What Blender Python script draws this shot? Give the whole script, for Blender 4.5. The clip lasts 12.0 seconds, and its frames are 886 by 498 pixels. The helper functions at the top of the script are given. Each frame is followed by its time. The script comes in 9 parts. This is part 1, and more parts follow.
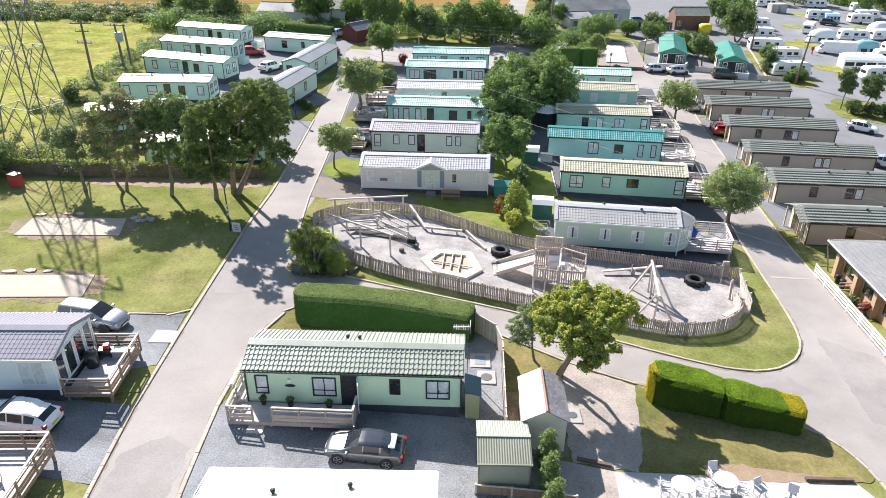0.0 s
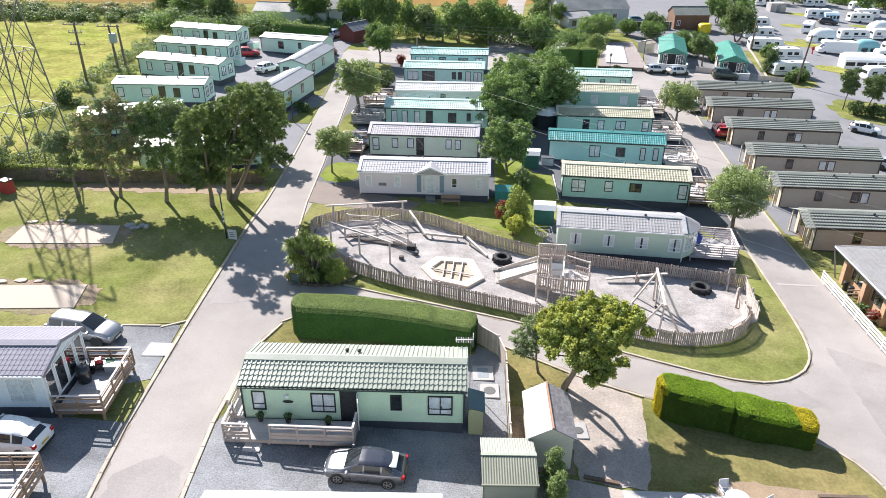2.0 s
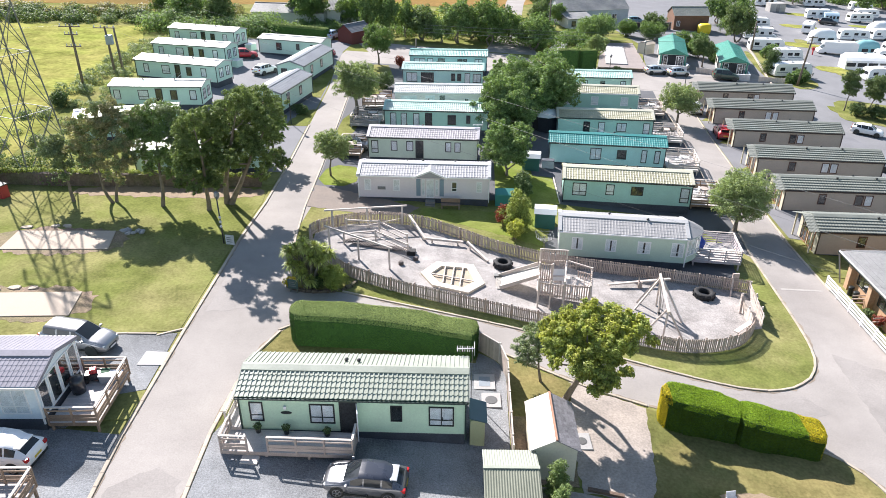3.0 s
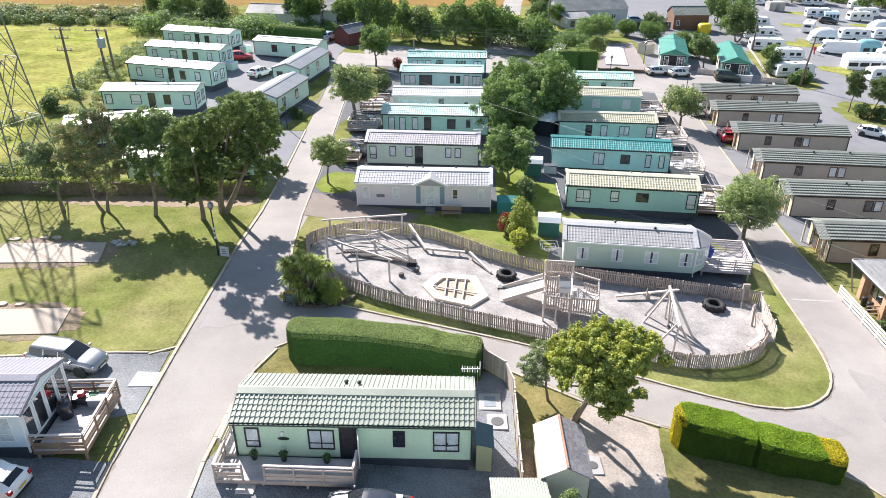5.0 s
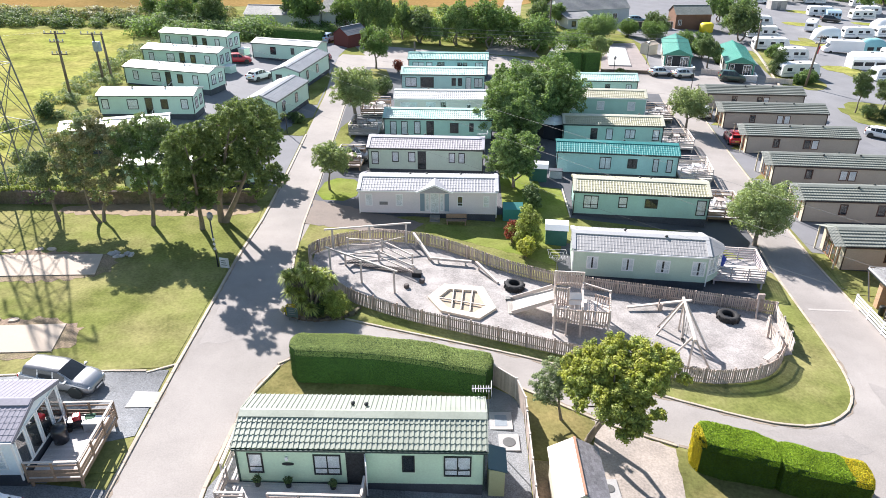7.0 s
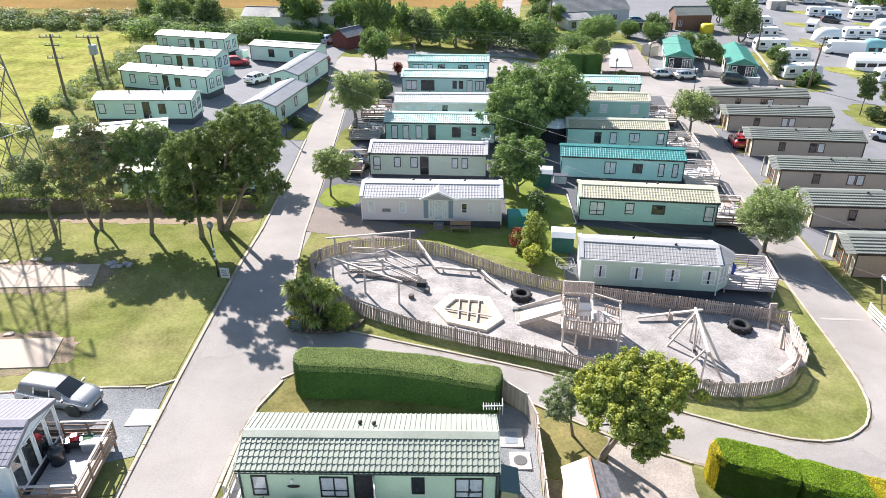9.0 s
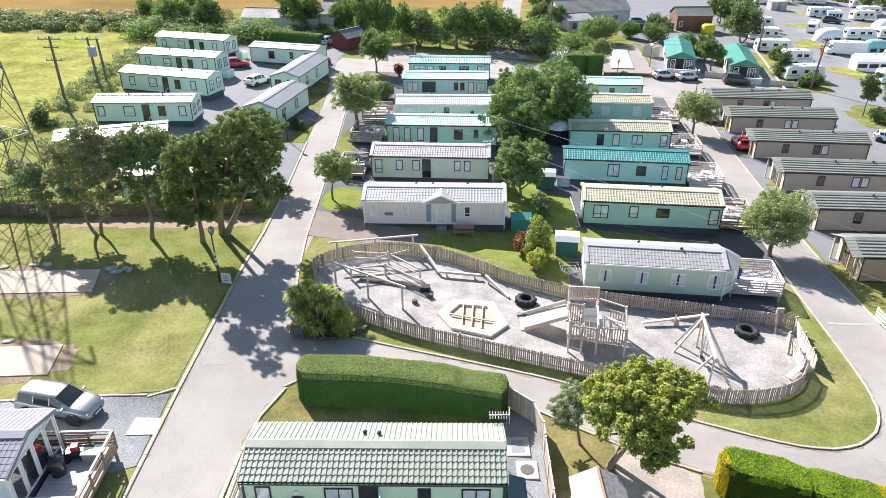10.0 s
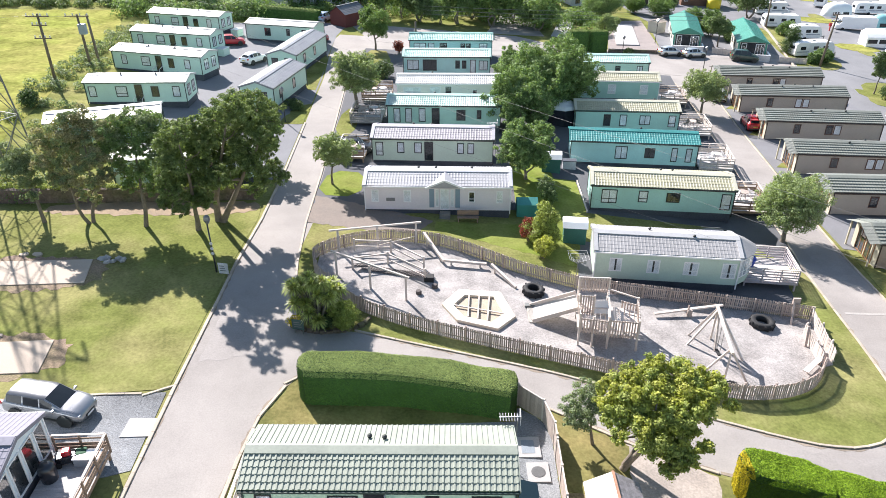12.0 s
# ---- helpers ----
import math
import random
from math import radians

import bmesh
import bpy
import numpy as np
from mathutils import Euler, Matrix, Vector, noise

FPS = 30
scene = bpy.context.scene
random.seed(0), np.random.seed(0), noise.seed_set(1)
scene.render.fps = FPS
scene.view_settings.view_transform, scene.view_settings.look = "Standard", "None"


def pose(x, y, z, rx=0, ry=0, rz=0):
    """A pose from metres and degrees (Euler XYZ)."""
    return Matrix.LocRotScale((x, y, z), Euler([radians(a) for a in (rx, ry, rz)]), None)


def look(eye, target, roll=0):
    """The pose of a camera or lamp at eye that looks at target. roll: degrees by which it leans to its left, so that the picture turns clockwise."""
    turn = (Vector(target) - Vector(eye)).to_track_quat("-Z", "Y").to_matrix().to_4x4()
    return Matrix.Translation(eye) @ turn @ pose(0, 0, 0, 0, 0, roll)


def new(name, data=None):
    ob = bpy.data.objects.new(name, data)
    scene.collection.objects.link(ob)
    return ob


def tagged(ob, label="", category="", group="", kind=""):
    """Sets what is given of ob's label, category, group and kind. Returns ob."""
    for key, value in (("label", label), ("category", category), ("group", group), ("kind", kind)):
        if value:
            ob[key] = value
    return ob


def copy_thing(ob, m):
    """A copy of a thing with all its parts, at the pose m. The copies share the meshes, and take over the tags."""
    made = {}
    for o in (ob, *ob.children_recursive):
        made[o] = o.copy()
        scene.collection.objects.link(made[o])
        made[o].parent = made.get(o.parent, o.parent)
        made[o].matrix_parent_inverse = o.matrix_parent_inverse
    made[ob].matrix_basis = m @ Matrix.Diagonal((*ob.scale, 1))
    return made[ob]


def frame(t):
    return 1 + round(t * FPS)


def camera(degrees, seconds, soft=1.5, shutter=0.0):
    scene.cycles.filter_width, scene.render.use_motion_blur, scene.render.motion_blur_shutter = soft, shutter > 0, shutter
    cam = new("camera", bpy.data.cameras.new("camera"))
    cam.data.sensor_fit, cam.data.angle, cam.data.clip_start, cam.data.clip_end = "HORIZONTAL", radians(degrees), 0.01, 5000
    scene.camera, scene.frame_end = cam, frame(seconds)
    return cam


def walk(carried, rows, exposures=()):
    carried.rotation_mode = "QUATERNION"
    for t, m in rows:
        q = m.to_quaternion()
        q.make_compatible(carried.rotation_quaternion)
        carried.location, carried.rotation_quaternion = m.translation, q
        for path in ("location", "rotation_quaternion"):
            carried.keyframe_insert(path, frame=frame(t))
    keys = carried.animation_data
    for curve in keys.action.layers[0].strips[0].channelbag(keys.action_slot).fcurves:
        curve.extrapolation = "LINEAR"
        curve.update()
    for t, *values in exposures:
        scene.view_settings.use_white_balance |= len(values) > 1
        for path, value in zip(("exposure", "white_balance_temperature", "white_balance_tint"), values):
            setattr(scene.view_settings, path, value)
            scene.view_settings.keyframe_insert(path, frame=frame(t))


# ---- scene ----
cam = camera(64.4, 12.0, soft=0.8)
# seconds, eye, yaw, pitch, roll
PATH = [
    (0, (3.054, 0.104, 26.856), 2.984, -27.242, 0.276),
    (0.5, (2.960, 0.425, 26.882), 2.918, -27.280, 0.283),
    (1, (2.874, 0.781, 26.907), 2.850, -27.305, 0.270),
    (1.5, (2.803, 1.059, 26.922), 2.789, -27.331, 0.261),
    (2, (2.706, 1.433, 26.961), 2.720, -27.364, 0.263),
    (2.5, (2.637, 1.839, 26.980), 2.658, -27.362, 0.248),
    (3, (2.535, 2.260, 27.011), 2.583, -27.376, 0.241),
    (5, (2.090, 4.178, 27.078), 2.307, -27.477, 0.089),
    (5.5, (1.951, 4.581, 27.076), 2.278, -27.491, 0.011),
    (6, (1.795, 5.026, 27.076), 2.259, -27.534, -0.067),
    (6.5, (1.610, 5.478, 27.129), 2.203, -27.558, -0.109),
    (7, (1.452, 5.855, 27.162), 2.167, -27.567, -0.137),
    (9, (0.778, 7.140, 27.271), 1.884, -27.587, -0.185),
    (9.5, (0.589, 7.420, 27.284), 1.839, -27.583, -0.223),
    (10, (0.426, 7.736, 27.335), 1.799, -27.580, -0.227),
    (10.5, (0.278, 8.135, 27.368), 1.779, -27.542, -0.246),
    (11, (0.141, 8.668, 27.384), 1.742, -27.493, -0.277),
    (11.5, (0.035, 9.230, 27.391), 1.707, -27.430, -0.283),
    (11.7, (-0.008, 9.445, 27.335), 1.694, -27.420, -0.294),
    (11.8, (-0.029, 9.553, 27.308), 1.687, -27.930, -0.300),
    (11.9, (-0.051, 9.660, 27.280), 1.680, -28.550, -0.305),
    (12, (-0.072, 9.767, 27.253), 1.673, -29.512, -0.310),
]


def aim(eye, yaw, pitch):
    a, b = radians(yaw), radians(pitch)
    return (eye[0] - math.sin(a) * math.cos(b), eye[1] + math.cos(a) * math.cos(b), eye[2] + math.sin(b))


walk(cam, [(t, look(eye, aim(eye, yaw, pitch), roll)) for t, eye, yaw, pitch, roll in PATH], [(0, 1.12), (2.5, 1.15), (5, 1.2), (9, 1.22), (12, 1.22)])

# ---- sky and sun ----
SUN_AZ, SUN_EL = radians(-34), radians(37)
world = bpy.data.worlds.new("sky")
scene.world = world
world.use_nodes = True
wn = world.node_tree
sky = wn.nodes.new("ShaderNodeTexSky")
sky.sky_type, sky.sun_disc = "NISHITA", False
sky.sun_elevation, sky.sun_rotation = SUN_EL, SUN_AZ
sky.air_density, sky.dust_density = 1.2, 0.6
wn.links.new(sky.outputs[0], wn.nodes["Background"].inputs[0])
wn.nodes["Background"].inputs[1].default_value = 0.076
sun_data = bpy.data.lights.new("sun", "SUN")
sun_data.energy, sun_data.angle, sun_data.color = 5.15, radians(0.55), (1.0, 0.942, 0.925)
sun = new("sun", sun_data)
sun.matrix_world = look((0, 0, 60), (math.sin(-SUN_AZ) * math.cos(SUN_EL), -math.cos(SUN_AZ) * math.cos(SUN_EL), 60 - math.sin(SUN_EL)))

# ---- materials ----
MATS = {}


def mat(name, rgb, rough=0.75, var=0.18, scale=0.5, fine=14.0, bump=0.25, metal=0.0, other=None, island=0.0, piece=0.0, translucent=0.0, coat=0.0, ribs=0.0, spec=0.5, dist=0.02, mixed=0.5):
    """A surface with stains at scale (per metre), grain at fine, relief, and tint by island or by piece."""
    if name in MATS:
        return MATS[name]
    m = MATS[name] = bpy.data.materials.new(name)
    m.use_nodes = True
    nt = m.node_tree
    n, l = nt.nodes, nt.links
    b = n["Principled BSDF"]
    geo = n.new("ShaderNodeNewGeometry")

    def noise_at(s, detail=4.0, rough_=0.6):
        t = n.new("ShaderNodeTexNoise")
        t.inputs["Scale"].default_value, t.inputs["Detail"].default_value, t.inputs["Roughness"].default_value = s, detail, rough_
        l.new(geo.outputs["Position"], t.inputs["Vector"])
        return t.outputs["Fac"]

    big, small = noise_at(scale), noise_at(fine, 3.0)

    def math_(op, a, c):
        t = n.new("ShaderNodeMath")
        t.operation = op
        for k, v in enumerate((a, c)):
            if isinstance(v, (int, float)):
                t.inputs[k].default_value = v
            else:
                l.new(v, t.inputs[k])
        return t.outputs[0]

    def spread(v, k):
        return math_("MULTIPLY", math_("SUBTRACT", v, 0.5), k)

    total = math_("ADD", spread(big, 4.2 * var), spread(small, 3.6 * var))
    if island:
        total = math_("ADD", total, spread(geo.outputs["Random Per Island"], 2 * island))
    if piece:
        info = n.new("ShaderNodeObjectInfo")
        total = math_("ADD", total, spread(info.outputs["Random"], 2 * piece))
    gain = math_("ADD", total, 1.0)
    if other:
        ramp = n.new("ShaderNodeMapRange")
        ramp.inputs["From Min"].default_value, ramp.inputs["From Max"].default_value = mixed - 0.12, mixed + 0.12
        l.new(noise_at(scale * 0.37, 5.0), ramp.inputs["Value"])
        mix = n.new("ShaderNodeMix")
        mix.data_type = "RGBA"
        mix.inputs[6].default_value, mix.inputs[7].default_value = (*rgb, 1), (*other, 1)
        l.new(ramp.outputs[0], mix.inputs[0])
        colour = mix.outputs[2]
    else:
        c = n.new("ShaderNodeRGB")
        c.outputs[0].default_value = (*rgb, 1)
        colour = c.outputs[0]
    mul = n.new("ShaderNodeVectorMath")
    mul.operation = "SCALE"
    l.new(colour, mul.inputs[0])
    l.new(gain, mul.inputs["Scale"])
    l.new(mul.outputs[0], b.inputs["Base Color"])
    b.inputs["Metallic"].default_value = metal
    b.inputs["Specular IOR Level"].default_value = spec
    b.inputs["Coat Weight"].default_value = coat
    b.inputs["Coat Roughness"].default_value = 0.05
    r = math_("ADD", spread(big, 0.25), rough)
    l.new(r, b.inputs["Roughness"])
    height = small
    if ribs:
        sep = n.new("ShaderNodeSeparateXYZ")
        l.new(geo.outputs["Position"], sep.inputs[0])
        saw = math_("FRACT", math_("MULTIPLY", sep.outputs[2], 1 / ribs), 0)
        height = math_("ADD", math_("MULTIPLY", saw, 0.8), math_("MULTIPLY", small, 0.25))
    if bump:
        bn = n.new("ShaderNodeBump")
        bn.inputs["Strength"].default_value, bn.inputs["Distance"].default_value = bump, dist
        l.new(height, bn.inputs["Height"])
        l.new(bn.outputs[0], b.inputs["Normal"])
    if translucent:
        tr = n.new("ShaderNodeBsdfTranslucent")
        warm = n.new("ShaderNodeMix")
        warm.data_type, warm.blend_type = "RGBA", "MULTIPLY"
        warm.inputs[0].default_value = 1.0
        warm.inputs[7].default_value = (1.15, 1.2, 0.55, 1)
        l.new(mul.outputs[0], warm.inputs[6])
        l.new(warm.outputs[2], tr.inputs["Color"])
        sh = n.new("ShaderNodeMixShader")
        sh.inputs[0].default_value = translucent
        l.new(b.outputs[0], sh.inputs[1])
        l.new(tr.outputs[0], sh.inputs[2])
        l.new(sh.outputs[0], n["Material Output"].inputs["Surface"])
    return m


def glass(name="window_glass", tint=(0.96, 0.98, 0.985)):
    """Thin glazing: mostly clear, with a sharp reflection."""
    if name in MATS:
        return MATS[name]
    m = MATS[name] = bpy.data.materials.new(name)
    m.use_nodes = True
    n, l = m.node_tree.nodes, m.node_tree.links
    clear, shine, mix, fres = n.new("ShaderNodeBsdfTransparent"), n.new("ShaderNodeBsdfGlossy"), n.new("ShaderNodeMixShader"), n.new("ShaderNodeLayerWeight")
    clear.inputs[0].default_value = (*tint, 1)
    shine.inputs["Roughness"].default_value = 0.03
    fres.inputs[0].default_value = 0.5
    curve, keep = n.new("ShaderNodeMath"), n.new("ShaderNodeMath")
    curve.operation, curve.inputs[1].default_value = "POWER", 3.0
    keep.operation, keep.inputs[1].default_value, keep.inputs[2].default_value = "MULTIPLY_ADD", 0.75, 0.06
    l.new(fres.outputs["Facing"], curve.inputs[0])
    l.new(curve.outputs[0], keep.inputs[0])
    l.new(keep.outputs[0], mix.inputs[0])
    l.new(clear.outputs[0], mix.inputs[1])
    l.new(shine.outputs[0], mix.inputs[2])
    l.new(mix.outputs[0], n["Material Output"].inputs["Surface"])
    return m


LUSHGRASS = mat("lush_lawn_grass", (0.165, 0.21, 0.045), 0.9, 0.2, 0.6, 5.0, 0.6, other=(0.215, 0.235, 0.07), mixed=0.5, spec=0.0)
GRASS = mat("lawn_grass", (0.165, 0.182, 0.056), 0.9, 0.28, 0.45, 5.0, 0.6, other=(0.25, 0.235, 0.1), mixed=0.52, spec=0.0)
DRYLAWN = mat("dry_lawn_grass", (0.135, 0.14, 0.05), 0.9, 0.28, 0.4, 5.0, 0.6, other=(0.25, 0.205, 0.09), mixed=0.56, spec=0.0)
FIELD = mat("meadow_grass", (0.235, 0.255, 0.065), 0.9, 0.34, 0.25, 1.6, 0.7, other=(0.29, 0.27, 0.09), mixed=0.5, dist=0.08, spec=0.0)
DRY = mat("dry_field", (0.27, 0.175, 0.07), 0.95, 0.22, 0.06, 1.5, 0.5, other=(0.22, 0.16, 0.065), mixed=0.55, spec=0.0)
ROAD = mat("pale_road", (0.295, 0.271, 0.252), 0.85, 0.12, 0.3, 12.0, 0.3, other=(0.345, 0.318, 0.296), dist=0.01, spec=0.15)
ASPHALT = mat("grey_asphalt", (0.2, 0.2, 0.21), 0.85, 0.13, 0.3, 8.0, 0.2, dist=0.005, spec=0.15)
DARKASPHALT = mat("dark_asphalt", (0.12, 0.122, 0.13), 0.85, 0.15, 0.3, 10.0, 0.2, dist=0.005, spec=0.15)
GRAVEL = mat("slate_gravel", (0.225, 0.232, 0.24), 0.85, 0.45, 0.25, 13.0, 1.0, dist=0.04, spec=0.15)
BARK = mat("pale_wood_chip", (0.32, 0.297, 0.283), 0.9, 0.34, 0.6, 9.0, 0.6, other=(0.345, 0.325, 0.31), dist=0.04, spec=0.1)
SAND = mat("pale_concrete", (0.45, 0.375, 0.3), 0.9, 0.1, 0.4, 20.0, 0.2, dist=0.006)
DRIVE = mat("tan_concrete", (0.38, 0.325, 0.28), 0.9, 0.25, 0.5, 8.0, 0.4, other=(0.31, 0.27, 0.235), dist=0.01)
EARTH = mat("bare_earth", (0.27, 0.2, 0.13), 0.95, 0.25, 0.7, 12.0, 0.6, dist=0.03)
RUBBLE = mat("stony_brown_earth", (0.27, 0.19, 0.14), 0.95, 0.4, 0.7, 9.0, 0.9, other=(0.19, 0.16, 0.08), mixed=0.5, dist=0.05)
WHITECONC = mat("white_paving", (0.43, 0.415, 0.4), 0.85, 0.08, 0.4, 10.0, 0.15, dist=0.005)
KERB = mat("kerb_concrete", (0.42, 0.36, 0.29), 0.85, 0.15, 0.7, 20.0, 0.3, piece=0.1, dist=0.006)
WALLSTONE = mat("stone_wall", (0.17, 0.125, 0.1), 0.9, 0.3, 1.5, 6.0, 0.8, other=(0.12, 0.12, 0.06), mixed=0.55, dist=0.08)
TIMBER = mat("weathered_timber", (0.44, 0.36, 0.315), 0.85, 0.2, 0.8, 18.0, 0.3, piece=0.16, dist=0.005)
PALETIMBER = mat("pale_timber", (0.58, 0.51, 0.455), 0.8, 0.14, 0.8, 18.0, 0.25, piece=0.08, dist=0.005)
DECK = mat("deck_timber", (0.3, 0.21, 0.15), 0.8, 0.2, 0.8, 16.0, 0.3, piece=0.14, dist=0.005)
DECKBOARD = mat("deck_boards", (0.47, 0.44, 0.425), 0.75, 0.18, 0.8, 16.0, 0.3, piece=0.1, dist=0.005)
WHITE = mat("white_plastic", (0.82, 0.82, 0.82), 0.45, 0.04, 0.6, 10.0, 0.05)
DARK = mat("dark_trim", (0.022, 0.026, 0.025), 0.45, 0.15, 1.0, 10.0, 0.05)
DARKGREEN = mat("green_trim", (0.03, 0.055, 0.045), 0.45, 0.15, 1.0, 10.0, 0.05)
CURTAIN = mat("pale_curtain", (0.82, 0.82, 0.84), 0.9, 0.2, 1.6, 25.0, 0.5)
# near-black colour that stands in for shade behind glass, doorway and porch
GLOOM = mat("shade_panel", (0.03, 0.032, 0.035), 0.9, 0.4, 2.0, 8.0, 0.1)
SKIRT = mat("grey_skirting", (0.06, 0.068, 0.085), 0.8, 0.25, 0.8, 10.0, 0.3)
GLASS = glass()
STEEL = mat("galvanised_steel", (0.2, 0.2, 0.19), 0.55, 0.2, 1.0, 15.0, 0.1, metal=0.3)
RUBBER = mat("black_rubber", (0.02, 0.02, 0.021), 0.8, 0.2, 3.0, 20.0, 0.3)
TRUNK = mat("tree_bark", (0.2, 0.165, 0.13), 0.95, 0.3, 2.0, 14.0, 0.9, dist=0.03)
LEAF = mat("mid_green_leaves", (0.165, 0.245, 0.09), 0.62, 0.16, 0.5, 6.0, 0.0, island=0.42, translucent=0.36, spec=0.18)
LEAFDARK = mat("dark_green_leaves", (0.1, 0.15, 0.06), 0.62, 0.16, 0.5, 6.0, 0.0, island=0.42, translucent=0.22, spec=0.18)
LEAFPINE = mat("olive_pine_needles", (0.185, 0.24, 0.095), 0.62, 0.16, 0.5, 6.0, 0.0, island=0.42, translucent=0.34, spec=0.18)
LEAFBRIGHT = mat("yellow_green_leaves", (0.42, 0.435, 0.11), 0.55, 0.16, 0.5, 6.0, 0.0, island=0.42, translucent=0.42, spec=0.18)
LEAFGREEN = mat("fresh_green_leaves", (0.335, 0.38, 0.11), 0.55, 0.16, 0.5, 6.0, 0.0, island=0.42, translucent=0.35, spec=0.18)
LEAFGREY = mat("grey_green_leaves", (0.165, 0.22, 0.095), 0.62, 0.16, 0.5, 6.0, 0.0, island=0.42, translucent=0.25, spec=0.18)
LEAFDULL = mat("dull_green_leaves", (0.25, 0.3, 0.17), 0.62, 0.16, 0.5, 6.0, 0.0, island=0.42, translucent=0.34, spec=0.18)
LEAFDEEP = mat("deep_sycamore_leaves", (0.205, 0.29, 0.12), 0.62, 0.16, 0.5, 6.0, 0.0, island=0.42, translucent=0.36, spec=0.18)
LEAFPALE = mat("pale_sage_leaves", (0.29, 0.35, 0.175), 0.62, 0.16, 0.5, 6.0, 0.0, island=0.42, translucent=0.36, spec=0.18)
LEAFBROWN = mat("brown_green_leaves", (0.35, 0.325, 0.195), 0.62, 0.16, 0.5, 6.0, 0.0, island=0.42, translucent=0.34, spec=0.18)
LEAFRED = mat("red_leaves", (0.28, 0.07, 0.05), 0.62, 0.16, 0.5, 6.0, 0.0, island=0.42, translucent=0.3, spec=0.18)
LEAFGOLD = mat("golden_leaves", (0.55, 0.45, 0.03), 0.62, 0.16, 0.5, 6.0, 0.0, island=0.42, translucent=0.35, spec=0.18)
LEAFCOL = mat("soft_green_leaves", (0.21, 0.275, 0.11), 0.62, 0.16, 0.5, 6.0, 0.0, island=0.42, translucent=0.3, spec=0.18)
# body colour kept dark to carry the shade between the leaves
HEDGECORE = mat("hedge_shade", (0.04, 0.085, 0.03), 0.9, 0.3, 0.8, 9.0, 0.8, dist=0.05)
PALETARMAC = mat("pale_grey_tarmac", (0.215, 0.215, 0.222), 0.85, 0.13, 0.2, 8.0, 0.2, dist=0.005, spec=0.15)
# darker copy of the hedge leaves: shade of the sides put into colour
HEDGESHADED = mat("shaded_hedge_leaves", (0.085, 0.165, 0.045), 0.75, 0.16, 0.5, 8.0, 0.0, island=0.3, translucent=0.03, spec=0.08)
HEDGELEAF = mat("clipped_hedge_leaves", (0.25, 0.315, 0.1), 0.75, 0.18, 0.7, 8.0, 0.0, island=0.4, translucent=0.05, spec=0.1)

# ---- building tools ----
SLOPE = 0.05416


def gz(x, y=0.0):
    """The ground falls gently to the east; it levels out far off."""
    far = 130.0
    return -SLOPE * (x if abs(x) < far else math.copysign(far + 40 * math.tanh((abs(x) - far) / 40), x))


def mesh_from(name, verts, faces, material=None, smooth=False):
    me = bpy.data.meshes.new(name)
    me.from_pydata([tuple(v) for v in verts], [], [tuple(f) for f in faces])
    me.update()
    if material:
        me.materials.append(material)
    if smooth:
        me.polygons.foreach_set("use_smooth", [True] * len(me.polygons))
    return me


def part(name, bm, material, parent=None, label="", smooth=False):
    """Links a bmesh, or a finished mesh, as one object under a thing or a part."""
    if isinstance(bm, bmesh.types.BMesh):
        me = bpy.data.meshes.new(name)
        bmesh.ops.recalc_face_normals(bm, faces=bm.faces)
        bm.to_mesh(me)
        bm.free()
        if material:
            me.materials.append(material)
        if smooth:
            me.polygons.foreach_set("use_smooth", [True] * len(me.polygons))
    else:
        me = bm
    ob = new(name, me)
    if parent:
        ob.parent = parent
    if label:
        ob["label"] = label
    return ob


def thing(name, label, category, m=None, group="", kind=""):
    ob = tagged(new(name), label, category, group, kind)
    if m is not None:
        ob.matrix_basis = m
    return ob


def at(x, y, turn=0.0, h=0.0):
    return pose(x, y, gz(x, y) + h, 0, 0, turn)


def box(bm, x0, y0, z0, x1, y1, z1):
    v = [bm.verts.new(p) for p in ((x0, y0, z0), (x1, y0, z0), (x1, y1, z0), (x0, y1, z0), (x0, y0, z1), (x1, y0, z1), (x1, y1, z1), (x0, y1, z1))]
    for f in ((3, 2, 1, 0), (4, 5, 6, 7), (0, 1, 5, 4), (1, 2, 6, 5), (2, 3, 7, 6), (3, 0, 4, 7)):
        bm.faces.new([v[k] for k in f])
    return v


def boxes(*dims):
    bm = bmesh.new()
    for d in dims:
        box(bm, *d)
    return bm


def soft_box(x0, y0, z0, x1, y1, z1, r=0.03, seg=2):
    bm = boxes((x0, y0, z0, x1, y1, z1))
    bmesh.ops.bevel(bm, geom=bm.edges[:], offset=r, segments=seg, affect="EDGES", profile=0.6)
    return bm


def beam(bm, a, b, w, d=None):
    """A squared bar from a to b."""
    a, b, d = Vector(a), Vector(b), d or w
    ahead = (b - a).normalized()
    side = ahead.cross(Vector((0, 0, 1)))
    side = side.normalized() if side.length > 1e-4 else Vector((1, 0, 0))
    up = side.cross(ahead)
    ring = []
    for p in (a, b):
        ring.append([bm.verts.new(p + side * sx * w / 2 + up * sy * d / 2) for sx, sy in ((-1, -1), (1, -1), (1, 1), (-1, 1))])
    for k in range(4):
        bm.faces.new((ring[0][k], ring[0][(k + 1) % 4], ring[1][(k + 1) % 4], ring[1][k]))
    bm.faces.new(ring[0][::-1])
    bm.faces.new(ring[1])


def beams(w, *pairs, d=None):
    bm = bmesh.new()
    for a, b in pairs:
        beam(bm, a, b, w, d)
    return bm


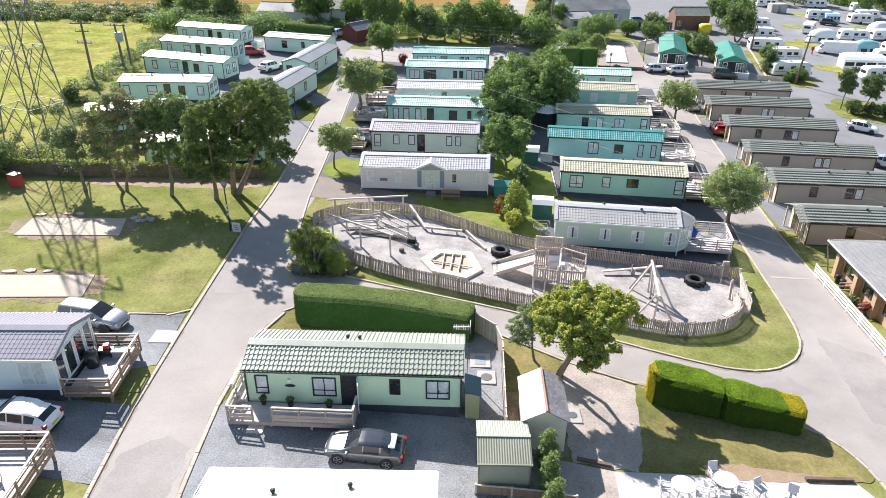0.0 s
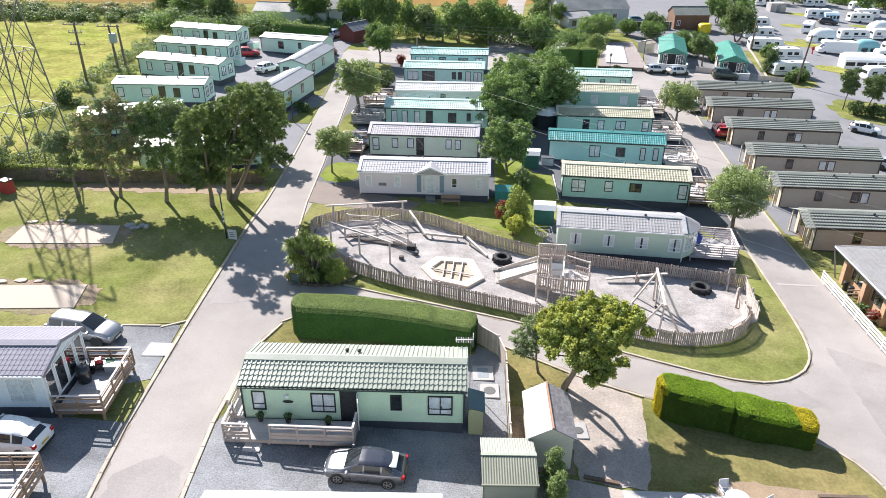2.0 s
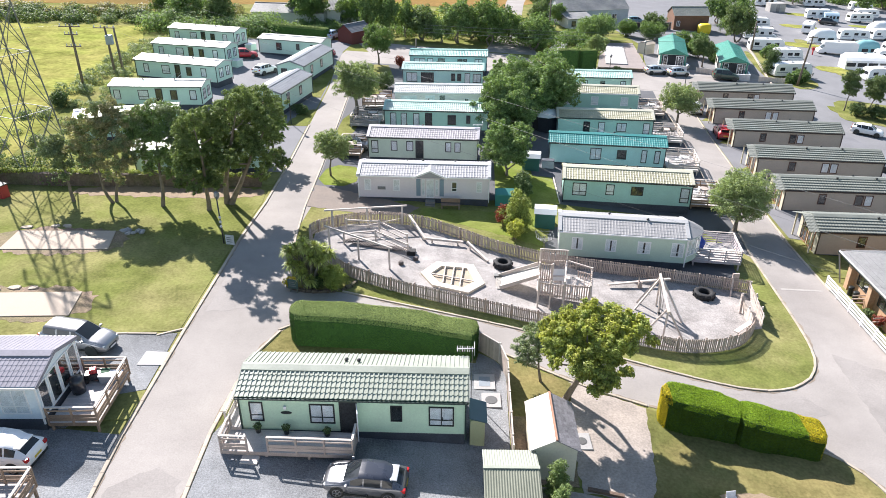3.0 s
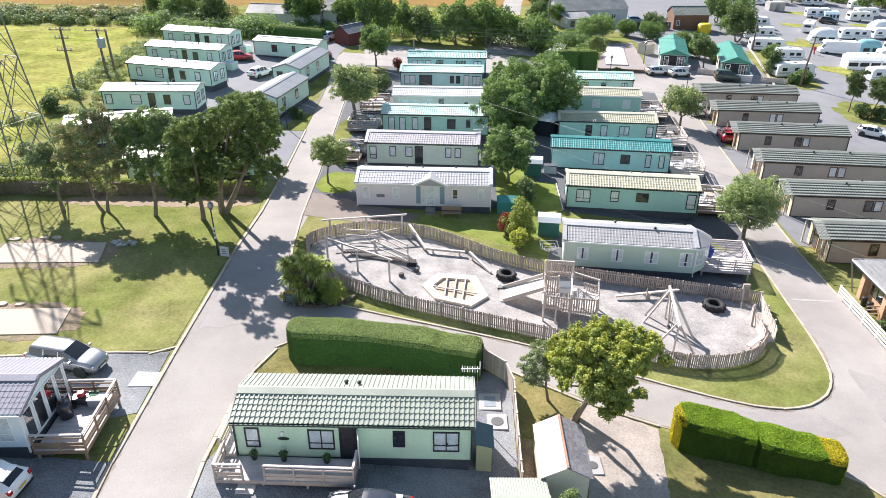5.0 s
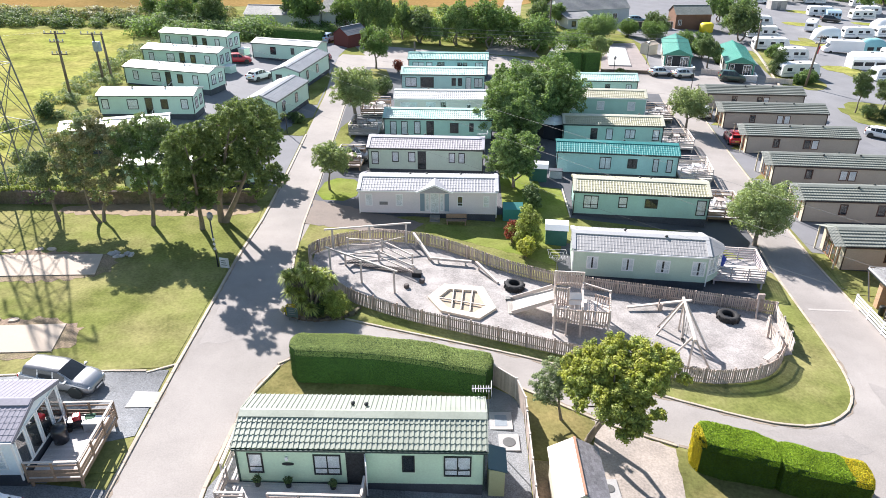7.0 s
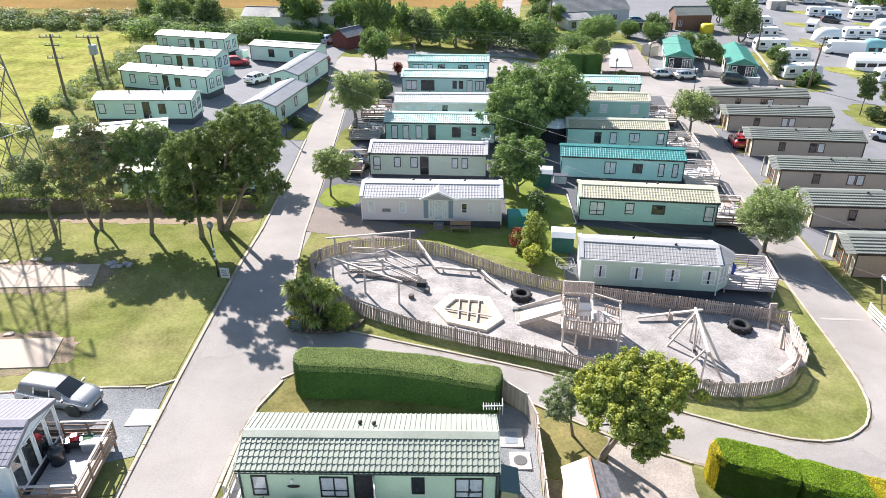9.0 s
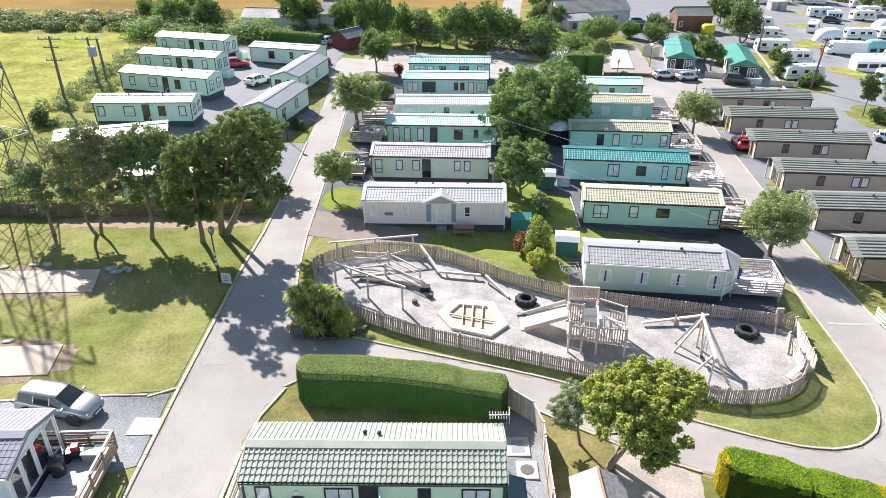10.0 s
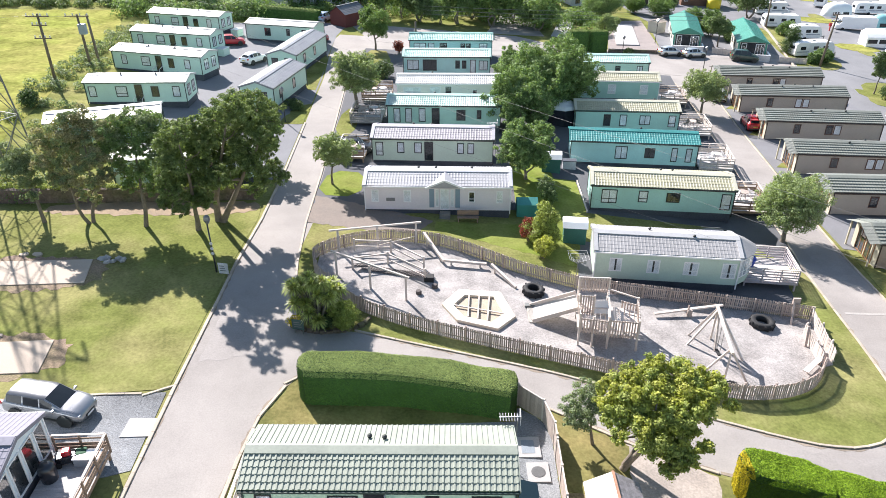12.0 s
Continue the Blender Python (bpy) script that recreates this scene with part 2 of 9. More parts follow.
def tube(bm, pts, radii, n=8, cap=True):
    """A round bar through points, with a radius at each."""
    rings = []
    for k, p in enumerate(pts):
        p = Vector(p)
        ahead = Vector(pts[min(k + 1, len(pts) - 1)]) - Vector(pts[max(k - 1, 0)])
        ahead.normalize()
        side = ahead.cross(Vector((0.3, 1, 0.1))).normalized()
        up = side.cross(ahead)
        rings.append([bm.verts.new(p + (side * math.cos(a) + up * math.sin(a)) * radii[k]) for a in (2 * math.pi * j / n for j in range(n))])
    for r0, r1 in zip(rings, rings[1:]):
        for j in range(n):
            bm.faces.new((r0[j], r0[(j + 1) % n], r1[(j + 1) % n], r1[j]))
    if cap:
        bm.faces.new(rings[0][::-1])
        bm.faces.new(rings[-1])


def lathe(bm, profile, n=16, centre=(0, 0, 0), axis="Z"):
    """Turns (radius, height) rows about an axis."""
    rings = []
    for r, h in profile:
        ring = []
        for j in range(n):
            a = 2 * math.pi * j / n
            p = (r * math.cos(a), r * math.sin(a), h) if axis == "Z" else (r * math.cos(a), h, r * math.sin(a))
            ring.append(bm.verts.new(Vector(p) + Vector(centre)))
        rings.append(ring)
    for r0, r1 in zip(rings, rings[1:]):
        for j in range(n):
            bm.faces.new((r0[j], r0[(j + 1) % n], r1[(j + 1) % n], r1[j]))
    bm.faces.new(rings[0][::-1])
    bm.faces.new(rings[-1])


def prism(outline, x0, x1):
    """An outline of (y, z) drawn out along x."""
    bm = bmesh.new()
    a = [bm.verts.new((x0, y, z)) for y, z in outline]
    b = [bm.verts.new((x1, y, z)) for y, z in outline]
    n = len(outline)
    for k in range(n):
        bm.faces.new((a[k], a[(k + 1) % n], b[(k + 1) % n], b[k]))
    bm.faces.new(a[::-1])
    bm.faces.new(b)
    return bm


def patch(name, outline, material, lift, label, category, kind="structure", thick=0.12):
    """A ground surface lying on the slope, with an edge that goes down into it."""
    from mathutils.geometry import tessellate_polygon
    n = len(outline)
    top = [(x, y, gz(x, y) + lift) for x, y in outline]
    low = [(x, y, gz(x, y) + lift - thick) for x, y in outline]
    tris = [tuple(t) for t in tessellate_polygon([[Vector((x, y, 0)) for x, y in outline]])]
    area = lambda t: (outline[t[1]][0] - outline[t[0]][0]) * (outline[t[2]][1] - outline[t[0]][1]) - (outline[t[2]][0] - outline[t[0]][0]) * (outline[t[1]][1] - outline[t[0]][1])
    tris = [t if area(t) > 0 else t[::-1] for t in tris]
    sides = [(k, (k + 1) % n, n + (k + 1) % n, n + k) for k in range(n)]
    return tagged(new(name, mesh_from(name, top + low, tris + sides, material)), label, category, kind=kind)


def rounded(pts, times=2):
    """Cuts the corners of a closed outline."""
    for _ in range(times):
        out = []
        for k, p in enumerate(pts):
            q = pts[(k + 1) % len(pts)]
            out += [(p[0] * 0.75 + q[0] * 0.25, p[1] * 0.75 + q[1] * 0.25), (p[0] * 0.25 + q[0] * 0.75, p[1] * 0.25 + q[1] * 0.75)]
        pts = out
    return pts


def ragged(pts, amp=0.16, step=0.45, seed=1):
    """Breaks the straight edges of an outline into a worn, wandering one."""
    rnd = random.Random(seed)
    out = []
    for k, p in enumerate(pts):
        q = pts[(k + 1) % len(pts)]
        d = math.hypot(q[0] - p[0], q[1] - p[1])
        n = max(1, round(d / step))
        for j in range(n):
            u = j / n
            w = amp * rnd.uniform(-1, 1) if j else 0.0
            out.append((p[0] + (q[0] - p[0]) * u - (q[1] - p[1]) / d * w, p[1] + (q[1] - p[1]) * u + (q[0] - p[0]) / d * w))
    return out


def smooth_line(pts, times=2):
    for _ in range(times):
        out = [pts[0]]
        for p, q in zip(pts, pts[1:]):
            out += [(p[0] * 0.75 + q[0] * 0.25, p[1] * 0.75 + q[1] * 0.25), (p[0] * 0.25 + q[0] * 0.75, p[1] * 0.25 + q[1] * 0.75)]
        pts = out + [pts[-1]]
    return pts


def along(line, step):
    """Points at even steps along a line, with the heading in degrees."""
    out, left = [], 0.0
    for p, q in zip(line, line[1:]):
        d = math.hypot(q[0] - p[0], q[1] - p[1])
        while left <= d and d > 0:
            k = left / d
            out.append((p[0] + (q[0] - p[0]) * k, p[1] + (q[1] - p[1]) * k, math.degrees(math.atan2(q[1] - p[1], q[0] - p[0]))))
            left += step
        left -= d
    return out

# ---- ground, roads and plots ----
def ground_sheet():
    xs = sorted({*range(-130, 131, 26), *range(-900, -129, 70), *range(130, 901, 70), -2600, 2600, -4500, 4500})
    ys = [-4500, -900, -200, -60, -10, 60, 120, 180, 260, 400, 700, 1200, 2400, 4500]
    verts = [(x, y, gz(x, y)) for y in ys for x in xs]
    w = len(xs)
    faces = [(j * w + i, j * w + i + 1, (j + 1) * w + i + 1, (j + 1) * w + i) for j in range(len(ys) - 1) for i in range(w - 1)]
    return tagged(new("ground", mesh_from("ground", verts, faces, GRASS)), "green grass ground with dry yellowish patches", "ground", kind="structure")


ground_sheet()
patch("meadow", [(-129, 60), (-44, 66), (-49, 92), (-54, 122), (-60, 136), (-85, 130), (-129, 120)], FIELD, 0.02, "bright sunlit meadow grass behind the pylon", "field")
patch("far_field", [(-129, 140), (-97, 150), (-70, 158), (-32, 176), (10, 188), (60, 262), (60, 420), (-129, 420)], DRY, 0.03, "dry tan stubble field beyond the trees", "field")

ROAD_LEFT = [(-14.6, 4), (-15.2, 23.6), (-15.8, 29.8), (-16.2, 40), (-16.4, 47.6), (-16.6, 54), (-16.5, 61), (-16.8, 71), (-17.5, 84), (-18.5, 102), (-19.6, 112.5), (-20.5, 124)]
ROAD_RIGHT_N = [(-15.2, 124), (-15.7, 106.2), (-14.3, 85.9), (-13.3, 70.6), (-12.8, 60.7), (-12.2, 54.6), (-11.4, 49.5), (-10.6, 46.4)]
PLAY_KERB = [(-6.4, 46.3), (-2.9, 45.4), (1.4, 44.4), (7.2, 42.9), (12.5, 40.6), (18.1, 38.7), (20.9, 38.2), (23.2, 38.7), (25.2, 40.4), (26.2, 42.9), (26.5, 46.9), (26.6, 51.7)]
LANE_LEFT = [(26.6, 51.7), (26.8, 57.9), (27.3, 62.8), (27.6, 71.5), (28.6, 84.7), (29.5, 95.5), (30.1, 108.9), (30.6, 122), (22, 124), (-15.2, 124)]
LANE_RIGHT = [(31.4, 8), (31.4, 46.3), (31.2, 52.4), (31.1, 59.8), (31.5, 69.2), (32.3, 79.4), (33.0, 91.3), (34.3, 106.8), (35.2, 116)]
SOUTH_KERB = [(-11.2, 35), (-10.9, 38.2), (-9.9, 41.2), (-8.4, 42.6), (-2.0, 42.4), (3.0, 41.2), (5.5, 39.8), (9.1, 37.7), (11.1, 36.8), (13.4, 35.9)]
HEDGE_KERB = [(13.4, 35.9), (18, 34.6), (22.6, 33.2), (24.2, 31.6), (25.0, 29.4), (25.4, 26), (25.6, 8)]
ROAD_RIGHT_S = [(-11.0, 4), (-10.9, 24), (-11.1, 27.1), (-11.3, 30.7), (-11.2, 35)]

patch("road", ROAD_LEFT + [(-20.2, 127), (35.5, 127)] + LANE_RIGHT[::-1] + HEDGE_KERB[::-1] + SOUTH_KERB[::-1] + ROAD_RIGHT_S[::-1], ROAD, 0.012, "pale worn tarmac park road", "road")
island = rounded([(-6.4, 46.3)], 0) + PLAY_KERB + [(26.6, 51.7), (26.6, 57), (22, 64), (8, 66), (-12.2, 62), (-12.4, 56), (-11.4, 49.5), (-10.6, 46.4)]
patch("lawn_island", island, GRASS, 0.035, "sunlit mown grass verge round the play area", "grass")
patch("plot_row_middle", [(-12.8, 62), (9.4, 62), (9.4, 119), (-15.0, 119), (-15.4, 106.2), (-14.1, 85.9), (-13.1, 70.6)], DARKASPHALT, 0.03, "grey asphalt plots between the caravans", "asphalt")
patch("plot_row_right", [(9.4, 57.5), (26.7, 57.5), (27.2, 62.8), (27.5, 71.5), (28.5, 84.7), (29.4, 95.5), (30.0, 108.9), (30.4, 113), (9.4, 113)], DARKASPHALT, 0.03, "dark asphalt plots between green caravans", "asphalt")
patch("forecourt_grey", [(-18.6, 67.6), (-16.95, 67.6), (-17.0, 71), (-17.7, 84), (-18.7, 102), (-19.8, 112.5), (-20.6, 126), (-20, 136), (-44, 130), (-40, 90), (-29, 72), (-19, 70)], ASPHALT, 0.02, "grey asphalt forecourt among pale caravans", "asphalt")
patch("forecourt_tarmac", [(-15, 124), (30, 113.5), (36, 113), (52, 111), (55, 124), (52, 131), (33, 130), (24, 127), (18, 126), (9, 133), (-20, 136)], ROAD, 0.026, "worn pale tarmac forecourt between rows", "tarmac")
patch("lodge_yard", [(33, 130), (52, 131), (60, 160), (70, 190), (84, 250), (34, 250), (30, 190), (36, 152)], ASPHALT, 0.03, "grey gravelled yard round green-roofed lodges", "yard")
patch("approach_road", [(4, 134), (14, 134), (11.6, 158), (14.8, 198), (17, 215), (12, 215), (10, 196.6), (8.2, 158)], ROAD, 0.034, "pale approach road leaving the park", "road")
patch("touring_tarmac", [(35.2, 116), (33, 127), (48, 132), (57, 150), (66, 190), (85, 262), (129, 262), (129, 60), (60, 60), (52, 84), (51, 110)], PALETARMAC, 0.02, "grey tarmac touring field with pitches", "tarmac")
patch("lodge_row_plots", [(31.7, 61.5), (56, 58), (54, 84), (52, 110), (36, 113), (34.5, 106.8), (33.2, 91.3), (32.5, 79.4), (31.8, 69.2)], ASPHALT, 0.024, "grey asphalt plots beside brown lodges", "asphalt")
for k, (y0, y1) in enumerate(((60.2, 61.4), (69.6, 70.9), (79.0, 80.4), (88.7, 90.2), (98.4, 99.9))):
    patch("lodge_verge", [(31.9 + k * 0.5, y0), (35.5 + k * 0.3, y0 - 0.2), (46, y0 - 0.6), (46, y1 - 0.6), (33 + k * 0.5, y1)], GRASS, 0.04, "narrow grass strip beside a brown lodge", "grass")
patch("lodge_verge", [(31.6, 54.5), (46, 53), (46, 57), (33.5, 57.6), (31.9, 60.3)], GRASS, 0.04, "mown grass in front of a brown lodge", "grass")

REPAIR = mat("tarmac_repair", (0.3, 0.277, 0.26), 0.9, 0.14, 0.5, 10.0, 0.3, dist=0.01, spec=0.15)
for spot, seed in (([(-14.6, 20), (-11.4, 20), (-11.6, 27.4), (-13.0, 28.2), (-14.9, 26.6)], 21), ([(-15.6, 42.5), (-13.2, 43.2), (-12.4, 47.5), (-15.9, 49)], 22), ([(16.5, 37.4), (22.0, 35.2), (24.6, 36.6), (23.4, 38.0), (20.8, 37.4), (18.0, 38.1)], 23), ([(28.0, 56.5), (30.7, 57.5), (31.0, 66), (28.1, 68)], 24), ([(27.0, 34), (30.5, 33), (30.8, 41), (27.4, 43)], 25)):
    patch("tarmac_repair", ragged(spot, 0.12, 0.5, seed), REPAIR, 0.016, "slightly darker repaired stretch of tarmac", "tarmac")


def dirt_strip(line, width, side, seed):
    """Washed-up grit along the foot of a kerb, of uneven width."""
    rnd = random.Random(seed)
    pts = along(smooth_line(line, 1), 0.4)
    inner = [(x, y) for x, y, tn in pts]
    outer = []
    for x, y, tn in pts:
        w = side * width * rnd.uniform(0.25, 1.0)
        outer.append((x - math.sin(radians(tn)) * w, y + math.cos(radians(tn)) * w))
    return patch("road_grit", inner + outer[::-1], mat("road_grit", (0.25, 0.205, 0.16), 0.95, 0.25, 0.6, 14.0, 0.5, dist=0.01), 0.02, "tan grit along the foot of a kerb", "grit")


dirt_strip(PLAY_KERB, 0.34, -1, 31)
dirt_strip(SOUTH_KERB, 0.3, 1, 32)
dirt_strip(HEDGE_KERB[:5], 0.3, 1, 33)
dirt_strip(ROAD_RIGHT_S[1:], 0.22, 1, 34)
dirt_strip(ROAD_LEFT[1:7], 0.25, -1, 35)

# lawns and beds among the caravans
patch("lawn", ragged([(-2.2, 60.8), (4, 58.3), (8.6, 56.2), (9.2, 66), (4.6, 62.6), (-2.2, 62.3)], 0.12, 0.45, 11), LUSHGRASS, 0.045, "shaded mown lawn before the grey caravan", "grass")
patch("lawn", rounded([(-13.1, 66.2), (-9.2, 66.2), (-9.0, 71.5), (-12.6, 71.8)], 1), LUSHGRASS, 0.045, "small mown grass plot beside the lane", "grass")
patch("lawn", rounded([(-13.9, 81), (-11.8, 81), (-11.8, 90), (-14.0, 90)], 1), GRASS, 0.045, "small mown grass plot with a tree", "grass")
patch("lawn", rounded([(-14.9, 98), (-10.6, 98), (-10.6, 118), (-15.2, 118)], 1), GRASS, 0.045, "grass plot with a tree beside the lane", "grass")
patch("lawn", [(4.8, 64.2), (8.3, 63.4), (11.0, 65.7), (10.9, 72.5), (8.9, 72.7), (8.5, 76), (4.8, 76)], LUSHGRASS, 0.06, "rough grass strip between caravan rows", "grass")
patch("brown_tarmac", ragged([(-12.7, 60.9), (-8.0, 60.2), (-3.4, 60.4), (-2.4, 62.4), (-8.4, 64.6), (-12.9, 66)], 0.15, 0.45, 9), mat("brown_tarmac", (0.2, 0.165, 0.14), 0.9, 0.15, 0.5, 8.0, 0.3), 0.046, "brown worn tarmac before the grey caravan", "tarmac")
patch("bare_ground", ragged(rounded([(-34, 59.6), (-25, 60.6), (-17.3, 61.9), (-17.4, 64.3), (-25, 63.1), (-34, 61.6)], 1), 0.25, 0.5, 5), EARTH, 0.044, "dry tan earth below the wall under trees", "earth")
patch("lawn", [(-19.6, 96.5), (-18.6, 96.5), (-19.4, 111), (-21.5, 118), (-22.2, 112), (-21.4, 101)], GRASS, 0.045, "narrow lawn beside a grey-roofed caravan", "grass")
patch("lawn", ragged([(-20.4, 83.5), (-17.7, 84.0), (-18.0, 91), (-19.6, 90)], 0.12, 0.45, 12), GRASS, 0.045, "narrow lawn strip along the lane", "grass")

patch("lawn", [(-46, 60.9), (-36.6, 61.9), (-26.6, 63.5), (-17.6, 65.2), (-16.9, 65.0), (-17.0, 68.6), (-25, 68.6), (-40, 67.2), (-47, 66.4)], GRASS, 0.036, "sunlit grass strip behind the stone wall", "grass")

# left lawn with concrete bases
patch("lawn_left", [(-60, 37), (-28, 37.7), (-16.5, 40), (-16.7, 47.6), (-16.9, 54), (-16.8, 61), (-17.2, 64.2), (-43, 60.4), (-60, 59)], GRASS, 0.03, "wide mown lawn with tree shade and dry patches", "grass")
patch("bare_ground", ragged(rounded([(-35, 47.9), (-24.8, 49.5), (-25.8, 53.9), (-35.5, 52.6)], 1), 0.3, 0.4, 3), RUBBLE, 0.042, "bare earth round a concrete base", "earth")
patch("bare_ground", ragged(rounded([(-34, 38.9), (-23.2, 40.1), (-23.6, 44.6), (-34, 43.4)], 1), 0.3, 0.4, 4), RUBBLE, 0.042, "bare earth round a concrete base", "earth")
patch("concrete_base", [(-33.9, 48.8), (-26, 50.1), (-26.8, 53.2), (-34.2, 52)], SAND, 0.1, "pale concrete caravan base, empty", "concrete base", thick=0.25)
patch("concrete_base", [(-33, 39.3), (-24.2, 40.7), (-24.8, 43.7), (-33, 42.3)], SAND, 0.1, "pale concrete caravan base, empty", "concrete base", thick=0.25)

# left plots
patch("gravel_drive", [(-34, 36.6), (-28.2, 37.6), (-16.5, 39.7), (-16.15, 34.0), (-17.8, 33.2), (-19, 30.4), (-34, 30)], GRAVEL, 0.034, "grey gravel parking beside the white lodge", "gravel")
patch("gravel_drive", [(-34, 29.9), (-19, 30.3), (-15.9, 30.2), (-15.5, 26), (-15.3, 24.4), (-18, 24.6), (-34, 23)], GRAVEL, 0.034, "grey gravel parking with a white car", "gravel")
patch("lawn", [(-18.6, 31.0), (-15.95, 31.4), (-16.1, 33.9), (-17.9, 33.2)], GRASS, 0.05, "small grass strip beside a timber deck", "grass")
patch("lawn", [(-18.2, 14), (-15.0, 14), (-15.25, 24.3), (-17.2, 24.6)], GRASS, 0.05, "small grass strip beside a timber deck", "grass")
patch("drive_slab", [(-17.6, 36.1), (-15.95, 36.3), (-16.05, 37.6), (-17.6, 37.5)], WHITECONC, 0.075, "white concrete slab in the gravel", "slab")

# near plot
patch("gravel_drive", [(-10.85, 8), (-10.8, 24), (-11.15, 30.8), (-10.6, 32.6), (-9.6, 37.4), (3.0, 38.9), (3.2, 40.0), (4.2, 39.4), (4.9, 38.4), (4.95, 25.5), (4.95, 8)], GRAVEL, 0.034, "dark slate gravel round the green caravan", "gravel")
patch("verge", ragged([(-11.0, 35), (-10.7, 38.2), (-9.7, 41.1), (-8.3, 42.4), (-2.0, 42.2), (3.0, 41.0), (3.0, 38.6), (-9.6, 37.4), (-10.3, 32.6), (-11.1, 31)], 0.12, 0.45, 10), DRYLAWN, 0.03, "dry grass verge under the clipped hedge", "grass")
patch("bare_ground", [(5.0, 34.1), (8.5, 34.2), (8.4, 29), (5.0, 29)], RUBBLE, 0.034, "dark bare earth passage beside the sheds", "earth")
patch("lawn", ragged([(5.0, 39.9), (9.0, 37.5), (8.5, 34.2), (5.0, 34.1)], 0.12, 0.45, 8), DRYLAWN, 0.035, "dry grass under the small trees", "grass")
patch("tan_drive", ragged([(8.7, 37.7), (11.1, 36.6), (13.2, 35.7), (13.2, 33.0), (12.6, 30), (12.0, 28.3), (8.6, 28.6), (8.3, 33)], 0.14, 0.45, 6), DRIVE, 0.032, "worn tan concrete drive in tree shade", "drive")
patch("lawn", ragged([(13.2, 35.7), (18, 34.5), (22.5, 33.1), (24.1, 31.5), (24.9, 29.4), (24.4, 28.9), (12.0, 28.4), (12.6, 30)], 0.1, 0.45, 7), DRYLAWN, 0.034, "grass strip in front of the golden hedge", "grass")
patch("earth_strip", ragged([(15.6, 29.2), (17.2, 29.5), (21.0, 29.25), (23.6, 29.0), (23.6, 28.7), (15.6, 28.3)], 0.12, 0.35, 19), EARTH, 0.04, "bare earth strip between grass and patio", "earth")
patch("patio", [(10.7, 28.2), (23.6, 28.9), (25.2, 26), (25.4, 10), (10.4, 10)], WHITECONC, 0.03, "bright white concrete patio", "patio")
patch("tan_drive", [(5.0, 29), (8.6, 28.6), (10.7, 28.2), (10.4, 10), (5.0, 10)], DRIVE, 0.028, "worn tan concrete yard", "drive")

patch("grass_bank", rounded([(59.2, 115.0), (57.4, 109.7), (55.7, 104.3), (58, 102.6), (63, 102), (72, 104.5), (72, 112), (63.3, 115.8)], 1), GRASS, 0.05, "mown grass bank with slim trees", "grass")
patch("grass_island", rounded([(55.1, 128.2), (60.3, 133.2), (61.8, 129.4), (61.7, 125.3), (58.9, 121.6), (56.0, 121.5)], 1), GRASS, 0.05, "small grass island beside a touring pitch", "grass")
patch("grass_island", rounded([(74.2, 170.5), (77.6, 171), (76.2, 160.5), (73.8, 160.5)], 1), GRASS, 0.05, "small grass island between touring pitches", "grass")
patch("grass_island", rounded([(70.0, 142), (72.0, 142), (71.6, 132.5), (68.8, 133.2)], 1), GRASS, 0.05, "small grass island between touring pitches", "grass")
patch("grass_island", rounded([(53.2, 128), (54.6, 128), (58.6, 151.5), (57.0, 152)], 1), GRASS, 0.05, "thin grass strip along the lodge yard", "grass")
patch("drain_channel", [(27.25, 51.6), (30.6, 51.75), (30.6, 52.0), (27.25, 51.85)], mat("cream_concrete", (0.36, 0.335, 0.31), 0.9, 0.15, 0.5, 10.0, 0.2, dist=0.005), 0.02, "pale concrete drain channel across the lane", "drain")

patch("plot_tarmac", ragged([(8.4, 53.4), (10.6, 52.1), (18.4, 51.4), (23.6, 51.2), (24.4, 54.0), (25.2, 58.8), (9.6, 60.2)], 0.1, 0.6, 13), DARKASPHALT, 0.044, "dark tarmac plot under the sage caravan", "asphalt")

# play area surface
FENCE_NEAR = [(-11.0, 54.8), (-10.6, 52.9), (-9.0, 51.0), (-7.8, 49.6), (-6.4, 48.45), (-3.95, 47.3), (-2.0, 46.6), (1.8, 45.5), (5.4, 44.5), (10.6, 43.1), (15.5, 41.95), (17.3, 41.8), (19.2, 42.15), (20.4, 42.65), (21.3, 43.2), (22.2, 44.2), (22.85, 45.3)]
FENCE_FAR = [(24.2, 50.6), (20.5, 51.2), (16.5, 51.8), (12.4, 52.25), (10.8, 52.5), (8.3, 53.0), (6.25, 53.75), (4.1, 54.7), (2.0, 56.1), (-0.3, 57.5), (-2.2, 58.3), (-5.3, 58.6), (-7.7, 57.9), (-9.4, 56.9), (-10.75, 55.6), (-11.0, 54.8)]
PLAY = FENCE_NEAR[1:] + [(23.6, 45.6)] + FENCE_FAR[:-1]
patch("play_surface", PLAY, BARK, 0.06, "pale pinkish chipping surface of the play area", "play surface")


KERBSTONE = None


def edging(name, line, label, w=0.12, step=0.92, high=0.09):
    """A row of concrete edging stones along a line."""
    global KERBSTONE
    if KERBSTONE is None:
        bm = soft_box(-0.457, -0.06, -0.2, 0.457, 0.06, 0.0, 0.012, 1)
        KERBSTONE = bpy.data.meshes.new("kerb_stone")
        bm.to_mesh(KERBSTONE)
        bm.free()
        KERBSTONE.materials.append(KERB)
    holder = thing(name, label, "kerb", kind="structure")
    for x, y, turn in along(line, step):
        ob = new("kerb_stone", KERBSTONE)
        ob.parent = holder
        ob.matrix_basis = pose(x, y, gz(x, y) + high + random.uniform(-0.008, 0.008), 0, math.degrees(math.atan(SLOPE)) * math.cos(radians(turn)), turn + random.uniform(-0.3, 0.3)) @ Matrix.Diagonal((1, w / 0.12, 1, 1))
    return holder

